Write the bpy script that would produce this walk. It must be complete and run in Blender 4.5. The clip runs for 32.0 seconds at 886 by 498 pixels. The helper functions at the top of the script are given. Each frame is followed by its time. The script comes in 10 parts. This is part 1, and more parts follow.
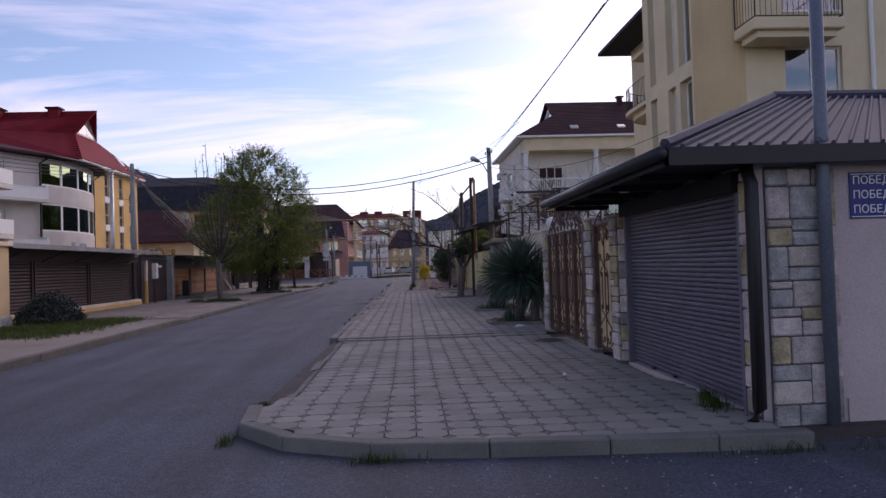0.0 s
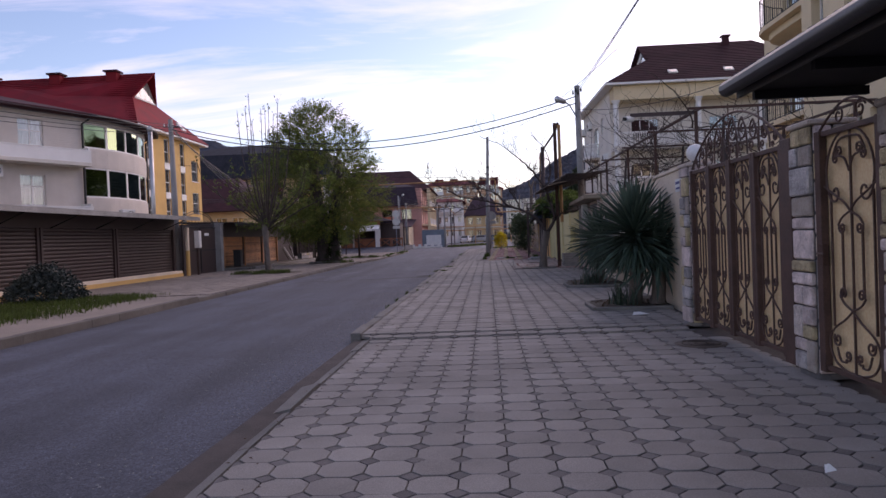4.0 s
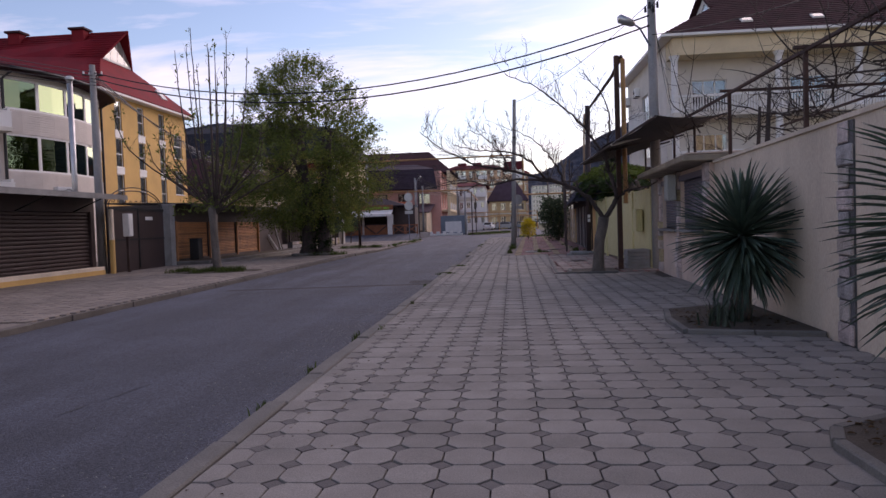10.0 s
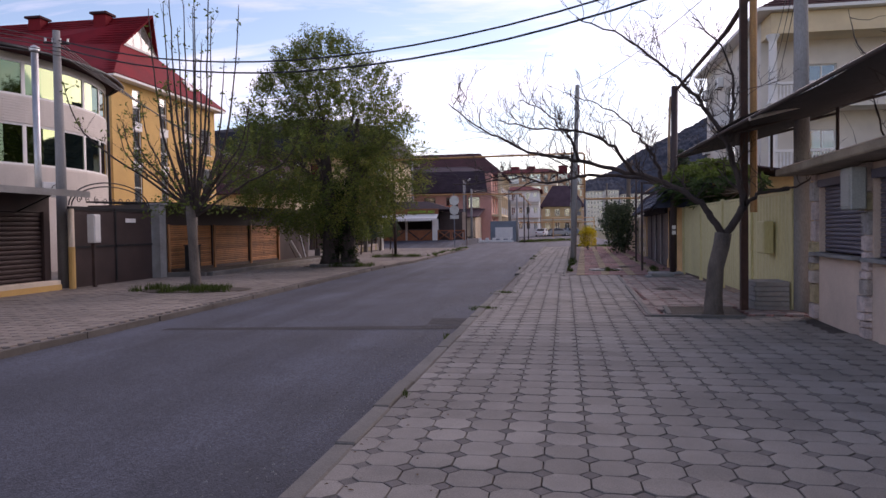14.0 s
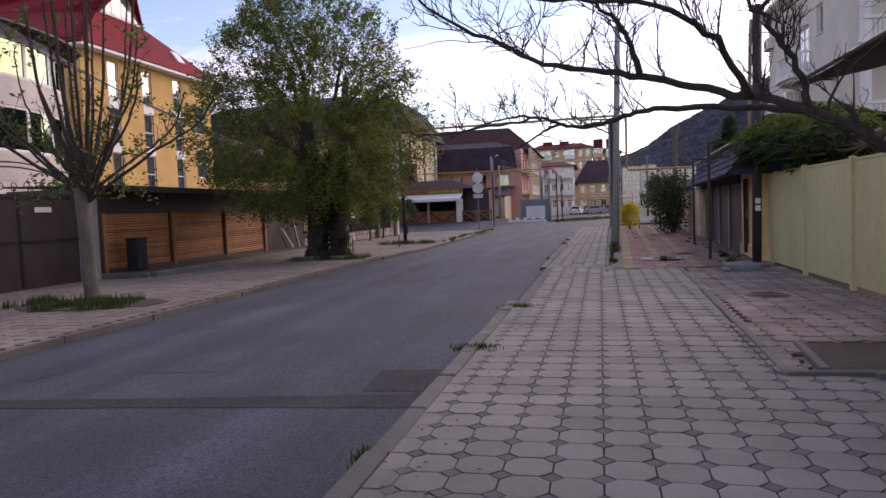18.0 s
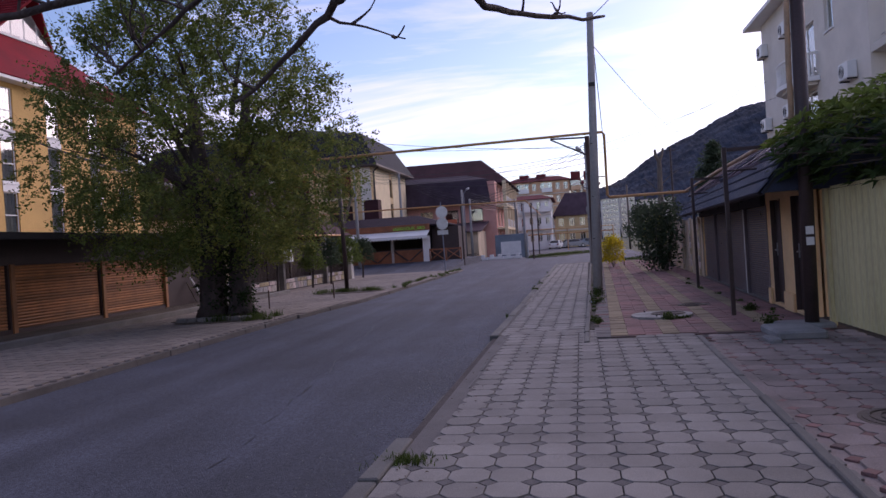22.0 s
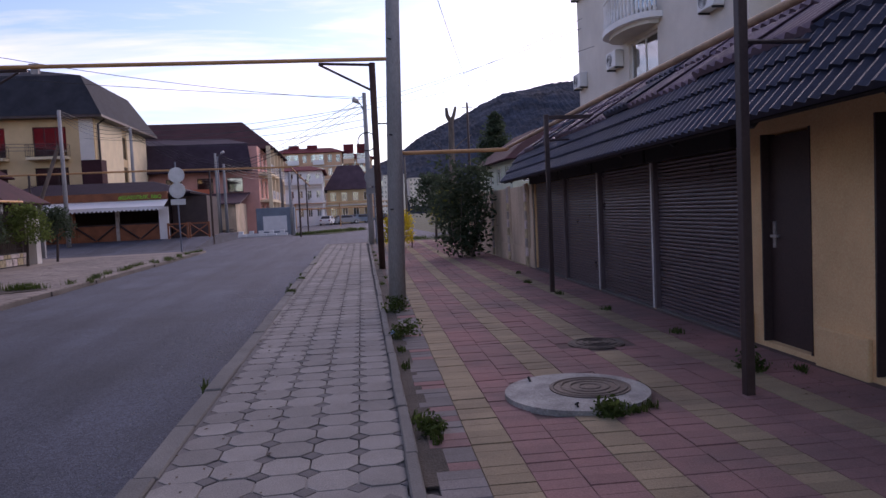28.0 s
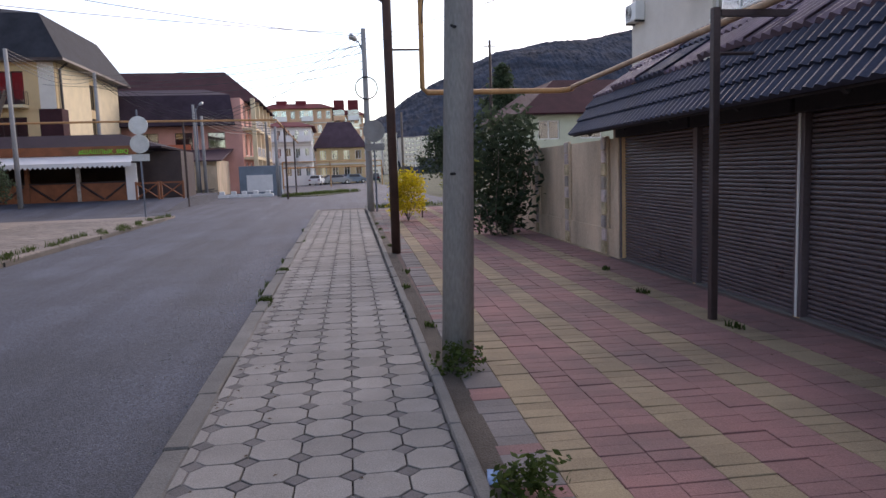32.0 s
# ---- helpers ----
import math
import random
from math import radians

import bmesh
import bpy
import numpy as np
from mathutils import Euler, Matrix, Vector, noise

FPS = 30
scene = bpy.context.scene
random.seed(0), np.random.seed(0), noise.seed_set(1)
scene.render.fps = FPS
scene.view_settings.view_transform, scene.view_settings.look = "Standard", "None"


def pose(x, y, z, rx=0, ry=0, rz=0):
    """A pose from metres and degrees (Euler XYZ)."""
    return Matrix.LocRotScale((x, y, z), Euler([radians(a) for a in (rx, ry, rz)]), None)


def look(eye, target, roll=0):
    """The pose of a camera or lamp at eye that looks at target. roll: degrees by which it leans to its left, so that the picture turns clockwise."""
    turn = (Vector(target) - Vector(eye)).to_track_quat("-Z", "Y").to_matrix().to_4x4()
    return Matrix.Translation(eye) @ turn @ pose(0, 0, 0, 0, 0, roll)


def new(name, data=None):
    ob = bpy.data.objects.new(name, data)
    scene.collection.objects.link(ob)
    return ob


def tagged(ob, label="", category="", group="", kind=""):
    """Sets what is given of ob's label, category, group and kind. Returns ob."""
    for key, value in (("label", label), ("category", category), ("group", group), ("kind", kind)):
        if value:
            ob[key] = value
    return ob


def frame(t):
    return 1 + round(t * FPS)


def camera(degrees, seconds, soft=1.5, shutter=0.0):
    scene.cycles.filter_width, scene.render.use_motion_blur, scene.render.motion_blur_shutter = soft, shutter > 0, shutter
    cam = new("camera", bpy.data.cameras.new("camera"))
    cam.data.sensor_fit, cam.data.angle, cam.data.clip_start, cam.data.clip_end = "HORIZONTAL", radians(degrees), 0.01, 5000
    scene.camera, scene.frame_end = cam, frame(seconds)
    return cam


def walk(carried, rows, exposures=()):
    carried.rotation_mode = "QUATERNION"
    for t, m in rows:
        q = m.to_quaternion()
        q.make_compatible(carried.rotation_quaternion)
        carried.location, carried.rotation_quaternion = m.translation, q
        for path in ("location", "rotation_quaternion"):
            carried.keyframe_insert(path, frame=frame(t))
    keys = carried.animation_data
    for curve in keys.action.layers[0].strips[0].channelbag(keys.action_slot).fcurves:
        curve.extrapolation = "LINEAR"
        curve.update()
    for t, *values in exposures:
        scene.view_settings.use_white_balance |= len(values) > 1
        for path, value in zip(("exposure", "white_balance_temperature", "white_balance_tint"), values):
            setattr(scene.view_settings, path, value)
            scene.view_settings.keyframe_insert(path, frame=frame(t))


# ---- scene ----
cam = camera(64.8, 32.0)
PATH = [
    (0, (0.000, 0.000, 1.500), (0.126, 1.996, 1.544), -1.90),
    (0.5, (0.083, 0.671, 1.478), (0.206, 2.667, 1.516), -2.16),
    (1, (0.191, 1.313, 1.440), (0.284, 3.310, 1.396), -1.76),
    (1.5, (0.235, 2.015, 1.336), (0.512, 3.991, 1.198), 0.26),
    (2, (0.341, 2.694, 1.319), (0.614, 4.672, 1.213), 0.05),
    (2.5, (0.330, 3.447, 1.291), (0.465, 5.440, 1.201), -1.91),
    (3, (0.321, 4.170, 1.309), (0.230, 6.167, 1.253), -2.20),
    (3.5, (0.317, 4.680, 1.309), (0.223, 6.677, 1.289), -2.15),
    (5.5, (0.255, 7.420, 1.434), (0.137, 9.413, 1.315), -3.07),
    (6, (0.346, 8.078, 1.462), (0.235, 10.073, 1.375), -3.14),
    (6.5, (0.320, 8.734, 1.463), (0.206, 10.730, 1.414), -3.32),
    (7, (0.332, 9.435, 1.428), (0.107, 11.423, 1.402), -3.26),
    (7.5, (0.317, 10.057, 1.371), (0.151, 12.050, 1.330), -3.47),
    (8, (0.304, 10.856, 1.338), (0.211, 12.853, 1.317), -3.24),
    (8.5, (0.303, 11.550, 1.334), (0.184, 13.546, 1.273), -3.10),
    (9, (0.308, 12.276, 1.324), (0.114, 14.265, 1.262), -2.83),
    (9.5, (0.320, 12.965, 1.325), (0.137, 14.956, 1.253), -2.19),
    (10, (0.354, 13.721, 1.328), (0.185, 15.712, 1.256), -1.89),
    (10.5, (0.312, 14.422, 1.320), (0.120, 16.411, 1.228), -2.87),
    (11, (0.299, 15.145, 1.333), (0.062, 17.129, 1.246), -2.45),
    (11.5, (0.244, 15.912, 1.377), (-0.018, 17.894, 1.334), -0.39),
    (12, (0.220, 16.619, 1.440), (-0.112, 18.589, 1.353), -1.85),
    (12.5, (0.170, 17.182, 1.466), (-0.209, 19.142, 1.341), -3.77),
    (13, (0.207, 17.905, 1.452), (-0.076, 19.878, 1.282), -3.24),
    (13.5, (0.148, 18.550, 1.486), (-0.131, 20.526, 1.347), -1.16),
    (14, (0.152, 19.258, 1.490), (-0.163, 21.233, 1.433), -0.85),
    (14.5, (0.140, 19.927, 1.501), (-0.212, 21.895, 1.435), -0.99),
    (15, (0.143, 20.617, 1.497), (-0.204, 22.585, 1.424), -1.94),
    (15.5, (0.089, 21.274, 1.489), (-0.344, 23.225, 1.416), -2.23),
    (17.5, (0.055, 24.018, 1.483), (-0.447, 25.953, 1.409), -1.98),
    (18, (0.104, 24.800, 1.499), (-0.310, 26.754, 1.389), -2.26),
    (18.5, (0.129, 25.489, 1.518), (-0.287, 27.442, 1.406), 0.21),
    (19, (0.147, 26.197, 1.545), (-0.266, 28.152, 1.459), -0.15),
    (19.5, (0.178, 26.908, 1.558), (-0.238, 28.864, 1.530), -0.92),
    (20, (0.195, 27.602, 1.559), (-0.170, 29.568, 1.576), -1.91),
    (20.5, (0.216, 28.308, 1.554), (-0.137, 30.276, 1.616), -2.35),
    (21, (0.229, 29.007, 1.555), (-0.110, 30.977, 1.588), -2.73),
    (21.5, (0.255, 29.708, 1.550), (-0.103, 31.676, 1.579), -3.24),
    (22, (0.293, 30.387, 1.556), (-0.066, 32.355, 1.548), -3.75),
    (22.5, (0.332, 31.079, 1.556), (-0.067, 33.039, 1.518), -3.73),
    (23, (0.385, 31.784, 1.534), (-0.004, 33.745, 1.511), -2.15),
    (23.5, (0.340, 32.486, 1.570), (-0.091, 34.440, 1.553), -2.71),
    (24, (0.336, 33.154, 1.553), (-0.103, 35.105, 1.540), -2.76),
    (24.5, (0.328, 33.880, 1.539), (-0.097, 35.834, 1.530), -2.55),
    (25, (0.305, 34.590, 1.544), (0.075, 36.576, 1.512), -2.83),
    (25.5, (0.319, 35.238, 1.546), (0.118, 37.228, 1.504), -3.21),
    (27.5, (0.195, 38.098, 1.470), (0.374, 40.089, 1.398), -3.31),
    (28, (0.170, 38.785, 1.463), (0.452, 40.762, 1.350), -2.71),
    (28.5, (0.203, 39.475, 1.431), (0.660, 41.408, 1.198), -1.61),
    (29, (0.137, 40.100, 1.444), (0.637, 42.004, 1.091), -1.56),
    (29.5, (0.116, 40.733, 1.443), (0.607, 42.634, 1.063), -2.55),
    (30, (-0.008, 41.350, 1.446), (0.433, 43.264, 1.065), -3.08),
    (30.5, (0.023, 42.013, 1.465), (0.437, 43.929, 1.068), -3.31),
    (31, (-0.014, 42.626, 1.503), (0.414, 44.556, 1.204), -1.13),
    (31.5, (0.011, 43.253, 1.541), (0.378, 45.204, 1.299), -2.01),
    (32, (-0.007, 43.882, 1.536), (0.300, 45.845, 1.310), -1.93),
]
walk(cam, [(t, look(eye, target, roll)) for t, eye, target, roll in PATH],
     exposures=[(0.0, 0.83, 6450, 30), (1.0, 0.9, 6450, 30), (2.0, 1.2, 6650, 32), (3.0, 1.08, 6750, 31), (6.0, 1.1, 6800, 31), (7.0, 0.82, 6770, 31), (9.0, 0.95, 6870, 30), (12.0, 1.05, 6950, 29), (13.0, 1.33, 6970, 29), (14.0, 1.25, 7000, 28), (19.0, 1.35, 7080, 29), (20.0, 1.3, 6930, 30), (21.0, 0.98, 6400, 33), (24.0, 1.0, 6220, 34), (25.0, 1.1, 6270, 34), (28.0, 1.1, 6400, 33), (29.0, 1.9, 6850, 22), (30.0, 2.87, 7180, 13), (31.0, 3.1, 7200, 12), (32.0, 1.7, 6900, 18)])

# ---- world, sun and exposure ----
world = bpy.data.worlds.new("sky")
scene.world = world
world.use_nodes = True
wn, wl = world.node_tree.nodes, world.node_tree.links
wn.clear()
SUN_ELEVATION, SUN_AZIMUTH = 24.0, 33.0  # degrees; azimuth from +y towards +x
sky = wn.new("ShaderNodeTexSky")
sky.sky_type = "NISHITA"
sky.sun_disc = False
sky.sun_elevation, sky.sun_rotation = radians(SUN_ELEVATION), radians(SUN_AZIMUTH)
sky.altitude, sky.air_density, sky.dust_density, sky.ozone_density = 100, 1.0, 0.6, 2.0
tc = wn.new("ShaderNodeTexCoord")
sep = wn.new("ShaderNodeSeparateXYZ")
wl.new(tc.outputs["Generated"], sep.inputs[0])
lift = wn.new("ShaderNodeMath")
lift.operation = "ADD"
lift.inputs[1].default_value = 0.16
wl.new(sep.outputs["Z"], lift.inputs[0])
flat = wn.new("ShaderNodeVectorMath")
flat.operation = "DIVIDE"
comb = wn.new("ShaderNodeCombineXYZ")
for i in range(3):
    wl.new(lift.outputs[0], comb.inputs[i])
wl.new(tc.outputs["Generated"], flat.inputs[0])
wl.new(comb.outputs[0], flat.inputs[1])
stretch = wn.new("ShaderNodeMapping")
stretch.inputs["Scale"].default_value = (0.55, 1.5, 1.0)
stretch.inputs["Rotation"].default_value = (0, 0, radians(-12))
wl.new(flat.outputs[0], stretch.inputs[0])
puff = wn.new("ShaderNodeTexNoise")
puff.inputs["Scale"].default_value = 1.25
puff.inputs["Detail"].default_value = 8
puff.inputs["Roughness"].default_value = 0.58
puff.inputs["Distortion"].default_value = 0.6
wl.new(stretch.outputs[0], puff.inputs["Vector"])
cover = wn.new("ShaderNodeValToRGB")
cover.color_ramp.elements[0].position, cover.color_ramp.elements[1].position = 0.46, 0.74
wl.new(puff.outputs["Fac"], cover.inputs[0])
veil = wn.new("ShaderNodeMath")
veil.operation = "MULTIPLY"
veil.inputs[1].default_value = 0.72
wl.new(cover.outputs[0], veil.inputs[0])
blend = wn.new("ShaderNodeMix")
blend.data_type = "RGBA"
CLOUD = (9.3, 8.3, 8.9, 1)
blend.inputs[7].default_value = CLOUD
wl.new(veil.outputs[0], blend.inputs[0])
wl.new(sky.outputs[0], blend.inputs[6])
bg = wn.new("ShaderNodeBackground")
bg.inputs["Strength"].default_value = 0.085
wl.new(blend.outputs[2], bg.inputs["Color"])
wout = wn.new("ShaderNodeOutputWorld")
wl.new(bg.outputs[0], wout.inputs["Surface"])

sun_data = bpy.data.lights.new("sun", "SUN")
sun_data.energy, sun_data.angle, sun_data.color = 1.0, radians(60), (1.0, 0.86, 0.76)
sun = new("sun", sun_data)
sun.matrix_world = look((0, 0, 60), (-60 * math.sin(radians(SUN_AZIMUTH)), -60 * math.cos(radians(SUN_AZIMUTH)), 60 - 60 * math.tan(radians(SUN_ELEVATION))))


# ---- materials ----
def mat(name, base, rough=0.8, var=0.18, scale=3.0, grain=60.0, bump=0.15, metal=0.0, tint=None, spots=0.0, rnd=0.0, spec=0.4,
        island=False, stretch_z=1.0, alt=None):
    """A procedural surface: base colour with stains at two scales, fine relief, and a shift from piece to piece (rnd)."""
    m = bpy.data.materials.new(name)
    m.use_nodes = True
    n, l = m.node_tree.nodes, m.node_tree.links
    b = n["Principled BSDF"]
    b.inputs["Roughness"].default_value = rough
    b.inputs["Metallic"].default_value = metal
    b.inputs["Specular IOR Level"].default_value = spec
    co = n.new("ShaderNodeNewGeometry")
    mp = n.new("ShaderNodeMapping")
    mp.inputs["Scale"].default_value = (1, 1, stretch_z)
    l.new(co.outputs["Position"], mp.inputs[0])
    big = n.new("ShaderNodeTexNoise")
    big.inputs["Scale"].default_value = scale
    big.inputs["Detail"].default_value = 6
    big.inputs["Roughness"].default_value = 0.62
    fine = n.new("ShaderNodeTexNoise")
    fine.inputs["Scale"].default_value = grain
    fine.inputs["Detail"].default_value = 4
    for t in (big, fine):
        l.new(mp.outputs[0], t.inputs["Vector"])
    dark = tuple(c * (1 - var) for c in base)
    light = tuple(min(1, c * (1 + var * 0.8)) for c in base)
    if tint:
        dark = tuple(c * (1 - var * 0.5) for c in tint)
    ramp = n.new("ShaderNodeMapRange")
    ramp.inputs["From Min"].default_value, ramp.inputs["From Max"].default_value = 0.32, 0.68
    l.new(big.outputs["Fac"], ramp.inputs["Value"])
    mix = n.new("ShaderNodeMix")
    mix.data_type = "RGBA"
    mix.inputs[6].default_value, mix.inputs[7].default_value = (*dark, 1), (*light, 1)
    l.new(ramp.outputs[0], mix.inputs[0])
    last = mix.outputs[2]
    gm = n.new("ShaderNodeMix")
    gm.data_type, gm.blend_type = "RGBA", "OVERLAY"
    gm.inputs[0].default_value = 0.35 + spots * 0.4
    l.new(last, gm.inputs[6])
    l.new(fine.outputs["Fac"], gm.inputs[7])
    last = gm.outputs[2]
    if rnd or alt:
        if island:
            ge = n.new("ShaderNodeNewGeometry")
            rsrc = ge.outputs["Random Per Island"]
        else:
            oi = n.new("ShaderNodeObjectInfo")
            rsrc = oi.outputs["Random"]
        hs = n.new("ShaderNodeHueSaturation")
        mr = n.new("ShaderNodeMapRange")
        mr.inputs["To Min"].default_value, mr.inputs["To Max"].default_value = 1 - rnd, 1 + rnd
        l.new(rsrc, mr.inputs["Value"])
        l.new(mr.outputs[0], hs.inputs["Value"])
        if alt:
            am = n.new("ShaderNodeMix")
            am.data_type = "RGBA"
            am.inputs[7].default_value = (*alt, 1)
            l.new(last, am.inputs[6])
            fr = n.new("ShaderNodeMath")
            fr.operation = "FRACT"
            mu = n.new("ShaderNodeMath")
            mu.operation = "MULTIPLY"
            mu.inputs[1].default_value = 7.31
            l.new(rsrc, mu.inputs[0])
            l.new(mu.outputs[0], fr.inputs[0])
            m2 = n.new("ShaderNodeMath")
            m2.operation = "MULTIPLY"
            m2.inputs[1].default_value = 0.75
            l.new(fr.outputs[0], m2.inputs[0])
            l.new(m2.outputs[0], am.inputs[0])
            last = am.outputs[2]
        l.new(last, hs.inputs["Color"])
        last = hs.outputs[0]
    l.new(last, b.inputs["Base Color"])
    if bump:
        add = n.new("ShaderNodeMath")
        add.operation = "ADD"
        l.new(fine.outputs["Fac"], add.inputs[0])
        l.new(big.outputs["Fac"], add.inputs[1])
        bp = n.new("ShaderNodeBump")
        bp.inputs["Strength"].default_value = bump
        bp.inputs["Distance"].default_value = 0.02
        l.new(add.outputs[0], bp.inputs["Height"])
        l.new(bp.outputs[0], b.inputs["Normal"])
    rr = n.new("ShaderNodeMapRange")
    rr.inputs["To Min"].default_value, rr.inputs["To Max"].default_value = max(0.03, rough - 0.12), min(1, rough + 0.1)
    l.new(big.outputs["Fac"], rr.inputs["Value"])
    l.new(rr.outputs[0], b.inputs["Roughness"])
    return m


def glass(name, tint=(0.9, 0.95, 0.93), rough=0.02, ior=2.2):
    m = bpy.data.materials.new(name)
    m.use_nodes = True
    b = m.node_tree.nodes["Principled BSDF"]
    b.inputs["Base Color"].default_value = (*tint, 1)
    b.inputs["Roughness"].default_value = rough
    b.inputs["Transmission Weight"].default_value = 1.0
    b.inputs["IOR"].default_value = ior
    return m


def leafy(name, base, var=0.35, rough=0.55, through_light=0.5):
    m = mat(name, base, rough, 0.25, 0.9, 40, 0.1, rnd=var, island=True, spec=0.1)
    n, l = m.node_tree.nodes, m.node_tree.links
    b = n["Principled BSDF"]
    tr = n.new("ShaderNodeBsdfTranslucent")
    l.new(b.inputs["Base Color"].links[0].from_socket, tr.inputs["Color"])
    mx = n.new("ShaderNodeMixShader")
    mx.inputs[0].default_value = through_light
    l.new(b.outputs[0], mx.inputs[1])
    l.new(tr.outputs[0], mx.inputs[2])
    l.new(mx.outputs[0], n["Material Output"].inputs["Surface"])
    return m


def speckle(m, stretch, wear, grain, contrast):
    """Adds long wear streaks and a coarse aggregate speckle to a surface's colour."""
    n, l = m.node_tree.nodes, m.node_tree.links
    b = n["Principled BSDF"]
    src = b.inputs["Base Color"].links[0].from_socket
    co = n.new("ShaderNodeTexCoord")
    mp = n.new("ShaderNodeMapping")
    mp.inputs["Scale"].default_value = stretch
    l.new(co.outputs["Object"], mp.inputs[0])
    a = n.new("ShaderNodeTexNoise")
    a.inputs["Scale"].default_value, a.inputs["Detail"].default_value = 1.0, 5
    l.new(mp.outputs[0], a.inputs["Vector"])
    c = n.new("ShaderNodeTexVoronoi")
    c.inputs["Scale"].default_value = grain
    l.new(co.outputs["Object"], c.inputs["Vector"])
    bw = n.new("ShaderNodeRGBToBW")
    l.new(c.outputs["Color"], bw.inputs[0])
    for tex, k, lo, hi in ((a.outputs["Fac"], wear, 0.3, 0.7), (bw.outputs[0], contrast, 0.15, 0.85)):
        mr = n.new("ShaderNodeMapRange")
        mr.inputs["From Min"].default_value, mr.inputs["From Max"].default_value = lo, hi
        mr.inputs["To Min"].default_value, mr.inputs["To Max"].default_value = 1 - k, 1 + k
        l.new(tex, mr.inputs["Value"])
        hs = n.new("ShaderNodeHueSaturation")
        l.new(src, hs.inputs["Color"])
        l.new(mr.outputs[0], hs.inputs["Value"])
        src = hs.outputs[0]
    l.new(src, b.inputs["Base Color"])


M_ASPHALT = mat("asphalt", (0.054, 0.06, 0.08), 0.8, 0.35, 0.5, 75, 0.6, spots=1.0, spec=0.5)
speckle(M_ASPHALT, (1.6, 0.12, 1.0), 0.3, 60.0, 0.42)
M_ASPHALT_PATCH = mat("asphalt patch", (0.04, 0.04, 0.043), 0.92, 0.25, 2.0, 150, 0.4, spots=0.7)
speckle(M_ASPHALT_PATCH, (1.0, 1.0, 1.0), 0.15, 60.0, 0.4)
M_SOIL = mat("soil", (0.085, 0.07, 0.054), 0.97, 0.4, 1.6, 70, 0.8)
M_GRASS_SOIL = mat("grassy earth", (0.07, 0.075, 0.035), 0.97, 0.4, 0.9, 55, 0.8)
M_PAVER = mat("concrete paver", (0.252, 0.234, 0.21), 0.9, 0.22, 1.3, 120, 0.25, rnd=0.13, spots=0.3)
M_PAVER_J = mat("concrete paver joined", (0.248, 0.23, 0.206), 0.9, 0.24, 0.7, 120, 0.25, rnd=0.13, island=True, spots=0.3)
M_INSERT = mat("grey paver insert", (0.142, 0.13, 0.122), 0.92, 0.2, 2.0, 120, 0.3, rnd=0.16, island=True)
M_OLD_PAVER = mat("weathered reddish paver", (0.285, 0.232, 0.21), 0.92, 0.3, 0.8, 90, 0.45, rnd=0.16, island=True, tint=(0.17, 0.14, 0.125))
M_LEFT_PAVER = mat("dusty grey paver", (0.23, 0.196, 0.165), 0.9, 0.25, 0.35, 80, 0.3, rnd=0.14, island=True)
M_KERB_OLD = mat("old dark kerb", (0.12, 0.108, 0.096), 0.92, 0.3, 1.2, 80, 0.35, rnd=0.08)
M_PINK_INSERT = mat("worn pink paver insert", (0.27, 0.13, 0.112), 0.92, 0.3, 1.0, 100, 0.35, rnd=0.25, island=True, tint=(0.16, 0.12, 0.11))
M_JOINT = mat("sandy joint", (0.072, 0.06, 0.053), 0.97, 0.3, 4.0, 90, 0.4)
M_KERB = mat("concrete kerb", (0.162, 0.155, 0.14), 0.88, 0.25, 1.6, 80, 0.35, rnd=0.12)
M_BRICK_SAND = mat("reddish joint sand", (0.13, 0.085, 0.072), 0.97, 0.3, 3.0, 90, 0.4)
M_RED_BRICK = mat("red paving brick", (0.262, 0.132, 0.118), 0.9, 0.3, 0.7, 90, 0.3, rnd=0.09, tint=(0.19, 0.122, 0.113))
M_RED_BRICK_J = mat("red paving brick joined", (0.262, 0.132, 0.118), 0.9, 0.3, 0.7, 90, 0.3, rnd=0.09, island=True, tint=(0.19, 0.122, 0.113))
M_YEL_BRICK = mat("yellow paving brick", (0.29, 0.225, 0.135), 0.9, 0.3, 0.7, 90, 0.3, rnd=0.12, tint=(0.225, 0.172, 0.11))
M_YEL_BRICK_J = mat("yellow paving brick joined", (0.29, 0.225, 0.135), 0.9, 0.3, 0.7, 90, 0.3, rnd=0.14, island=True, tint=(0.225, 0.172, 0.11))
M_GREY_BRICK = mat("dusty grey paving brick", (0.185, 0.165, 0.152), 0.92, 0.3, 0.8, 90, 0.3, rnd=0.14, island=True)
M_STONE = mat("light split stone", (0.52, 0.46, 0.42), 0.9, 0.35, 6.0, 40, 1.0, rnd=0.35, alt=(0.36, 0.3, 0.23))
M_STONE_PINK = mat("pinkish split stone", (0.56, 0.47, 0.44), 0.9, 0.35, 6.0, 40, 1.0, rnd=0.2)
M_STONE_GREY = mat("grey split stone", (0.36, 0.34, 0.33), 0.9, 0.4, 6.0, 40, 1.0, rnd=0.25)
M_STONE_YEL = mat("yellowish split stone", (0.442, 0.364, 0.221), 0.9, 0.4, 6.0, 40, 1.0, rnd=0.2)
M_MAROON = mat("maroon sheet roof", (0.13, 0.025, 0.03), 0.8, 0.3, 0.5, 40, 0.1, spec=0.15)
M_PEACH = mat("peach plaster", (0.62, 0.4, 0.25), 0.9, 0.15, 0.5, 40, 0.1)
M_MORTAR = mat("mortar", (0.13, 0.128, 0.13), 0.95, 0.25, 5, 60, 0.5)
M_PINK = mat("pinkish plaster", (0.5, 0.41, 0.4), 0.9, 0.1, 1.2, 90, 0.2)
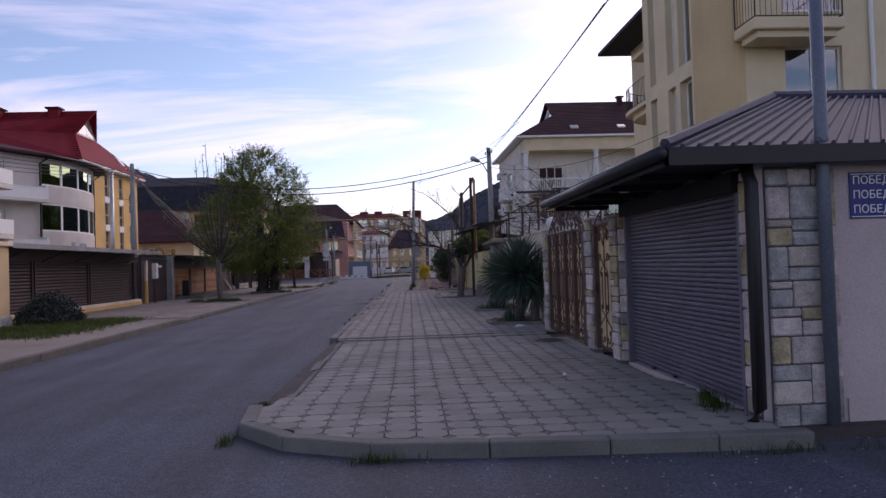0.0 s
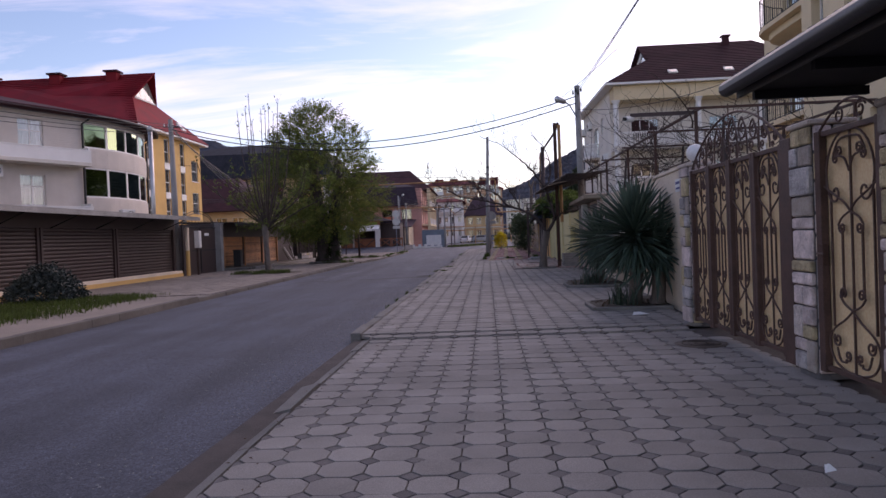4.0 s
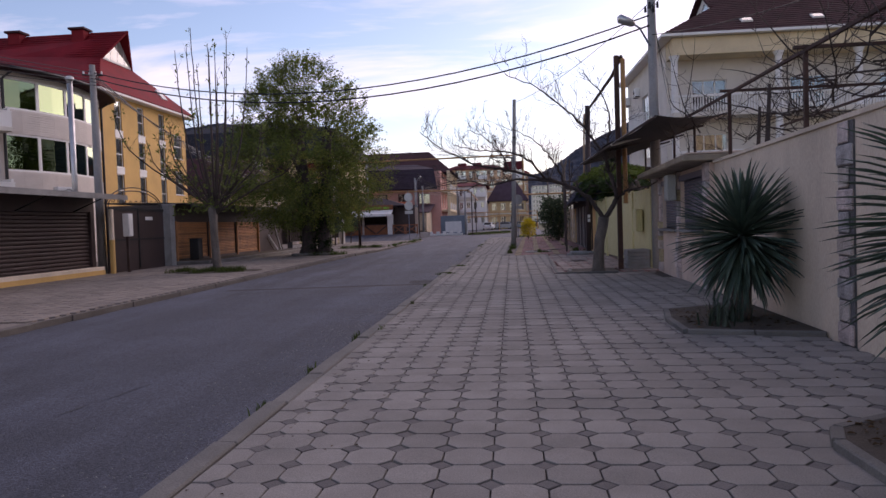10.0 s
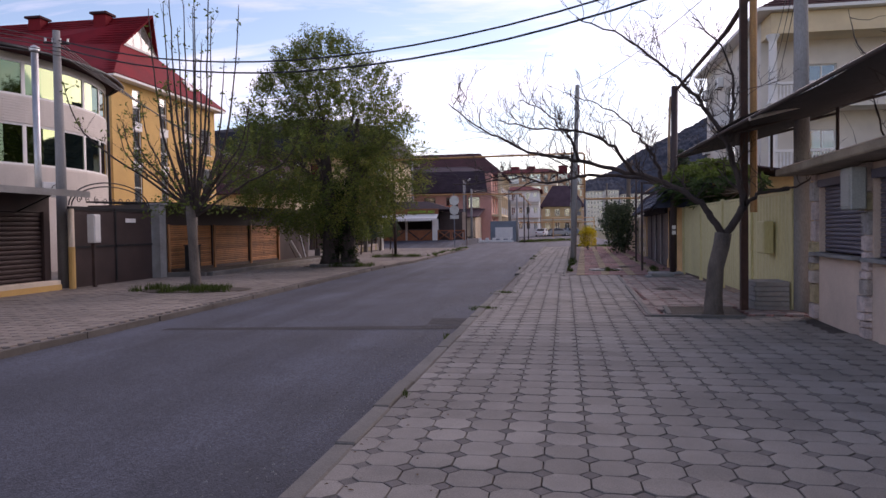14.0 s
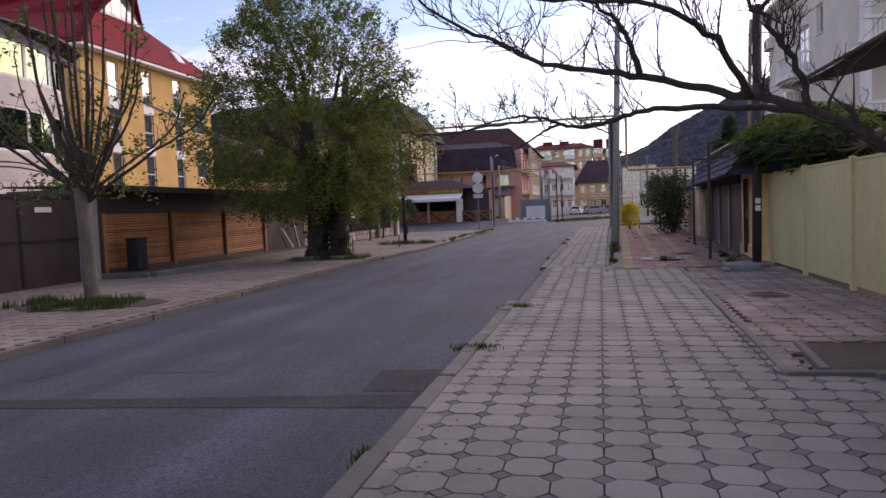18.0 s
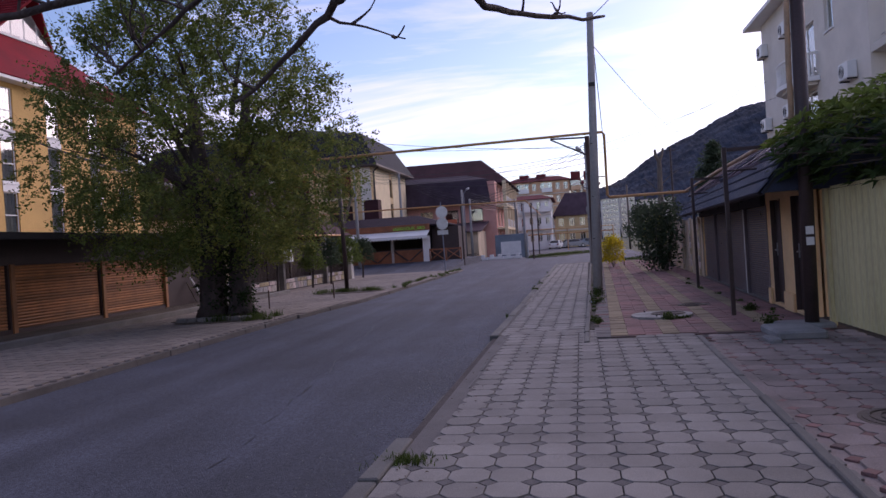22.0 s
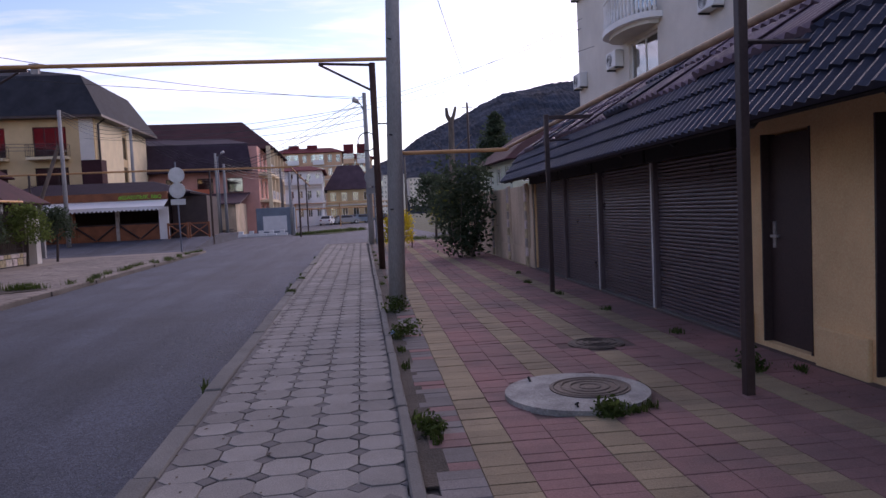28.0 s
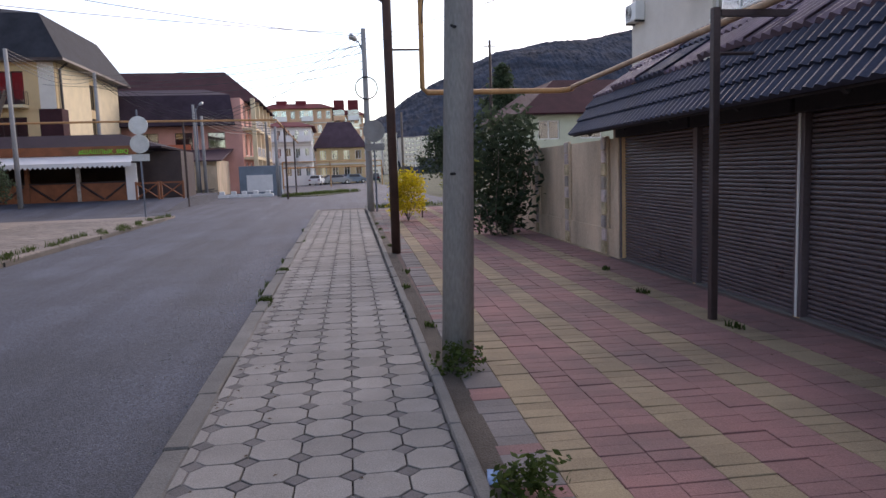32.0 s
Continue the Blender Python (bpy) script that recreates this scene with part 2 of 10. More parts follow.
M_CREAM = mat("cream plaster", (0.7, 0.58, 0.38), 0.9, 0.1, 0.9, 70, 0.2)
M_CREAM_WALL = mat("weathered cream render", (0.66, 0.56, 0.44), 0.92, 0.2, 0.8, 60, 0.3, stretch_z=0.4)
M_YELLOW = mat("warm yellow plaster", (0.62, 0.39, 0.14), 0.9, 0.1, 0.8, 70, 0.2)
M_WHITE_WALL = mat("off-white plaster", (0.66, 0.62, 0.55), 0.9, 0.1, 0.8, 70, 0.2)
M_SIDING = mat("white lap siding", (0.62, 0.57, 0.52), 0.65, 0.08, 1.0, 40, 0.1)
M_ORANGE_WALL = mat("ochre plaster", (0.76, 0.52, 0.27), 0.9, 0.18, 1.0, 60, 0.3)
M_TAN = mat("tan plaster", (0.60, 0.44, 0.24), 0.9, 0.12, 0.6, 60, 0.2)
M_ROSE = mat("rose plaster", (0.62, 0.33, 0.28), 0.9, 0.12, 0.6, 60, 0.2)
M_TAN_WALL = mat("stained tan render", (0.55, 0.435, 0.31), 0.93, 0.3, 1.1, 50, 0.4, stretch_z=0.4)
M_PALE_YEL = mat("pale yellow sheet steel", (0.62, 0.56, 0.29), 0.55, 0.1, 0.8, 30, 0.06, stretch_z=0.3)
M_RED_ROOF = mat("dark red metal tile", (0.2, 0.014, 0.02), 0.75, 0.25, 0.6, 50, 0.1, spec=0.15)
M_BROWN_ROOF = mat("dark brown tile", (0.06, 0.026, 0.03), 0.82, 0.3, 0.8, 60, 0.2, spec=0.15)
M_GREY_ROOF = mat("anthracite shingle", (0.032, 0.034, 0.042), 0.85, 0.3, 1.0, 60, 0.3, spec=0.12)
M_PLUM_ROOF = mat("plum brown sheet roof", (0.08, 0.05, 0.062), 0.75, 0.25, 0.8, 50, 0.08, spec=0.2)
M_SLATE_TILE = mat("blue-grey metal pantile", (0.03, 0.038, 0.066), 0.56, 0.3, 1.2, 50, 0.08, spec=0.32)
M_PURPLE_TILE = mat("purple-grey corrugated sheet", (0.14, 0.1, 0.13), 0.5, 0.35, 1.0, 50, 0.08, spec=0.35)
M_BROWN_METAL = mat("dark brown painted steel", (0.052, 0.034, 0.032), 0.5, 0.25, 2, 40, 0.08)
M_SHUTTER = mat("brown roller slat", (0.115, 0.09, 0.096), 0.32, 0.15, 2, 40, 0.05, rnd=0.06)
M_SHUTTER_P = mat("purplish grey roller slat", (0.13, 0.118, 0.155), 0.42, 0.15, 2, 40, 0.05, rnd=0.05)
M_SHUTTER_DK = mat("dark brown slat", (0.055, 0.036, 0.034), 0.5, 0.2, 2, 40, 0.05, rnd=0.08)
M_SHUTTER_O = mat("orange brown wooden slat", (0.42, 0.19, 0.075), 0.6, 0.25, 2, 50, 0.15, rnd=0.3)
M_BLACK = mat("black painted metal", (0.018, 0.018, 0.02), 0.5, 0.25, 2, 40, 0.06)
M_SOFFIT_DK = mat("near-black eaves board", (0.013, 0.012, 0.014), 0.85, 0.3, 3, 50, 0.15)
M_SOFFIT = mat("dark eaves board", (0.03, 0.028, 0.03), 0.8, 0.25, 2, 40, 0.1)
M_BLUE_ROOF = mat("blue-grey ribbed sheet", (0.0612, 0.0612, 0.09), 0.58, 0.25, 0.8, 50, 0.08, spec=0.32)
M_STEEL = mat("grey painted steel", (0.15, 0.17, 0.21), 0.5, 0.2, 1.2, 40, 0.08, metal=0.3)
M_GALV = mat("galvanised pipe", (0.5, 0.5, 0.5), 0.4, 0.15, 2, 40, 0.05, metal=0.8)
M_RUST = mat("rusty brown steel", (0.07, 0.036, 0.027), 0.75, 0.4, 3.5, 60, 0.3)
M_GATE_IRON = mat("rust-brown wrought iron", (0.085, 0.048, 0.038), 0.6, 0.3, 6, 60, 0.2)
M_GATE_SHEET = mat("ochre sheet backing", (0.72, 0.54, 0.31), 0.6, 0.15, 1.0, 40, 0.08)
M_CONCRETE = mat("grey concrete", (0.27, 0.265, 0.255), 0.9, 0.25, 1.6, 70, 0.4)
M_POLE = mat("concrete pole", (0.30, 0.295, 0.285), 0.85, 0.22, 1.3, 60, 0.3, stretch_z=0.3)
M_WOODPOLE = mat("weathered wood", (0.16, 0.13, 0.105), 0.9, 0.35, 4, 60, 0.4, stretch_z=0.15)
M_WHITE = mat("white paint", (0.78, 0.77, 0.74), 0.6, 0.06, 1.0, 40, 0.05)
M_WHITE_METAL = mat("white enamel", (0.72, 0.72, 0.7), 0.4, 0.08, 2.0, 40, 0.04)
M_GAS_OLD = mat("faded ochre pipe paint", (0.4, 0.27, 0.17), 0.7, 0.3, 3, 50, 0.15)
M_GAS = mat("ochre yellow gas pipe", (0.46, 0.25, 0.1), 0.6, 0.2, 2, 40, 0.1)
M_BARK = mat("grey bark", (0.15, 0.125, 0.105), 0.95, 0.35, 5, 45, 0.9, stretch_z=0.4)
M_BARK_DK = mat("dark bark", (0.065, 0.05, 0.045), 0.95, 0.35, 5, 45, 0.9, stretch_z=0.4)
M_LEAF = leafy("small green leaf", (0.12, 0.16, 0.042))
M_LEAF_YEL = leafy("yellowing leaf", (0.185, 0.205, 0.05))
M_IVY = leafy("ivy leaf", (0.028, 0.05, 0.018))
M_YUCCA = mat("yucca blade", (0.075, 0.115, 0.085), 0.48, 0.25, 3, 40, 0.05, rnd=0.3)
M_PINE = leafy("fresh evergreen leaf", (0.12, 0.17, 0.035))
# under side of the evergreen, darkened in its colour to look shaded
M_PINE_SHADED = leafy("shaded evergreen leaf", (0.05, 0.085, 0.028))
M_OLEANDER = leafy("oleander leaf", (0.06, 0.085, 0.05))
M_FORSYTHIA = leafy("yellow blossom", (0.52, 0.42, 0.02))
M_GRASS = leafy("grass blade", (0.065, 0.095, 0.025))
# blue-grey of distant haze is mixed into the woodland colour
M_HILL_HAZED = mat("hazed wooded hillside", (0.034, 0.044, 0.064), 0.98, 0.45, 0.06, 0.5, 0.5, spots=0.8, spec=0.05)
M_GLASS = glass("window glass")
M_GLASS_GREEN = glass("green mirror-coated glass", (0.17, 0.23, 0.11))
M_GLASS_GREEN.node_tree.nodes["Principled BSDF"].inputs["Metallic"].default_value = 0.75
# dark colour of the cores added to make rooms look unlit
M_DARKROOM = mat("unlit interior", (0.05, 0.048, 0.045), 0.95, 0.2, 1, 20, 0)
M_ADDED_CURTAIN = mat("pale added curtain", (0.5, 0.48, 0.45), 0.9, 0.15, 2, 30, 0.1)
M_BLUE_SIGN = mat("blue enamel", (0.012, 0.022, 0.17), 0.4, 0.08, 2, 40, 0.03)
M_RUBBER = mat("black rubber", (0.02, 0.02, 0.02), 0.8, 0.2, 4, 60, 0.1)


# ---- builders ----
class Mesh:
    """Collects vertices and faces of one mesh, in world metres."""

    def __init__(self):
        self.v, self.f = [], []

    def add(self, verts, faces):
        k = len(self.v)
        self.v.extend(tuple(p) for p in verts)
        self.f.extend(tuple(i + k for i in f) for f in faces)
        return self

    def box(self, x0, x1, y0, y1, z0, z1, c=0.0, m=None):
        if c <= 0:
            vs = [(x, y, z) for x in (x0, x1) for y in (y0, y1) for z in (z0, z1)]
            fs = [(0, 1, 3, 2), (4, 6, 7, 5), (0, 4, 5, 1), (2, 3, 7, 6), (0, 2, 6, 4), (1, 5, 7, 3)]
        else:
            xs, ys, zs = (x0, x1), (y0, y1), (z0, z1)
            s = (1, -1)
            vs = []
            for i in (0, 1):
                for j in (0, 1):
                    for k in (0, 1):
                        x, y, z = xs[i], ys[j], zs[k]
                        dx, dy, dz = c * s[i], c * s[j], c * s[k]
                        vs += [(x, y + dy, z + dz), (x + dx, y, z + dz), (x + dx, y + dy, z)]
            def q(i, j, k, a):
                return (i * 4 + j * 2 + k) * 3 + a
            fs = []
            for i in (0, 1):
                a = [q(i, 0, 0, 0), q(i, 0, 1, 0), q(i, 1, 1, 0), q(i, 1, 0, 0)]
                fs.append(a if i == 0 else a[::-1])
                a = [q(0, i, 0, 1), q(1, i, 0, 1), q(1, i, 1, 1), q(0, i, 1, 1)]
                fs.append(a if i == 0 else a[::-1])
                a = [q(0, 0, i, 2), q(0, 1, i, 2), q(1, 1, i, 2), q(1, 0, i, 2)]
                fs.append(a if i == 0 else a[::-1])
            for i in (0, 1):
                for j in (0, 1):
                    fs.append((q(i, j, 0, 0), q(i, j, 1, 0), q(i, j, 1, 1), q(i, j, 0, 1)))
                    fs.append((q(i, 0, j, 0), q(i, 1, j, 0), q(i, 1, j, 2), q(i, 0, j, 2)))
                    fs.append((q(0, i, j, 1), q(1, i, j, 1), q(1, i, j, 2), q(0, i, j, 2)))
                    for k in (0, 1):
                        fs.append((q(i, j, k, 0), q(i, j, k, 1), q(i, j, k, 2)))
        if m is not None:
            vs = [m @ Vector(p) for p in vs]
        return self.add(vs, fs)

    def prism(self, poly, z0, z1, m=None):
        """An upright prism over a polygon of (x, y), counter-clockwise."""
        n = len(poly)
        vs = [(x, y, z0) for x, y in poly] + [(x, y, z1) for x, y in poly]
        fs = [tuple(range(n))[::-1], tuple(range(n, 2 * n))] + [(i, (i + 1) % n, n + (i + 1) % n, n + i) for i in range(n)]
        if m is not None:
            vs = [m @ Vector(p) for p in vs]
        return self.add(vs, fs)

    def tube(self, path, radii, sides=8, cap=True):
        pts = [Vector(p) for p in path]
        if isinstance(radii, (int, float)):
            radii = [radii] * len(pts)
        k = len(self.v)
        up = Vector((0.3, 0.2, 0.93)).normalized()
        for i, p in enumerate(pts):
            d = (pts[min(i + 1, len(pts) - 1)] - pts[max(i - 1, 0)])
            d = d.normalized() if d.length > 1e-9 else Vector((0, 0, 1))
            a = d.cross(up)
            if a.length < 0.05:
                a = d.cross(Vector((1, 0, 0)))
            a.normalize()
            b = d.cross(a)
            for j in range(sides):
                w = 2 * math.pi * j / sides
                self.v.append(tuple(p + (a * math.cos(w) + b * math.sin(w)) * radii[i]))
        for i in range(len(pts) - 1):
            for j in range(sides):
                q = (j + 1) % sides
                self.f.append((k + i * sides + j, k + i * sides + q, k + (i + 1) * sides + q, k + (i + 1) * sides + j))
        if cap:
            self.f.append(tuple(k + j for j in range(sides))[::-1])
            e = k + (len(pts) - 1) * sides
            self.f.append(tuple(e + j for j in range(sides)))
        return self

    def quad(self, a, b, c, d):
        return self.add([a, b, c, d], [(0, 1, 2, 3)])

    def sheet(self, a, b, c, d, t=0.05):
        """A slab of thickness t whose top face is a, b, c, d."""
        A = [Vector(p) for p in (a, b, c, d)]
        n = (A[1] - A[0]).cross(A[2] - A[0]).normalized() * t
        return self.add(A + [p - n for p in A], [(0, 1, 2, 3), (7, 6, 5, 4)] + [(i, i + 4, (i + 1) % 4 + 4, (i + 1) % 4) for i in range(4)])

    def disc(self, c, r, z0, z1, sides=24):
        return self.prism([(c[0] + r * math.cos(2 * math.pi * i / sides), c[1] + r * math.sin(2 * math.pi * i / sides)) for i in range(sides)], z0, z1)

    def data(self, name, material, org=(0, 0, 0), smooth=False):
        me = bpy.data.meshes.new(name)
        ox, oy, oz = org
        me.from_pydata([(x - ox, y - oy, z - oz) for x, y, z in self.v], [], self.f)
        if material:
            me.materials.append(material)
        if smooth:
            me.polygons.foreach_set("use_smooth", [True] * len(me.polygons))
        me.update()
        return me


ORG = {}


def thing(name, loc, label, category, group="", kind=""):
    ob = new(name)
    ob.empty_display_size = 0.2
    ob.location = loc
    ORG[ob.name] = tuple(loc)
    return tagged(ob, label, category, group, kind)


def part(name, mesh, material, parent, label="", smooth=False, kind=""):
    org = ORG[parent.name]
    ob = new(name, mesh.data(name, material, org, smooth))
    ob.parent = parent
    ORG[ob.name] = org
    return tagged(ob, label, "", "", kind)


def piece(name, data, parent, m):
    """A further object on shared mesh data, at the pose m under its parent."""
    ob = new(name, data)
    ob.parent = parent
    ob.matrix_basis = m
    return ob


def solid(name, mesh, material, label="", category="", kind="structure", smooth=False, loc=(0, 0, 0)):
    ob = new(name, mesh.data(name, material, loc, smooth))
    ob.location = loc
    ORG[ob.name] = tuple(loc)
    return tagged(ob, label, category, "", kind)


class Face:
    """A wall plane: u runs along the wall, n points out of it, z up."""

    def __init__(self, x0, y0, x1, y1):
        self.o = Vector((x0, y0, 0))
        d = Vector((x1 - x0, y1 - y0, 0))
        self.w = d.length
        self.u = d.normalized()
        self.n = Vector((self.u.y, -self.u.x, 0))  # outward: to the right of the run

    def p(self, u, z, out=0.0):
        q = self.o + self.u * u + self.n * out
        return (q.x, q.y, z)

    def block(self, mesh, u0, u1, z0, z1, out0, out1, c=0.0):
        m = Matrix(((self.u.x, self.n.x, 0, self.o.x), (self.u.y, self.n.y, 0, self.o.y), (0, 0, 1, 0), (0, 0, 0, 1)))
        tmp = Mesh().box(u0, u1, min(out0, out1), max(out0, out1), z0, z1, c)
        mesh.add([m @ Vector(p) for p in tmp.v], [f[::-1] for f in tmp.f])
        return mesh

    def wall(self, mesh, z0, z1, thick, holes=(), u0=0.0, u1=None):
        """A wall in one piece with openings (u0, u1, z0, z1) cut through it, reveals included."""
        u1 = self.w if u1 is None else u1
        us = sorted({round(q, 4) for q in (u0, u1, *(e for h in holes for e in h[:2])) if u0 <= q <= u1})
        zs = sorted({round(q, 4) for q in (z0, z1, *(e for h in holes for e in h[2:])) if z0 <= q <= z1})
        nu, nz = len(us) - 1, len(zs) - 1

        def filled(i, j):
            if not (0 <= i < nu and 0 <= j < nz):
                return False
            u, z = (us[i] + us[i + 1]) / 2, (zs[j] + zs[j + 1]) / 2
            return not any(h[0] < u < h[1] and h[2] < z < h[3] for h in holes)
        index, vs, fs = {}, [], []

        def vert(i, j, k):
            if (i, j, k) not in index:
                index[i, j, k] = len(vs)
                vs.append(self.p(us[i], zs[j], -thick * k))
            return index[i, j, k]
        for i in range(nu):
            for j in range(nz):
                if not filled(i, j):
                    continue
                fs.append((vert(i, j, 0), vert(i + 1, j, 0), vert(i + 1, j + 1, 0), vert(i, j + 1, 0)))
                fs.append((vert(i, j, 1), vert(i, j + 1, 1), vert(i + 1, j + 1, 1), vert(i + 1, j, 1)))
                for di, dj, a, b in ((-1, 0, (i, j + 1), (i, j)), (1, 0, (i + 1, j), (i + 1, j + 1)), (0, -1, (i, j), (i + 1, j)), (0, 1, (i + 1, j + 1), (i, j + 1))):
                    if not filled(i + di, j + dj):
                        fs.append((vert(*a, 0), vert(*a, 1), vert(*b, 1), vert(*b, 0)))
        return mesh.add(vs, fs)


def window(parent, face, u0, u1, z0, z1, cols=2, bars=(), recess=0.1, frame_mat=None, pane_mat=None, fw=0.06, sill=True, name="window", label="white framed window", curtain=False):
    """A window: frame with mullions, each pane a part of its own, and a sill."""
    frame_mat, pane_mat = frame_mat or M_WHITE, pane_mat or M_GLASS
    fr = Mesh()
    a, b = -recess - 0.05, -recess
    o4 = ((u0, z0), (u1, z0), (u1, z1), (u0, z1))
    i4 = ((u0 + fw, z0 + fw), (u1 - fw, z0 + fw), (u1 - fw, z1 - fw), (u0 + fw, z1 - fw))
    fr.add([face.p(u, z, n) for n in (a, b) for u, z in o4 + i4], [q for i in range(4) for j in [(i + 1) % 4] for q in ((8 + i, 8 + j, 12 + j, 12 + i), (j, i, 4 + i, 4 + j), (i, j, 8 + j, 8 + i), (4 + j, 4 + i, 12 + i, 12 + j))])
    edges = [u0 + fw] + [u0 + (u1 - u0) * i / cols for i in range(1, cols)] + [u1 - fw]
    w = part(name, fr, frame_mat, parent, label)
    for e in edges[1:-1]:
        part("mullion", face.block(Mesh(), e - fw / 2, e + fw / 2, z0 + fw, z1 - fw, a, b), frame_mat, w)
    for zb in bars:
        part("transom", face.block(Mesh(), u0 + fw, u1 - fw, zb - fw / 2, zb + fw / 2, a - 0.002, b - 0.004), frame_mat, w)
    for s, e in zip(edges, edges[1:]):
        part("pane", face.block(Mesh(), s + 0.01, e - 0.01, z0 + fw, z1 - fw, a + 0.015, a + 0.027), pane_mat, w)
    # pale curtain added to lighten the panes in place of sky reflection
    if curtain:
        cm = Mesh()
        n = max(6, int((u1 - u0) / 0.12))
        vs = [face.p(u0 + (u1 - u0) * i / n, z, -recess - 0.14 + 0.03 * (-1) ** i) for z in (z0, z1) for i in range(n + 1)]
        cm.add(vs, [(i, i + 1, n + 2 + i, n + 1 + i) for i in range(n)])
        part("curtain", cm, M_ADDED_CURTAIN, w)
    if sill:
        part("sill", face.block(Mesh(), u0 - 0.05, u1 + 0.05, z0 - 0.05, z0, -recess, 0.06), frame_mat, w)
    return w


def slats(name, parent, face, u0, u1, z0, z1, pitch, depth, material, out=0.0):
    """Roller slats: bowed strips on one shared mesh, a part each."""
    n = max(1, int(round((z1 - z0) / pitch)))
    pitch = (z1 - z0) / n
    prof = [(0.0, 0.0), (depth * 0.8, pitch * 0.22), (depth, pitch * 0.5), (depth * 0.8, pitch * 0.78), (0.0, pitch * 0.9), (-0.01, pitch * 0.9), (-0.01, 0.0)]
    vs = [face.p(u, z, out + o) for u in (u0, u1) for o, z in prof]
    k = len(prof)
    fs = [(i, (i + 1) % k, k + (i + 1) % k, k + i) for i in range(k)] + [tuple(range(k))[::-1], tuple(range(k, 2 * k))]
    data = Mesh().add(vs, fs).data(name, material, ORG[parent.name])
    for i in range(n):
        piece(name, data, parent, Matrix.Translation((0, 0, z0 + i * pitch)))


def lerp(a, b, t):
    return a + (b - a) * t


def kx(y):
    """The street-side edge of the near kerb."""
    return -1.73 + 0.0145 * y


def in_poly(x, y, poly):
    r = False
    for (x0, y0), (x1, y1) in zip(poly, poly[1:] + poly[:1]):
        if (y0 > y) != (y1 > y) and x < x0 + (y - y0) * (x1 - x0) / (y1 - y0):
            r = not r
    return r

# ---- ground, road, pavements ----
g = Mesh()
g.quad((-1500, -400, -0.2), (1500, -400, -0.2), (1500, 2600, -0.2), (-1500, 2600, -0.2))
solid("ground", g, M_GRASS_SOIL, "bare grassy earth reaching to the hills", "ground")

ROAD_Z = -0.12


def far_kerb(y):
    """The street-side edge of the far footway."""
    return -6.97 + 0.42 * max(0.0, min(1.0, (y - 47.5) / 5.0))


r = Mesh()


def road_strip(x0, x1, y0, y1, n=1):
    for i in range(n):
        a, b = lerp(y0, y1, i / n), lerp(y0, y1, (i + 1) / n)
        r.quad((x0, a, ROAD_Z), (x1, a, ROAD_Z), (x1, b, ROAD_Z), (x0, b, ROAD_Z))


road_strip(-60, 60, -30, 7.6)
road_strip(-7.5, 0.6, 7.6, 76)
road_strip(-70, 70, 76, 86)
road_strip(-9.5, 6.5, 86, 240)
solid("road", r, M_ASPHALT, "worn grey asphalt street with patches", "road")

cracks = Mesh()
random.seed(5)


def crack(x, y, dx, dy, n, w=0.008):
    pts = []
    for i in range(n):
        pts.append((x, y))
        x += dx + random.uniform(-0.05, 0.05)
        y += dy + random.uniform(-0.06, 0.06)
    for (ax, ay), (bx, by) in zip(pts, pts[1:]):
        if random.random() < 0.45:
            continue
        d = Vector((bx - ax, by - ay))
        s = Vector((-d.y, d.x)).normalized() * w * random.uniform(0.4, 1.3)
        z = ROAD_Z + 0.004
        cracks.quad((ax - s.x, ay - s.y, z), (bx - s.x, by - s.y, z), (bx + s.x, by + s.y, z), (ax + s.x, ay + s.y, z))


crack(-2.6, 34.5, -0.03, 0.24, 46)
crack(-5.9, 28.0, 0.0, 0.3, 20)
crack(-4.0, 33.0, 0.12, 0.1, 12)
crack(-4.6, 31.4, 0.2, 0.02, 10)
crack(-3.4, 18.0, 0.05, 0.25, 10)
solid("road_crack", cracks, M_BLACK, "tarred cracks in the asphalt", "road crack")
patch = Mesh()
patch.quad((-6.3, 29.9, ROAD_Z + 0.004), (-3.6, 30.15, ROAD_Z + 0.004), (-3.7, 30.45, ROAD_Z + 0.004), (-6.3, 30.15, ROAD_Z + 0.004))
patch.quad((-3.6, 30.15, ROAD_Z + 0.004), (kx(30) - 0.05, 30.3, ROAD_Z + 0.004), (kx(30) - 0.04, 30.75, ROAD_Z + 0.004), (-3.7, 30.45, ROAD_Z + 0.004))
patch.quad((kx(31) - 0.7, 30.8, ROAD_Z + 0.004), (kx(31) - 0.02, 30.8, ROAD_Z + 0.004), (kx(31) - 0.02, 31.7, ROAD_Z + 0.004), (kx(31) - 0.75, 31.6, ROAD_Z + 0.004))
solid("road_patch", patch, M_ASPHALT_PATCH, "darker repaired strip of asphalt", "road patch")

# pavement slabs under the pavers

RIGHT_EDGE = [(3.25, 6.15), (3.25, 15.0), (4.15, 26.2), (4.3, 42.0), (4.4, 48), (4.75, 56), (4.9, 73.4)]
pav_poly = [(-1.72, 7.75), (-0.95, 6.70), (3.3, 6.25)] + RIGHT_EDGE[1:] + [(-0.5, 73.4), (kx(40), 40)]
pavement = solid("pavement", Mesh().prism([(-1.66, 7.75), (-1.6, 7.0), (-1.05, 6.4), (-0.3, 6.0), (9, 5.66), (9, 15.2), (kx(15) + 0.06, 15.2)], -0.19, -0.075).prism([(kx(15) + 0.06, 15.201), (9, 15.201), (9, 75), (-0.48, 75), (kx(50) + 0.06, 50)], -0.19, -0.03), M_JOINT, "octagonal concrete paver footway beside the street", "pavement")

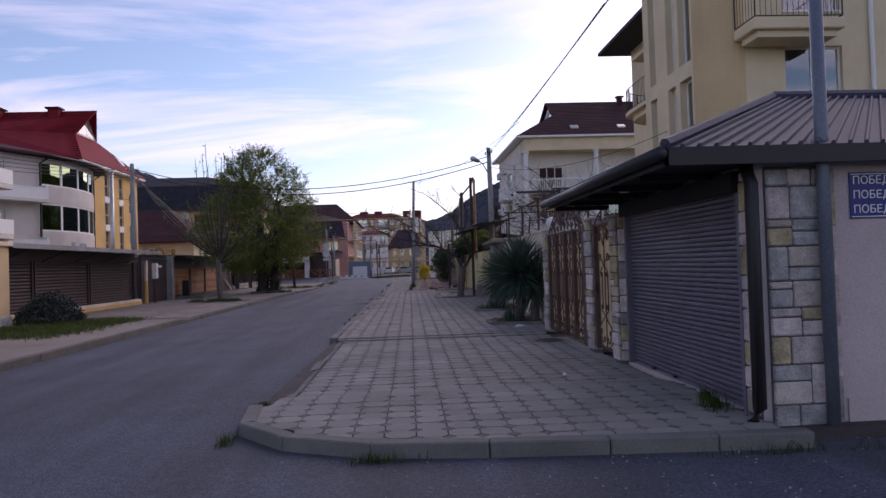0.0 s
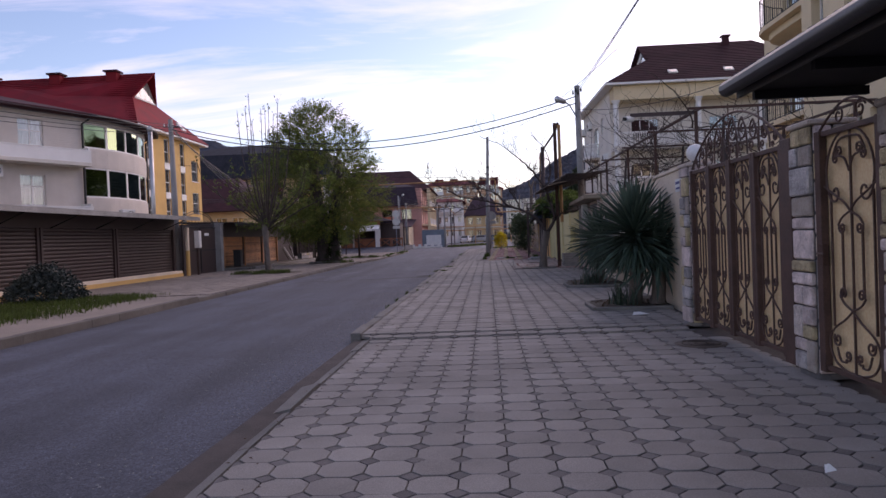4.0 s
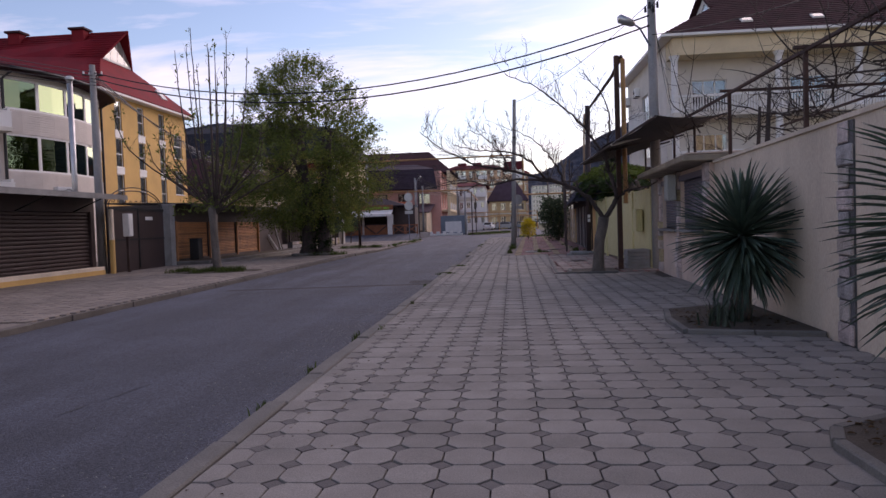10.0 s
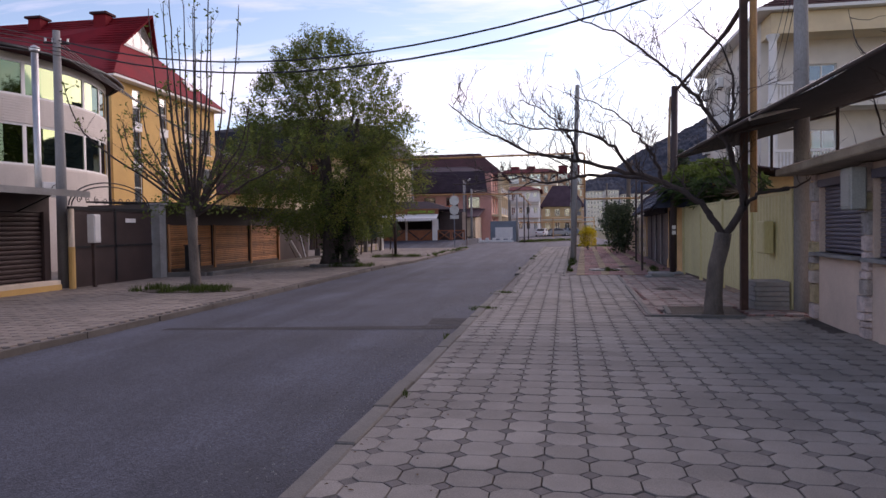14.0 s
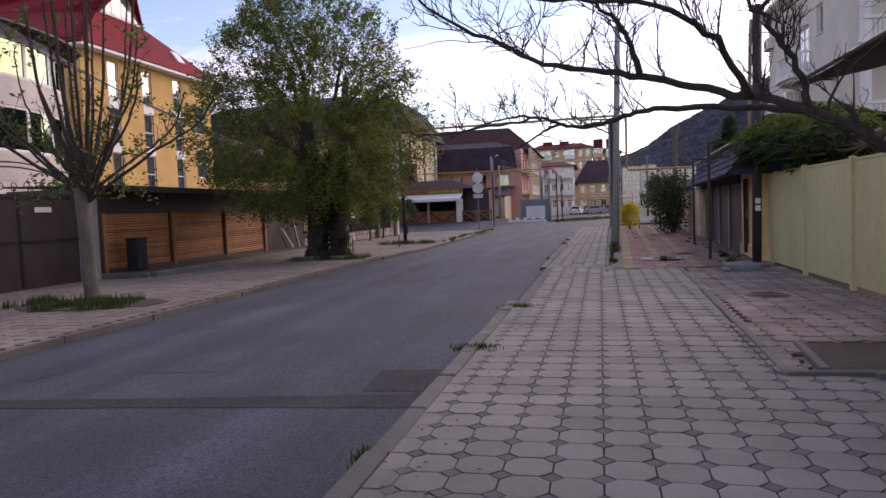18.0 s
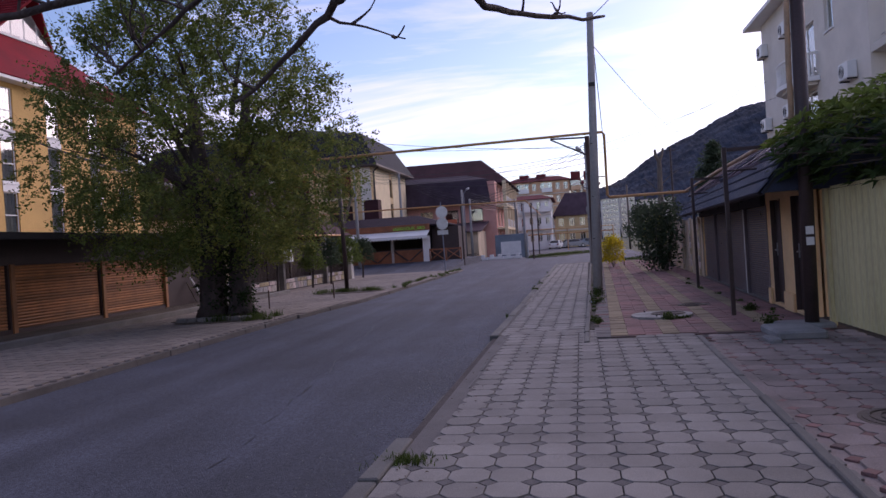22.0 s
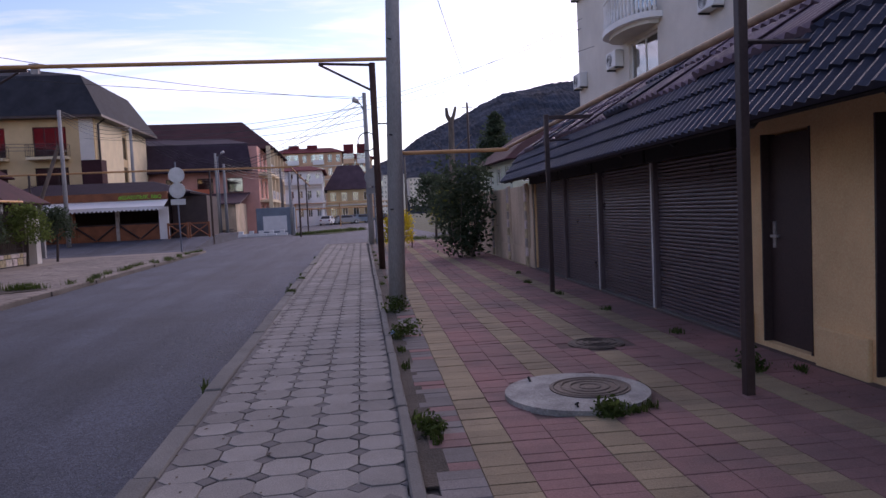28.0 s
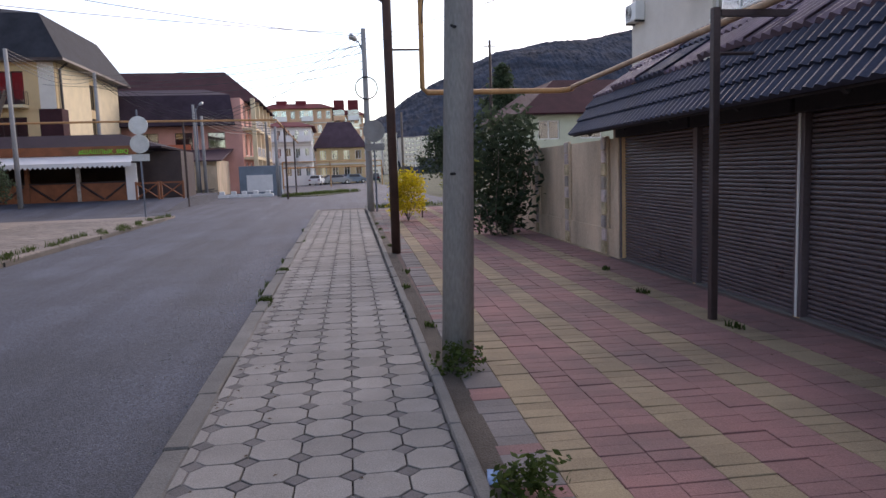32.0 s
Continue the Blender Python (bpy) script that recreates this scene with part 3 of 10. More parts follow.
# kerb stones along the street, a metre each
kerb = solid("kerb", Mesh().box(-1.5, -1.49, 8, 8.01, -0.19, -0.15), M_KERB, "row of worn concrete kerb stones", "kerb")
random.seed(11)
kdata = Mesh().box(-0.0, 0.15, 0.006, 0.994, -0.19, 0.0, 0.012).data("kerb_stone", M_KERB)
ramp_data = Mesh().add([(x, y, z) for y in (0.006, 0.994) for x, z in ((0, -0.19), (0.3, -0.19), (0.3, -0.046), (0.02, -0.115), (0, -0.125))], [(0, 1, 2, 3, 4), (9, 8, 7, 6, 5)] + [((i + 1) % 5, i, 5 + i, 5 + (i + 1) % 5) for i in range(5)]).data("kerb_stone", M_KERB)
y = 7.9
while y < 73.5:
    sunk = 8.3 < y + 0.5 < 14.9 or 35.4 < y + 0.5 < 42.0
    low = 0.016 if not sunk else 0.04 if y > 20 else 0.0
    piece("kerb_stone", ramp_data if sunk else kdata, kerb, pose(kx(y) + random.uniform(-0.008, 0.008), y, low + random.uniform(-0.01, 0.01), random.uniform(-0.4, 0.4), random.uniform(-1.5, 1.5), -math.degrees(math.atan(0.0145)) + random.uniform(-0.4, 0.4)))
    y += 1.0
for (ax, ay), (bx, by) in (((-1.72, 7.9), (-1.62, 7.0)), ((-1.62, 7.0), (-1.1, 6.35)), ((-1.1, 6.35), (-0.3, 5.95)), ((-0.3, 5.95), (0.7, 5.8)), ((0.7, 5.8), (1.7, 5.72)), ((1.7, 5.72), (2.6, 5.66)), ((2.6, 5.66), (3.4, 5.62))):
    d = Vector((bx - ax, by - ay))
    m = pose(ax, ay, 0.012, 0, 0, math.degrees(math.atan2(d.y, d.x)) - 90)
    piece("kerb_stone", Mesh().box(-0.16, 0.0, 0.005, d.length - 0.005, -0.19, 0.0, 0.012).data("kerb_stone", M_KERB), kerb, m)


def dropped(y):
    """How far the footway sinks at the two drive crossings."""
    return -0.05 * max(0.0, min(1, (y - 8.2) / 0.5, (15.0 - y) / 0.5))


def ix(y):
    """The thin kerb between the footway and the brick forecourt."""
    return 0.55 + 0.0305 * (y - 44.5)


inner = Mesh().box(-0.04, 0.04, 0.004, 0.996, -0.15, 0.035, 0.01).data("edging_stone", M_KERB)
edging = solid("edging", Mesh().box(0.6, 0.61, 43, 43.01, -0.15, -0.1), M_KERB, "thin concrete edging along the footway", "edging")
y = 40.85
while y < 73:
    piece("edging_stone", inner, edging, pose(ix(y) + random.uniform(-0.006, 0.006), y, random.uniform(-0.012, 0.008), 0, random.uniform(-2, 2), -1.75 + random.uniform(-0.4, 0.4)))
    y += 1.0
# the edging that bounds the old reddish paving
for k in range(2):
    piece("edging_stone", inner, edging, pose(2.7 + k, 31.1 - 0.03 * k, random.uniform(0.0, 0.012) - 0.03 * k, 0, random.uniform(-2, 2), 90 + random.uniform(-1, 1)))
y = 31.1
while y < 40.5:
    sunk = max(0.0, min(1.0, (y - 34.0) / 3.0))
    piece("edging_stone", inner, edging, pose(lerp(1.70, 2.05, (y - 31.1) / 9.6), y, random.uniform(-0.006, 0.012) - 0.03 * sunk, 0, random.uniform(-2, 2), -2.2))
    y += 1.0

# octagonal pavers with square inserts
PITCH, CUT = 0.285, 0.066
HALF = PITCH / 2 - 0.0048


def octagon(h, c, z, bev):
    o = [(-h + c, -h), (h - c, -h), (h, -h + c), (h, h - c), (h - c, h), (-h + c, h), (-h, h - c), (-h, -h + c)]
    s = (h - bev) / h
    vs = [(x, y, z - 0.035) for x, y in o] + [(x, y, z - bev * 0.6) for x, y in o] + [(x * s, y * s, z) for x, y in o]
    fs = [tuple(range(16, 24))] + [(i, (i + 1) % 8, 8 + (i + 1) % 8, 8 + i) for i in range(8)] + [(8 + i, 8 + (i + 1) % 8, 16 + (i + 1) % 8, 16 + i) for i in range(8)]
    return vs, fs


def diamond(h, z):
    o = [(0, -h), (h, 0), (0, h), (-h, 0)]
    s = 0.93
    vs = [(x, y, z - 0.03) for x, y in o] + [(x, y, z - 0.004) for x, y in o] + [(x * s, y * s, z) for x, y in o]
    fs = [(8, 9, 10, 11)] + [(i, (i + 1) % 4, 4 + (i + 1) % 4, 4 + i) for i in range(4)] + [(4 + i, 4 + (i + 1) % 4, 8 + (i + 1) % 4, 8 + i) for i in range(4)]
    return vs, fs


OV, OF = octagon(HALF, CUT, 0.0, 0.004)
DV, DF = diamond(CUT * 0.94, -0.003)
octa_data = Mesh().add(OV, OF).data("paver", M_PAVER)
dia_data = Mesh().add(DV, DF).data("paver_insert", M_INSERT)


def lay(poly, x0, y0, nx, ny, slope, single, base, jmat, imat, holes=(), zf=lambda x, y: 0.0, wob=1.0, edge=None, cuts=()):
    """Lays the octagon pattern inside a polygon: some pavers as parts, the rest as one mesh."""
    ja, jb = Mesh(), Mesh()
    cs, sn = math.cos(slope), math.sin(slope)
    count = 0
    for j in range(ny):
        for i in range(nx):
            for kind, dx, dy in ((0, 0, 0), (1, 0.5, 0.5)):
                a, b = (i + dx) * PITCH, (j + dy) * PITCH
                x, y = x0 + a * cs + b * sn, y0 - a * sn + b * cs
                if not in_poly(x, y, poly) or any(in_poly(x, y, h) for h in holes):
                    continue
                if cuts:
                    far_out = min((x - px) * nx_ + (y - py) * ny_ for px, py, nx_, ny_ in cuts)
                    cut = far_out < PITCH * 0.55
                    if far_out < -HALF * 0.6:
                        continue
                else:
                    cut = False
                z = zf(x, y) + random.uniform(-0.003, 0.003) * wob
                tx, ty = random.uniform(-0.013, 0.013) * wob, random.uniform(-0.013, 0.013) * wob
                cut = cut or edge is not None and x - PITCH * 0.55 < edge(y)
                near = single(x, y) and not cut
                if edge is not None and x + HALF * 0.6 < edge(y):
                    continue
                if near and count < 600:
                    count += 1
                    piece("paver" if kind == 0 else "paver_insert", octa_data if kind == 0 else dia_data, base,
                          Matrix.Translation((x, y, z)) @ Euler((tx, ty, -slope + random.uniform(-0.012, 0.012))).to_matrix().to_4x4())
                    continue
                vs, fs = (OV, OF) if kind == 0 else (DV, DF)
                pts = [(x + p * cs + q * sn, y - p * sn + q * cs, z + w + p * ty - q * tx) for p, q, w in vs]
                if cut:
                    for px, py, nx_, ny_ in cuts:
                        pts = [(p[0] - min(0, q) * nx_, p[1] - min(0, q) * ny_, p[2]) for p in pts for q in [(p[0] - px) * nx_ + (p[1] - py) * ny_]]
                    pts = [(max(p[0], edge(p[1])), p[1], p[2]) for p in pts]
                (ja if kind == 0 else jb).add(pts, fs)
    if ja.f:
        part("paver_field", ja, jmat, base, kind="stuff")
        part("insert_field", jb, imat, base, kind="stuff")


# ---- corner shop ----
def roof_sheet(mesh, a, b, c, d, ribs, h=0.03, w=0.05):
    """A roof plane a, b (eaves), c, d (ridge) with raised ribs from eaves to ridge."""
    A, B, C, D = (Vector(p) for p in (a, b, c, d))
    mesh.sheet(A, B, C, D, 0.04)
    n = (B - A).cross(D - A).normalized()
    u = (B - A).normalized()
    for i in range(ribs + 1):
        t = i / ribs
        p, q = A.lerp(B, t), D.lerp(C, t)
        s = u * w / 2
        mesh.add([p - s, p + s, q + s, q - s, p - s * 0.5 + n * h, p + s * 0.5 + n * h, q + s * 0.5 + n * h, q - s * 0.5 + n * h],
                 [(4, 5, 6, 7), (0, 1, 5, 4), (1, 2, 6, 5), (2, 3, 7, 6), (3, 0, 4, 7)])


shop = thing("corner_shop", (5, 8, -0.1), "small closed corner shop with a ribbed metal hip roof", "shop")
SX, SY = 3.3, 6.25
f_street = Face(SX, 10.05, SX, SY)   # faces the street
f_front = Face(SX, SY, 9.5, SY)      # faces the side street
w = Mesh()
f_street.wall(w, -0.15, 2.35, 0.25, [(0.14, 3.5, 0.0, 2.1)])
part("street_wall", w, M_PINK, shop)
part("front_wall", f_front.wall(Mesh(), -0.15, 2.35, 0.25, [], 0.25), M_PINK, shop, "pinkish plaster wall")
part("rear_wall", Mesh().box(SX + 0.25, 9.5, 9.8, 10.05, -0.15, 2.35).box(9.25, 9.5, 6.5, 9.8, -0.15, 2.35), M_PINK, shop)
rf = Mesh()
ex, ey, ez = 2.35, 5.95, 2.46
rx_, ry_, rz_ = 4.7, 8.35, 3.42
roof_sheet(rf, (ex, ey, ez), (10, ey, ez), (10, ry_, rz_), (rx_, ry_, rz_), 50)
part("roof_front", rf, M_BLUE_ROOF, shop, "blue-grey ribbed sheet roof")
rf = Mesh()
roof_sheet(rf, (ex, 10.8, ez), (ex, ey, ez), (rx_, ry_, rz_), (rx_, ry_ + 0.01, rz_), 32)
part("roof_side", rf, M_BLUE_ROOF, shop)
rf = Mesh()
roof_sheet(rf, (10, 10.8, ez), (ex, 10.8, ez), (rx_, ry_ + 0.02, rz_), (10, ry_ + 0.02, rz_), 34)
part("roof_rear", rf, M_BLUE_ROOF, shop)
part("ridge_cap", Mesh().tube([(ex, ey, ez + 0.03), (rx_, ry_, rz_ + 0.03)], 0.05, 6).tube([(rx_, ry_, rz_ + 0.03), (10, ry_, rz_ + 0.03)], 0.06, 6), M_BLUE_ROOF, shop)
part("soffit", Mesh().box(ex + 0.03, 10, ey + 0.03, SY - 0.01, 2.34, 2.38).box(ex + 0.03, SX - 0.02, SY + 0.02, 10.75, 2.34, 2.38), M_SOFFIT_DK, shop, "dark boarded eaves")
part("fascia", Mesh().box(ex, ex + 0.03, ey, 10.8, 2.3, 2.46).box(ex, 10, ey, ey + 0.03, 2.3, 2.455), M_BLACK, shop)
for k in range(5):
    yy = 6.9 + k * 0.95
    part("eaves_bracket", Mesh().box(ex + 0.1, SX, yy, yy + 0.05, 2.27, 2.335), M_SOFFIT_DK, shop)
part("gutter", Mesh().tube([(ex - 0.06, ey - 0.05, 2.4), (ex - 0.06, 10.85, 2.38)], 0.06, 10), M_BLACK, shop, smooth=True)
for yy in (7.2, 8.6, 10.0):
    part("soffit_lamp", Mesh().disc((2.85, yy), 0.06, 2.325, 2.339, 16), M_WHITE_METAL, shop)
part("downpipe", Mesh().tube([(3.24, 6.3, 2.33), (3.24, 6.2, 2.15), (3.22, 6.17, 0.1), (3.12, 6.1, -0.02)], 0.062, 12), M_BLACK, shop, "black steel downpipe", smooth=True)
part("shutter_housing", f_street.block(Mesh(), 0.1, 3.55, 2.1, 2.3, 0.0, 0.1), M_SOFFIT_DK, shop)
rail = f_street.block(Mesh(), 0.1, 0.16, 0, 2.1, -0.1, 0.03)
part("guide_rail", rail, M_SHUTTER_P, shop)
part("guide_rail", f_street.block(Mesh(), 3.47, 3.53, 0, 2.1, -0.1, 0.03), M_SHUTTER_P, shop)
slats("shutter_slat", shop, f_street, 0.16, 3.47, -0.02, 2.1, 0.056, 0.016, M_SHUTTER_P, -0.06)
for u in (0.9, 1.6):
    part("shutter_lock", f_street.block(Mesh(), u, u + 0.07, 0.02, 0.05, -0.05, -0.01), M_BLACK, shop)

random.seed(3)


def stones(parent, face, u0, u1, z0, z1, big=0.3, out=0.0, depth=0.03, gap=0.014, rows=None):
    """Irregular ashlar on a face, a stone a part."""
    z = z0
    while z < z1 - 0.05:
        h = min(random.uniform(big * 0.65, big * 1.25), z1 - z)
        if z1 - z - h < 0.08:
            h = z1 - z
        u = u0
        while u < u1 - 0.03:
            wd = random.uniform(big * 0.55, big * 1.3)
            if u1 - u - wd < big * 0.45:
                wd = u1 - u
            d = depth * random.uniform(0.6, 1.3)
            cutz = random.uniform(0.3, 0.7)
            if h > big * 0.8 and wd > big * 0.7 and random.random() < 0.5:
                cells = ((z, z + h * cutz), (z + h * cutz, z + h))
            else:
                cells = ((z, z + h),)
            for a, b in cells:
                part("stone", face.block(Mesh(), u + gap / 2, u + wd - gap / 2, a + gap / 2, b - gap / 2, out - 0.01, out + d, 0.012), random.choice((M_STONE_PINK, M_STONE_PINK, M_STONE_GREY, M_STONE_YEL, M_STONE)), parent)
            u += wd
        z += h


part("mortar_bed", f_street.block(Mesh(), 3.55, 3.79, -0.05, 2.3, 0.0, 0.012), M_MORTAR, shop)
stones(shop, f_street, 3.55, 3.79, 0.0, 2.28, big=0.3, out=0.012)
pier_face = Face(SX + 0.08, SY, SX + 0.66, SY)
part("mortar_bed", pier_face.block(Mesh(), 0, 0.58, -0.15, 2.3, 0.0, 0.02), M_MORTAR, shop)
stones(shop, pier_face, 0.0, 0.58, -0.13, 2.28, 0.3, 0.02)
edge_face = Face(SX, 6.45, SX, SY)
stones(shop, edge_face, 0.0, 0.12, 0.0, 1.95, 0.22, 0.0, 0.03)
trim_face = Face(SX + 0.66, SY, SX + 0.78, SY)
stones(shop, trim_face, 0.0, 0.11, -0.13, 2.28, 0.4, 0.0, 0.02)
part("wall_base", f_front.block(Mesh(), 0.8, 6.2, -0.15, 0.14, 0, 0.02), M_PINK, shop)

pole = thing("street_sign_pole", (SX + 0.58, 6.12, -0.12), "grey painted steel pole in front of the corner shop", "pole")
part("shaft", Mesh().tube([(SX + 0.58, 6.12, -0.12), (SX + 0.58, 6.12, 5.2)], 0.058, 16), M_STEEL, pole, smooth=True)
part("band", Mesh().tube([(SX + 0.58, 6.12, 2.44), (SX + 0.58, 6.12, 2.5)], 0.066, 16), M_STEEL, pole)


def lettering(name, text, size, m, material, parent=None, depth=0.002):
    cu = bpy.data.curves.new(name, "FONT")
    cu.body, cu.size, cu.extrude = text, size, depth
    tmp = new(name, cu)
    bpy.context.view_layer.update()
    me = bpy.data.meshes.new_from_object(tmp.evaluated_get(bpy.context.evaluated_depsgraph_get()))
    bpy.data.objects.remove(tmp)
    me.materials.clear()
    me.materials.append(material)
    ob = new(name, me)
    if parent:
        ob.parent = parent
        ob.matrix_basis = Matrix.Translation([-c for c in ORG[parent.name]]) @ m
    else:
        ob.matrix_basis = m
    return ob


sign = thing("street_name_sign", (4.5, SY, 1.8), "blue enamel street name plate with three white lines", "sign")
sf = Face(4.2, SY, 4.75, SY)
part("plate", sf.block(Mesh(), 0, 0.6, 1.80, 2.23, 0.005, 0.02, 0.004), M_BLUE_SIGN, sign)
for zb in (2.208, 1.812):
    part("border", sf.block(Mesh(), 0.012, 0.588, zb, zb + 0.008, 0.02, 0.022), M_WHITE, sign)
for i, zt in enumerate((2.12, 1.985, 1.85)):
    lettering("lettering", "ПОБЕДЫ 2", 0.105, Matrix.Translation((4.225, SY - 0.023, zt)) @ Euler((radians(90), 0, 0)).to_matrix().to_4x4(), M_WHITE, sign)

# ---- gates ----
GX = 3.2


def pier(y0, y1, h, name="gate_pier"):
    t = thing(name, (GX + 0.15, (y0 + y1) / 2, 0), "gate pier clad in pale split stone", "pier", "gate piers")
    part("core", Mesh().box(GX + 0.01, GX + 0.35, y0 + 0.01, y1 - 0.01, -0.05, h - 0.02), M_MORTAR, t)
    stones(t, Face(GX, y1, GX, y0), 0.0, y1 - y0, 0, h, 0.24, 0.0, 0.035)
    stones(t, Face(GX, y0, GX + 0.35, y0), 0.0, 0.35, 0, h, 0.26, 0.0, 0.03)
    part("cap", Mesh().box(GX - 0.04, GX + 0.38, y0 - 0.03, y1 + 0.03, h, h + 0.05, 0.012), M_STONE, t)
    return t


PIER_2 = (11.42, 11.8)
pier(10.06, 10.38, 2.12)
pier(PIER_2[0], PIER_2[1], 2.15)
pier(14.93, 15.29, 2.14)


def spiral(cx, cz, r, turns, start, hand, n=22):
    return [(cx + hand * r * (1 - 0.82 * i / n) * math.cos(start + turns * 2 * math.pi * i / n), cz + r * (1 - 0.82 * i / n) * math.sin(start + turns * 2 * math.pi * i / n)) for i in range(n + 1)]


def curl(cx, cz, r, a0, turns, n=18, tight=0.25):
    """A spiral that winds inwards from angle a0."""
    return [(cx + r * lerp(1, tight, i / n) * math.cos(a0 + turns * 2 * math.pi * i / n), cz + r * lerp(1, tight, i / n) * math.sin(a0 + turns * 2 * math.pi * i / n)) for i in range(n + 1)]


def bend(*knots, n=6):
    """A smooth line through the knots."""
    ks = [Vector((*k, 0)) for k in knots]
    ks = [ks[0] * 2 - ks[1]] + ks + [ks[-1] * 2 - ks[-2]]
    out = []
    for a, b, c, d in zip(ks, ks[1:], ks[2:], ks[3:]):
        for i in range(n):
            u = i / n
            p = 0.5 * (2 * b + (c - a) * u + (2 * a - 5 * b + 4 * c - d) * u * u + (3 * b - a - 3 * c + d) * u ** 3)
            out.append((p.x, p.y))
    return out + [(ks[-2].x, ks[-2].y)]


def gate_leaf(name, y0, y1, z0, h, parent, stile=0.06):
    """Frame, bars and scrollwork over a sheet backing; y runs along the gate."""
    fr = Mesh()
    for a, b in ((y0, y0 + stile), (y1 - stile, y1)):
        fr.box(GX + 0.005, GX + 0.07, a, b, z0, h, 0.004)
    for a, b in ((z0 + 0.02, z0 + 0.06), (h - 0.05, h - 0.005)):
        fr.box(GX + 0.022, GX + 0.068, y0 + stile - 0.01, y1 - stile + 0.01, a, b, 0.004)
    leaf = part(name, fr, M_GATE_IRON, parent, "wrought iron gate leaf with scrolls")
    part("backing_sheet", Mesh().box(GX + 0.075, GX + 0.08, y0 + 0.01, y1 - 0.01, z0 + 0.02, h - 0.02), M_GATE_SHEET, leaf)
    yc, w = (y0 + y1) / 2, (y1 - y0) / 2 - stile
    hh = h - z0
    x = GX + 0.045

    def bar(u, a, b):
        part("bar", Mesh().box(x - 0.008, x + 0.008, yc + u * w - 0.008, yc + u * w + 0.008, z0 + a * hh, z0 + b * hh), M_GATE_IRON, leaf)

    def scroll(pts, r=0.0095):
        part("scroll", Mesh().tube([(x - 0.012, yc + a, z0 + b) for a, b in pts], r, 6), M_GATE_IRON, leaf)
    bar(0.0, 0.03, 0.975)
    for hand in (-1, 1):
        bar(0.36 * hand, 0.33, 0.60)
        bar(0.76 * hand, 0.20, 0.74)
        big = 0.86 * w

        def side(pts):
            return [(hand * a, b) for a, b in pts]
        # round hood with curled ends
        hood = [(big * math.sin(t_), hh * 0.985 - big + big * math.cos(t_)) for t_ in [i * 2.15 / 12 for i in range(13)]]
        scroll(side(hood + curl(big * 0.62, hh * 0.985 - big * 1.42, 0.085, -0.3, -0.9, 12)))
        scroll(side(bend((0.0, hh * 0.82), (0.16 * w, hh * 0.87), (0.42 * w, hh * 0.885)) + curl(0.36 * w, hh * 0.90, 0.05, -0.8, 1.3, 12)))
        scroll(side(bend((0.0, hh * 0.955), (0.35 * w, hh * 0.945), (0.55 * w, hh * 0.90)) + curl(0.50 * w, hh * 0.875, 0.04, 0.9, -1.2, 12)))
        # forked arms and hearts
        scroll(side(bend((0.0, hh * 0.665), (0.22 * w, hh * 0.70), (0.6 * w, hh * 0.735), (0.95 * w, hh * 0.77))))
        scroll(side(bend((0.0, hh * 0.665), (0.3 * w, hh * 0.64), (0.46 * w, hh * 0.61)) + curl(0.32 * w, hh * 0.60, 0.05, 0.4, -1.3, 14)))
        scroll(side(bend((0.0, hh * 0.275), (0.3 * w, hh * 0.30), (0.46 * w, hh * 0.33)) + curl(0.32 * w, hh * 0.34, 0.05, -0.4, 1.3, 14)))
        # lyre at the foot
        scroll(side(bend((0.0, hh * 0.275), (0.3 * w, hh * 0.235), (0.72 * w, hh * 0.19), (0.9 * w, hh * 0.13), (0.7 * w, hh * 0.06), (0.25 * w, hh * 0.03), (0.0, hh * 0.028))))
        scroll(side(curl(0.6 * w, hh * 0.15, 0.062, 0.6, -1.3, 16)))
        scroll(side(bend((0.62 * w, hh * 0.118), (0.5 * w, hh * 0.07), (0.3 * w, hh * 0.065)) + curl(0.22 * w, hh * 0.095, 0.045, -0.9, -1.3, 14)))
    return leaf


small_gate = thing("garden_gate", (GX + 0.05, 10.85, 0.0), "narrow rusty wrought iron gate backed with ochre sheet", "gate", "iron gates")
gate_leaf("gate_leaf", 10.4, 11.40, 0.04, 2.08, small_gate, 0.09)
part("lock_box", Mesh().box(GX - 0.0, GX + 0.05, 11.29, 11.38, 0.95, 1.13, 0.005), M_RUST, small_gate)
part("latch", Mesh().tube([(GX - 0.03, 11.33, 1.05), (GX - 0.03, 11.21, 1.05)], 0.01, 6), M_GATE_IRON, small_gate)
part("crest_arch", Mesh().tube([(GX + 0.045, lerp(10.42, 11.38, i / 14), 2.08 + 0.2 * math.sin(math.pi * i / 14)) for i in range(15)], 0.011, 6), M_GATE_IRON, small_gate)
for hand in (-1, 1):
    part("crest_scroll", Mesh().tube([(GX + 0.045, 10.9 + hand * a, b) for a, b in curl(0.16, 2.17, 0.08, 0.3, 1.4)], 0.009, 5), M_GATE_IRON, small_gate)
big_gate = thing("double_gate", (GX + 0.05, 13.0, 0.0), "wide wrought iron driveway gate with arched scrolls on top", "gate", "iron gates")
edges = [12.06 + (14.9 - 12.06) * i / 4 for i in range(5)]
for a, b in zip(edges, edges[1:]):
    gate_leaf("gate_leaf", a + 0.004, b - 0.004, 0.04, 2.07, big_gate)
part("hinge_post", Mesh().box(GX - 0.01, GX + 0.09, 11.83, 12.05, 0.0, 2.1, 0.006), M_GATE_IRON, big_gate)


def crest_z(y):
    return 2.08 + 0.52 * math.sin(math.pi * (y - 12.06) / 2.84) ** 0.8


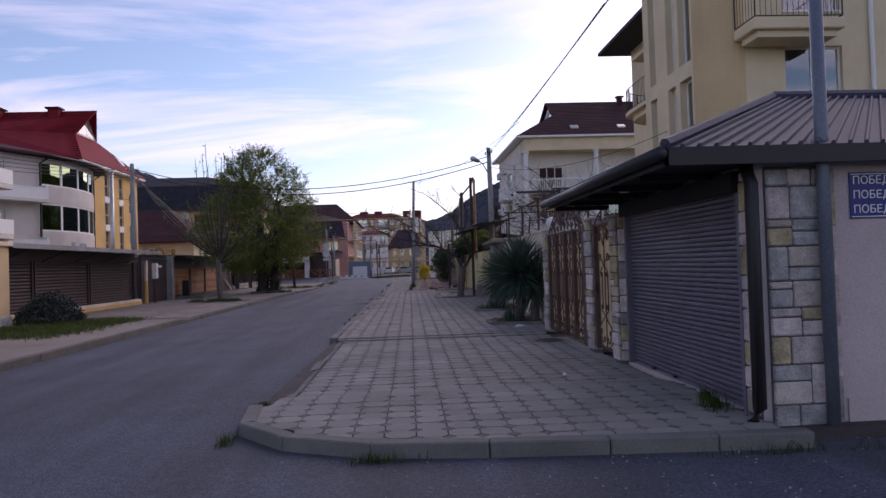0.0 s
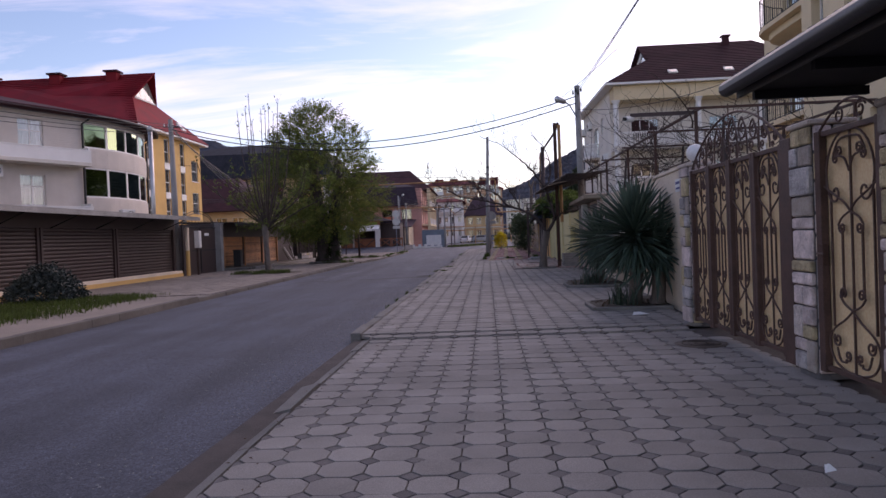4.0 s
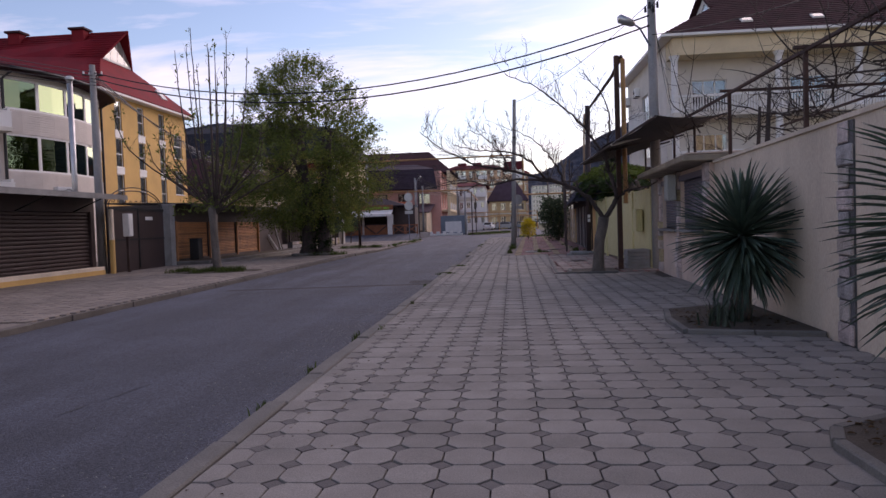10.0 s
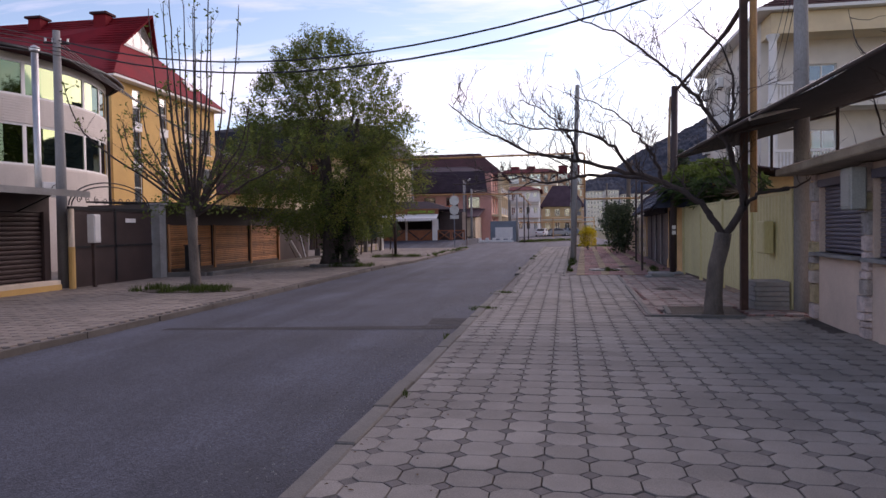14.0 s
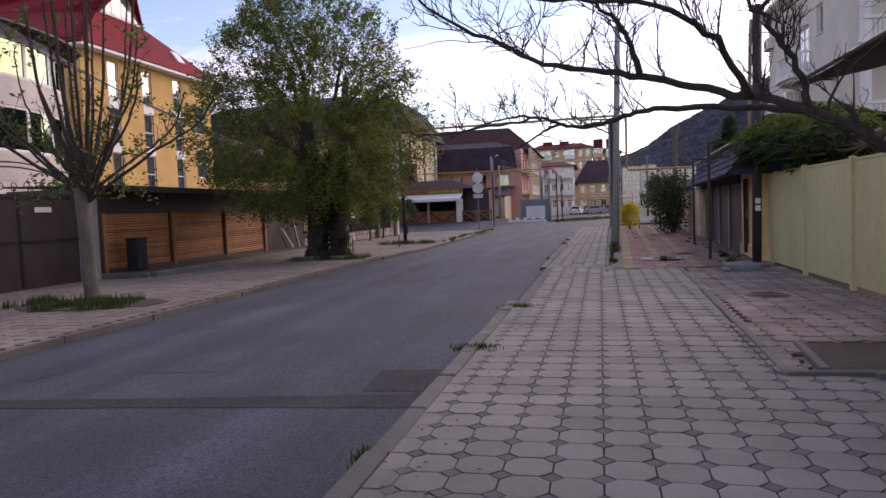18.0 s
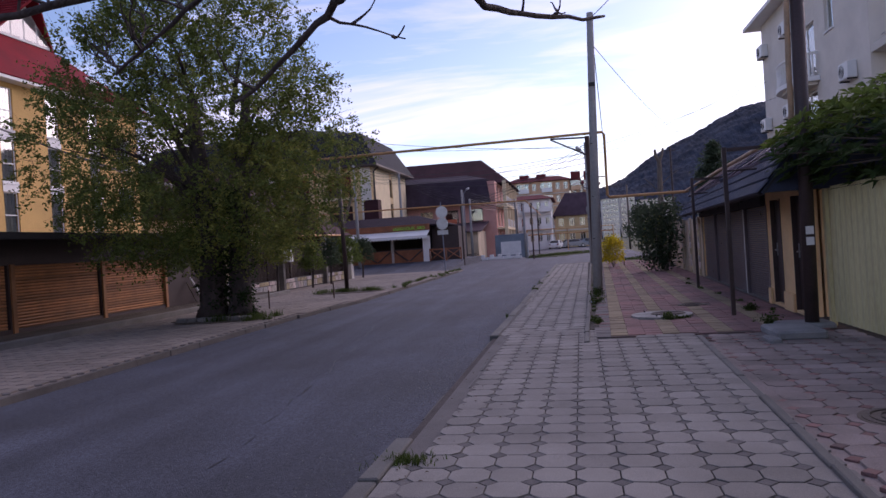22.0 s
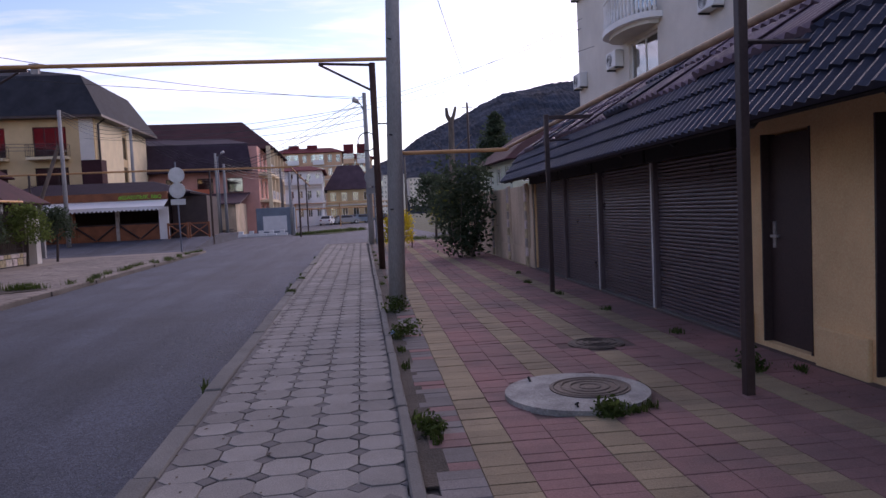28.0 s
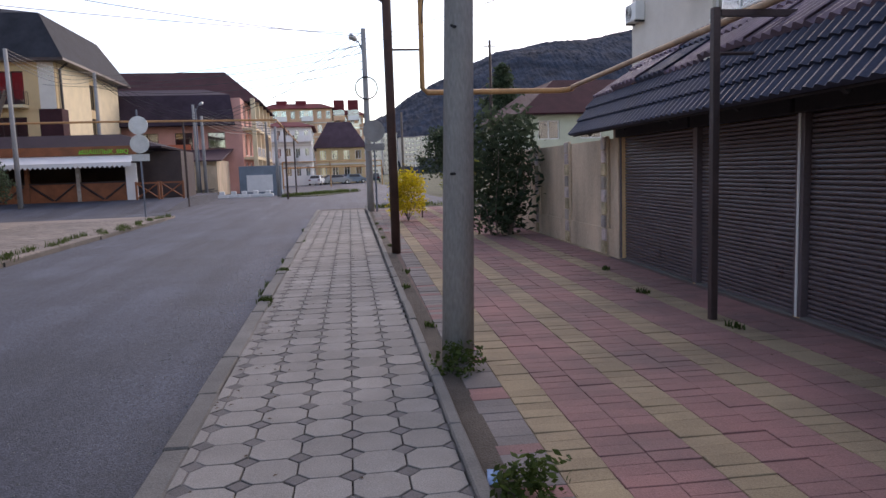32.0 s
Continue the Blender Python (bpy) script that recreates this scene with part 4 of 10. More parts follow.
part("crest_arch", Mesh().tube([(GX + 0.045, y, crest_z(y)) for y in [lerp(12.07, 14.89, i / 30) for i in range(31)]], 0.014, 6), M_GATE_IRON, big_gate)
for k, yy in enumerate((12.25, 12.5, 12.78, 13.08, 13.36, 13.6, 13.88, 14.18, 14.46, 14.7)):
    room = crest_z(yy) - 2.08
    hand = 1 if yy < 13.48 else -1
    part("crest_scroll", Mesh().tube([(GX + 0.045, yy + hand * a, b) for a, b in bend((-0.12, 2.08), (-0.1, 2.08 + room * 0.5), (0.0, 2.08 + room * 0.85)) + curl(0.0, 2.08 + room * 0.6, room * 0.28, 1.5, -1.4)], 0.0105, 5), M_GATE_IRON, big_gate)
    part("crest_scroll", Mesh().tube([(GX + 0.045, yy + hand * a, b) for a, b in curl(0.06, 2.08 + room * 0.2, max(0.03, room * 0.17), -1.5, 1.3)], 0.009, 5), M_GATE_IRON, big_gate)
    if k % 3 == 1:
        part("crest_stay", Mesh().tube([(GX + 0.045, yy + 0.14, 2.07), (GX + 0.045, yy + 0.14, crest_z(yy + 0.14) + 0.12)], 0.009, 5), M_GATE_IRON, big_gate)

# ---- rendered garden wall, planting beds ----
wf = Face(4.05, 26.2, 3.44, 15.29)
QUOIN = 5.8
garden_wall = solid("wall_garden", wf.wall(Mesh(), -0.1, 2.22, 0.22), M_CREAM_WALL, "weathered cream rendered garden wall", "wall")
part("coping", wf.block(Mesh(), 0, wf.w, 2.222, 2.27, -0.25, 0.03), M_CREAM_WALL, garden_wall)
qp = part("quoin", wf.block(Mesh(), wf.w - QUOIN, wf.w - QUOIN + 0.35, -0.1, 2.2, 0.0, 0.02), M_MORTAR, garden_wall)
for k in range(10):
    wq = 0.02 + 0.09 * (k % 2)
    part("stone", wf.block(Mesh(), wf.w - QUOIN + 0.01 + wq * 0.4, wf.w - QUOIN + 0.38 - wq, 0.01 + k * 0.22, 0.215 + k * 0.22, 0.02, 0.05, 0.012), (M_STONE_PINK, M_STONE, M_STONE_GREY)[k % 3], qp)
plate = thing("house_number_plate", wf.p(wf.w - 1.05, 1.92), "white house number plate with blue figures", "sign")
part("plate", wf.block(Mesh(), wf.w - 1.35, wf.w - 0.75, 1.88, 2.08, 0.003, 0.015), M_WHITE_METAL, plate)
part("writing_bar", wf.block(wf.block(Mesh(), wf.w - 1.32, wf.w - 1.02, 2.0, 2.04, 0.015, 0.018), wf.w - 1.3, wf.w - 1.05, 1.92, 1.95, 0.015, 0.018), M_BLUE_SIGN, plate)
part("number_panel", wf.block(Mesh(), wf.w - 0.98, wf.w - 0.78, 1.9, 2.06, 0.015, 0.018), M_BLUE_SIGN, plate)

# ---- cream house behind the corner shop ----
def railing(parent, pts, z0, h, step=0.11, material=None, name="balustrade", r=0.008, post=0.02):
    material = material or M_BLACK
    rl = Mesh()
    for a, b in zip(pts, pts[1:]):
        for z in (z0 + 0.06, z0 + h):
            rl.tube([(a[0], a[1], z), (b[0], b[1], z)], post * 0.8, 6)
    ob = part(name, rl, material, parent)
    bar_data, post_data = [Mesh().tube([(0, 0, 0.05), (0, 0, h)], q, 5).data("bar", material) for q in (r, post)]
    for a, b in zip(pts, pts[1:]):
        n = max(1, int(math.hypot(b[0] - a[0], b[1] - a[1]) / step))
        ox, oy, oz = ORG[parent.name]
        for i in range(n + 1):
            x, y = lerp(a[0], b[0], i / n), lerp(a[1], b[1], i / n)
            piece("bar", post_data if i in (0, n) else bar_data, parent, Matrix.Translation((x - ox, y - oy, z0 - oz)))
    return ob


def hip(mesh, x0, x1, y0, y1, z, top, inset_x, inset_y, t=0.12):
    """A hipped roof as four slabs over a rectangle."""
    a, b, c, d = (x0, y0, z), (x1, y0, z), (x1, y1, z), (x0, y1, z)
    e, f, g_, h = (x0 + inset_x, y0 + inset_y, top), (x1 - inset_x, y0 + inset_y, top), (x1 - inset_x, y1 - inset_y, top), (x0 + inset_x, y1 - inset_y, top)
    for q in ((a, b, f, e), (b, c, g_, f), (c, d, h, g_), (d, a, e, h)):
        if (Vector(q[2]) - Vector(q[3])).length < 0.02:
            q = (q[0], q[1], q[2], (q[3][0] + 0.01, q[3][1] + 0.01, q[3][2]))
        mesh.sheet(*q, t)
    if inset_x * 2 < x1 - x0 - 0.1 and inset_y * 2 < y1 - y0 - 0.1:
        mesh.sheet(e, f, g_, h, t)
    return mesh


def shell(parent, x0, x1, y0, y1, z0, z1, material, west=(), south=(), east=(), north=(), t=0.3):
    """Four walls of a house, each a part, with openings; plus an added dark core that makes the rooms look unlit."""
    faces = {
        "west": Face(x0, y1, x0, y0), "south": Face(x0, y0, x1, y0), "east": Face(x1, y0, x1, y1), "north": Face(x1, y1, x0, y1)}
    for key, holes in (("west", west), ("south", south), ("east", east), ("north", north)):
        f = faces[key]
        a, b = (0.0, f.w) if key in ("west", "east") else (t, f.w - t)
        part("wall", f.wall(Mesh(), z0, z1, t, holes, a, b), material, parent)
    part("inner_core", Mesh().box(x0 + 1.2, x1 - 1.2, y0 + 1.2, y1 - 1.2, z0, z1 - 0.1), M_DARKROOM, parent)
    return faces


def tiled(parent, a, b, c, d, n, lip=0.04, t=0.1):
    """A roof slope a-b (eaves) to d-c (ridge) in n overlapping courses."""
    a, b, c, d = Vector(a), Vector(b), Vector(c), Vector(d)
    up = (b - a).cross(d - a).normalized() * lip
    top = None
    for i in range(n):
        s0, s1 = i / n, (i + 1) / n
        m = Mesh().sheet(a.lerp(d, s0) + up, b.lerp(c, s0) + up, b.lerp(c, s1), a.lerp(d, s1), t)
        if top is None:
            top = part("roof_slope", m, M_BROWN_ROOF, parent, "dark brown tiled roof slope")
        else:
            part("tile_course", m, M_BROWN_ROOF, top)


def balcony(parent, x0, x1, y0, y1, z, pts, name="balcony", rail=M_BLACK, slab=None, h=0.95):
    b = part(name, Mesh().box(x0, x1, y0, y1, z - 0.28, z, 0.03).box(x0 + 0.15, x1 - 0.15, y0 + 0.15, y1 - 0.15, z - 0.45, z - 0.28), slab or M_CREAM, parent)
    railing(b, pts, z, h, 0.14, rail)
    return b


cream = thing("cream_house", (12, 20, 0), "tall cream plastered guest house with narrow windows and iron balconies", "house")
cw = Face(8.4, 22.8, 8.4, 19.0)
csouth = Face(9.4, 18.0, 20.0, 18.0)
crw = Face(10.73, 30.7, 10.73, 22.8)
holes_w = [(22.8 - a, 22.8 - b, z0, z1) for a, b in ((22.3, 21.75), (20.85, 20.25), (19.95, 19.12)) for z0, z1 in ((1.0, 3.6), (4.3, 6.6), (7.05, 10.2))]
holes_s = [(x - 9.4, x + 1.6 - 9.4, z, z + 2.0) for x in (10.5, 14.0, 17.0) for z in (5.05, 8.0)]
holes_r = [(30.7 - 29.1, 30.7 - 27.3, z, z + 2.2) for z in (4.55, 7.5)] + [(30.7 - 25.6, 30.7 - 24.2, z, z + 2.2) for z in (4.55, 7.5)]
part("wall", cw.wall(Mesh(), -0.1, 13.0, 0.3, holes_w, 0, cw.w), M_CREAM, cream)
part("wall", csouth.wall(Mesh(), -0.1, 13.0, 0.3, holes_s, 0, csouth.w), M_CREAM, cream)
part("wall", crw.wall(Mesh(), -0.1, 10.8, 0.3, holes_r, 0, crw.w), M_CREAM, cream)
arc = [(9.4 + math.cos(radians(180 + 9 * i)), 19.0 + math.sin(radians(180 + 9 * i))) for i in range(11)]
arc_in = [(9.4 + 0.7 * math.cos(radians(270 - 9 * i)), 19.0 + 0.7 * math.sin(radians(270 - 9 * i))) for i in range(11)]
part("rounded_corner", Mesh().prism(arc + arc_in, -0.1, 13.0), M_TAN, cream, "tan rounded corner of the house", smooth=False)
part("wall", Mesh().box(8.701, 10.5, 22.5, 22.8, -0.1, 13.0), M_CREAM, cream)
part("wall", Mesh().box(11.031, 20, 30.4, 30.7, -0.1, 10.8), M_CREAM, cream)
part("wall", Mesh().box(19.7, 20.0, 18.301, 30.399, -0.1, 10.8).box(19.7, 20.0, 18.301, 22.8, 10.801, 13.0), M_CREAM, cream)
# unseen dark boxes, added so the windows look into unlit rooms
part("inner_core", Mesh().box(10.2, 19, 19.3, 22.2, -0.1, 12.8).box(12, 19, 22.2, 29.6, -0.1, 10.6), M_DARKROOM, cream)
for h in holes_w:
    window(cream, cw, *h, cols=1, frame_mat=M_WHITE, sill=False, recess=0.2)
for h in holes_s:
    window(cream, csouth, *h, cols=2, recess=0.12, label="white framed balcony window")
for h in holes_r:
    window(cream, crw, *h, cols=2, recess=0.12, label="white framed balcony window")
part("roof", hip(Mesh(), 7.8, 20.6, 17.4, 23.4, 13.0, 15, 3, 2.9), M_BROWN_ROOF, cream)
part("rear_roof", hip(Mesh(), 9.45, 20.6, 23.41, 31.3, 10.95, 13.0, 3.6, 3.6), M_BROWN_ROOF, cream)
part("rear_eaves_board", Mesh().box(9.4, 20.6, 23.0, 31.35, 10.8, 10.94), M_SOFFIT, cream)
part("balcony_canopy", Mesh().box(9.6, 10.73, 22.81, 27.5, 9.4, 9.55, 0.02), M_CREAM, cream)
for z in (4.42, 7.42):
    pl = [(10.73, 22.81), (10.73, 28.95), (10.25, 28.85), (9.8, 28.55), (9.5, 28.1), (9.4, 27.5), (9.4, 22.81)]
    b = part("balcony", Mesh().prism(pl, z - 0.14, z).prism([(lerp(10.73, x, 0.82), min(y, 28.95) if y < 23 else lerp(23, y, 0.95)) for x, y in pl], z - 0.36, z - 0.14), M_CREAM, cream)
    railing(b, [(10.6, 28.9), (10.25, 28.8), (9.85, 28.5), (9.55, 28.08), (9.46, 27.5), (9.46, 22.9)], z, 0.95, 0.14, M_BLACK)
balcony(cream, 9.1, 11.5, 16.9, 18.0, 7.45, [(9.15, 18.0), (9.15, 16.95), (11.45, 16.95), (11.45, 18.0)])
balcony(cream, 10.3, 12.3, 17.6, 18.0, 4.95, [(10.35, 18.0), (10.35, 17.65), (12.25, 17.65), (12.25, 18.0)], h=0.5)
part("downpipe", Mesh().tube([(12.9, 17.92, 0), (12.9, 17.92, 12)], 0.06, 8), M_WHITE, cream)

# ---- white house with brown roof ----
white = thing("white_house", (15, 58, 0), "cream three storey house with brown tiled roof and white balconies", "house")
wx0, wx1, wy0, wy1 = 9.75, 25.4, 54.0, 65.6
zt = 10.9
side_holes = [(wy1 - 60.8, wy1 - 58.7, 5.1, 6.55), (wy1 - 60.8, wy1 - 58.7, 7.15, 9.1), (wy1 - 57.6, wy1 - 56.8, 8.3, 9.5)]
front_holes = [(u, u + 1.9, z, z + 1.85) for u in (1.4, 6.7, 11.4) for z in (7.0, 4.0)]
wfc = shell(white, wx0, wx1, wy0, wy1, -0.1, zt, M_WHITE_WALL, west=side_holes, south=front_holes)
for h in side_holes:
    window(white, wfc["west"], *h, cols=2 if h[1] - h[0] > 1 else 1)
for h in front_holes:
    window(white, wfc["south"], *h, cols=3)
part("front_panel", wfc["south"].block(Mesh(), 0.02, 15.1, 9.95, 10.88, 0.0, 1.5), M_CREAM, white, "cream plastered overhang")
for z in (6.9, 3.9):
    part("balcony_slab", wfc["south"].block(Mesh(), 0.02, 15.1, z - 0.25, z, 0.0, 1.5), M_WHITE_WALL, white)
    bal = Mesh()
    for i in range(100):
        u = 0.15 + i * 0.148
        q = wfc["south"].p(u, 0, 1.4)
        bal.tube([(q[0], q[1], z), (q[0], q[1], z + 0.2), (q[0], q[1], z + 0.45), (q[0], q[1], z + 0.8)], [0.03, 0.06, 0.03, 0.035], 6)
    ob = part("balustrade", wfc["south"].block(Mesh(), 0.02, 15.1, z + 0.8, z + 0.92, 1.3, 1.5), M_WHITE, white)
    part("baluster_infill", bal, M_WHITE, ob, kind="stuff")
for u in (0.16, 5.6, 9.7, 14.6):
    q = wfc["south"].p(u, 0, 1.28)
    part("column", Mesh().tube([(q[0], q[1], 6.9), (q[0], q[1], 7.1), (q[0], q[1], 9.65), (q[0], q[1], 9.95)], [0.24, 0.19, 0.17, 0.3], 14), M_WHITE, white)
    part("column", Mesh().tube([(q[0], q[1], 3.9), (q[0], q[1], 6.64)], 0.19, 14), M_WHITE, white)
for q in (((9.2, 52.2, 11.05), (26, 52.2, 11.05), (22.8, 55.48, 13.3), (12.9, 55.48, 13.3), 13), ((12.6, 55.48, 13.3), (22.8, 55.48, 13.3), (20.7, 57.6, 14.75), (12.6, 57.6, 14.75), 9),
          ((9.2, 66.4, 11.05), (9.2, 52.2, 11.05), (12.9, 55.48, 13.3), (12.9, 61.0, 13.3), 13), ((26, 66.4, 11.05), (9.2, 66.4, 11.05), (12.9, 61.0, 13.3), (22.8, 61.0, 13.3), 13),
          ((22.8, 61.0, 13.3), (12.6, 61.0, 13.3), (12.6, 57.6, 14.75), (20.7, 57.6, 14.75), 9), ((26, 52.2, 11.05), (26, 66.4, 11.05), (22.8, 61.0, 13.3), (22.8, 55.48, 13.3), 13), ((22.8, 55.48, 13.3), (22.8, 61.0, 13.3), (20.7, 57.7, 14.75), (20.7, 57.5, 14.75), 9)):
    tiled(white, *q)
part("gable", Mesh().add([(x, y, z) for x in (12.95, 13.1) for y, z in ((55.55, 13.25), (60.9, 13.25), (57.6, 14.6))], [(0, 2, 1), (3, 4, 5), (0, 1, 4, 3), (1, 2, 5, 4), (2, 0, 3, 5)]), M_WHITE, white)
part("gable_pane", Mesh().add([(x, y, z) for x in (12.93, 12.945) for y, z in ((56.7, 13.5), (58.6, 13.5), (57.6, 14.1))], [(0, 2, 1), (3, 4, 5), (0, 1, 4, 3), (1, 2, 5, 4), (2, 0, 3, 5)]), M_GLASS, white)
part("eaves_gutter", Mesh().box(9.15, 26.05, 52.1, 66.45, 10.9, 11.04), M_WHITE, white)
for ux in (13.9, 17.6):
    s = Mesh().box(-0.3, 0.3, -0.24, 0.24, 0.0, 0.08)
    m = Matrix.Translation((ux, 53.3, 11.82)) @ Euler((radians(34.4), 0, 0)).to_matrix().to_4x4()
    sk = part("skylight", Mesh().add([m @ Vector(p) for p in s.v], s.f), M_WHITE, white)
    s = Mesh().box(-0.24, 0.24, -0.18, 0.18, 0.08, 0.09)
    part("pane", Mesh().add([m @ Vector(p) for p in s.v], s.f), M_GLASS, sk)
part("chimney", Mesh().box(18.6, 19.0, 56.9, 57.3, 13.8, 14.95).box(18.5, 19.1, 56.8, 57.4, 14.95, 15.06), M_BROWN_ROOF, white)
# small side balcony and air conditioners
arc = [(9.74 - 0.95 * math.sin(math.pi * i / 12) ** 0.7, 58.3 + 1.65 * (1 - math.cos(math.pi * i / 12))) for i in range(13)]
bal = part("balcony", Mesh().prism(arc[::-1], 6.78, 6.96), M_WHITE, white, "white rounded side balcony")
part("balcony_soffit", Mesh().prism([(lerp(9.74, x, 0.8), lerp(59.95, y, 0.85)) for x, y in arc][::-1], 6.66, 6.78), M_WHITE_WALL, bal)
balu = Mesh().tube([(0, 0, 0), (0, 0, 0.14), (0, 0, 0.45), (0, 0, 0.82)], [0.03, 0.055, 0.028, 0.032], 6).data("baluster", M_WHITE)
bo = ORG[bal.name]
for i in range(1, 24):
    a_ = math.pi * i / 24
    piece("baluster", balu, bal, Matrix.Translation((9.74 - 0.87 * math.sin(a_) ** 0.7 - bo[0], 58.38 + 1.57 * (1 - math.cos(a_)) - bo[1], 6.96 - bo[2])))
part("handrail", Mesh().tube([(lerp(9.74, x, 0.92), lerp(59.95, y, 0.95), 7.82) for x, y in arc], 0.055, 8), M_WHITE, bal)


def air_conditioner(x, y, z, face="west"):
    t = thing("air_conditioner", (x, y, z), "white wall-hung outdoor air conditioning unit", "air conditioner", "wall air conditioners")
    part("case", Mesh().box(x - 0.3, x, y - 0.4, y + 0.4, z, z + 0.55, 0.02), M_WHITE_METAL, t)
    fan = Mesh()
    for rr in (0.06, 0.11, 0.16, 0.21):
        fan.tube([(x - 0.31, y + 0.1 + rr * math.cos(a), z + 0.27 + rr * math.sin(a)) for a in [i * math.pi / 8 for i in range(17)]], 0.006, 4)
    part("fan_grille", fan, M_BLACK, t)
    for dy in (-0.33, 0.33):
        part("bracket", Mesh().box(x - 0.3, x + 0.02, y + dy - 0.02, y + dy + 0.02, z - 0.05, z), M_BLACK, t)


for yy, zz in ((61.6, 9.35), (65.05, 9.3), (61.6, 5.95), (65.05, 5.9), (55.4, 6.15)):
    air_conditioner(9.74, yy, zz)

# ---- shuttered kiosk ----
M_KIOSK = mat("pinkish cream render", (0.64, 0.51, 0.42), 0.92, 0.16, 1.1, 70, 0.25)
M_KIOSK_SLAB = mat("stained beige render", (0.36, 0.3, 0.225), 0.92, 0.3, 1.5, 70, 0.35)
M_BOX = mat("pale grey enamel", (0.4, 0.41, 0.38), 0.5, 0.12, 2, 50, 0.05)
kiosk = thing("kiosk", (4.6, 29, 0), "closed kiosk with roller shutters, stone pilasters and concrete roof", "kiosk")
KF = Face(4.245, 31.2, 4.0, 26.3)
part("wall", KF.wall(Mesh(), -0.05, 2.25, 0.25, [(0.32, 2.1, 1.05, 2.13), (2.42, 4.64, 1.05, 2.13)]), M_KIOSK, kiosk)
part("side_wall", Mesh().box(4.26, 7, 30.95, 31.2, -0.05, 2.25).box(4.26, 7, 26.3, 26.55, -0.05, 2.25).box(6.75, 7, 26.55, 30.95, -0.05, 2.25), M_KIOSK, kiosk)
part("roof_slab", KF.block(Mesh(), -0.3, KF.w + 0.2, 2.27, 2.385, -3.0, 0.5, 0.02), M_KIOSK_SLAB, kiosk, "weathered concrete slab")
part("roof_edge", KF.block(Mesh(), -0.3, KF.w + 0.2, 2.389, 2.42, -3.0, 0.42, 0.01), M_KIOSK, kiosk)
for u in (0.15, 2.26, 4.77):
    stones(kiosk, Face(*KF.p(u - 0.13, 0)[:2], *KF.p(u + 0.13, 0)[:2]), 0, 0.26, 0, 2.26, 0.27, 0.0, 0.08)
for a, b in ((0.29, 2.12), (2.4, 4.64)):
    part("sill", KF.block(Mesh(), a, b, 1.0, 1.05, -0.2, 0.16, 0.008), M_CONCRETE, kiosk)
    slats("shutter_slat", kiosk, KF, a + 0.05, b - 0.03, 1.06, 2.05, 0.062, 0.016, M_SHUTTER_P, -0.08)
    part("shutter_housing", KF.block(Mesh(), a + 0.04, b - 0.02, 2.05, 2.16, -0.1, 0.04), M_SHUTTER_P, kiosk)
box = thing("meter_box", KF.p(2.25, 1.75), "grey electricity meter box on the kiosk pilaster", "meter box")
part("case", KF.block(Mesh(), 2.09, 2.45, 1.66, 2.2, 0.09, 0.28, 0.015), M_BOX, box)
part("door", KF.block(Mesh(), 2.12, 2.42, 1.7, 2.16, 0.28, 0.29, 0.004), M_BOX, box)

# ---- pale yellow sheet fence ----
fence = thing("sheet_fence", (4.15, 37, 0), "pale yellow corrugated sheet fence with posts", "fence")
FF = Face(4.12, 41.75, 4.2, 32.0)
n = 4
for i in range(n):
    a, b = FF.w * i / n, FF.w * (i + 1) / n
    sh = Mesh()
    m = int((b - a) / 0.1)
    vs, fs = [], []
    for k in range(m + 1):
        u = lerp(a + 0.06, b - 0.06, k / m)
        o = 0.012 if k % 2 else 0.0
        vs += [FF.p(u, 0.06, o), FF.p(u, 2.02, o), FF.p(u, 0.06, o - 0.006), FF.p(u, 2.02, o - 0.006)]
    for k in range(m):
        c = k * 4
        fs += [(c, c + 4, c + 5, c + 1), (c + 2, c + 3, c + 7, c + 6), (c + 1, c + 5, c + 7, c + 3)]
    part("panel", sh.add(vs, fs), M_PALE_YEL, fence)
for i in range(n + 1):
    u = FF.w * i / n
    part("post", FF.block(Mesh(), u - 0.05, u + 0.05, -0.02, 2.1, -0.03, 0.05, 0.006), M_PALE_YEL, fence)
part("top_rail", FF.block(Mesh(), 0, FF.w, 2.03, 2.07, -0.04, -0.0), M_PALE_YEL, fence)
cab = thing("gas_cabinet", FF.p(8.6, 1.0), "pale yellow metal cabinet fixed on the fence", "cabinet")
part("case", FF.block(Mesh(), 8.4, 8.85, 0.95, 1.55, 0.052, 0.22, 0.012), M_PALE_YEL, cab)
part("door", FF.block(Mesh(), 8.43, 8.82, 0.98, 1.52, 0.22, 0.23, 0.004), M_PALE_YEL, cab)

# ---- ochre shop row with pantile canopy ----
row = thing("shop_row", (5, 49, 0), "low ochre shops with closed brown shutters under a pantile canopy", "shop")
RF = Face(4.62, 54.85, 4.1, 42.9)
Lr = RF.w


def ru(y):
    return (54.85 - y) / (54.85 - 42.9) * Lr


bays = [(54.55, 52.1), (52.0, 50.0), (49.88, 47.75), (47.62, 45.45)]
doors = [(45.03, 44.27), (43.5, 42.92)]
holes = [(ru(a), ru(b), 0.0, 2.02) for a, b in bays] + [(ru(a), ru(b), 0.04, 2.03) for a, b in doors]
part("wall", RF.wall(Mesh(), -0.05, 2.5, 0.25, holes), M_ORANGE_WALL, row)
part("rear_wall", Mesh().box(8.6, 8.8, 42.9, 54.85, -0.05, 3.4).box(4.4, 8.6, 42.9, 43.1, -0.05, 3.0).box(4.9, 8.6, 54.65, 54.85, -0.05, 3.0), M_ORANGE_WALL, row)
part("plinth", RF.block(Mesh(), ru(44.18), ru(43.54), -0.02, 0.32, 0.0, 0.05, 0.01), M_ORANGE_WALL, row)
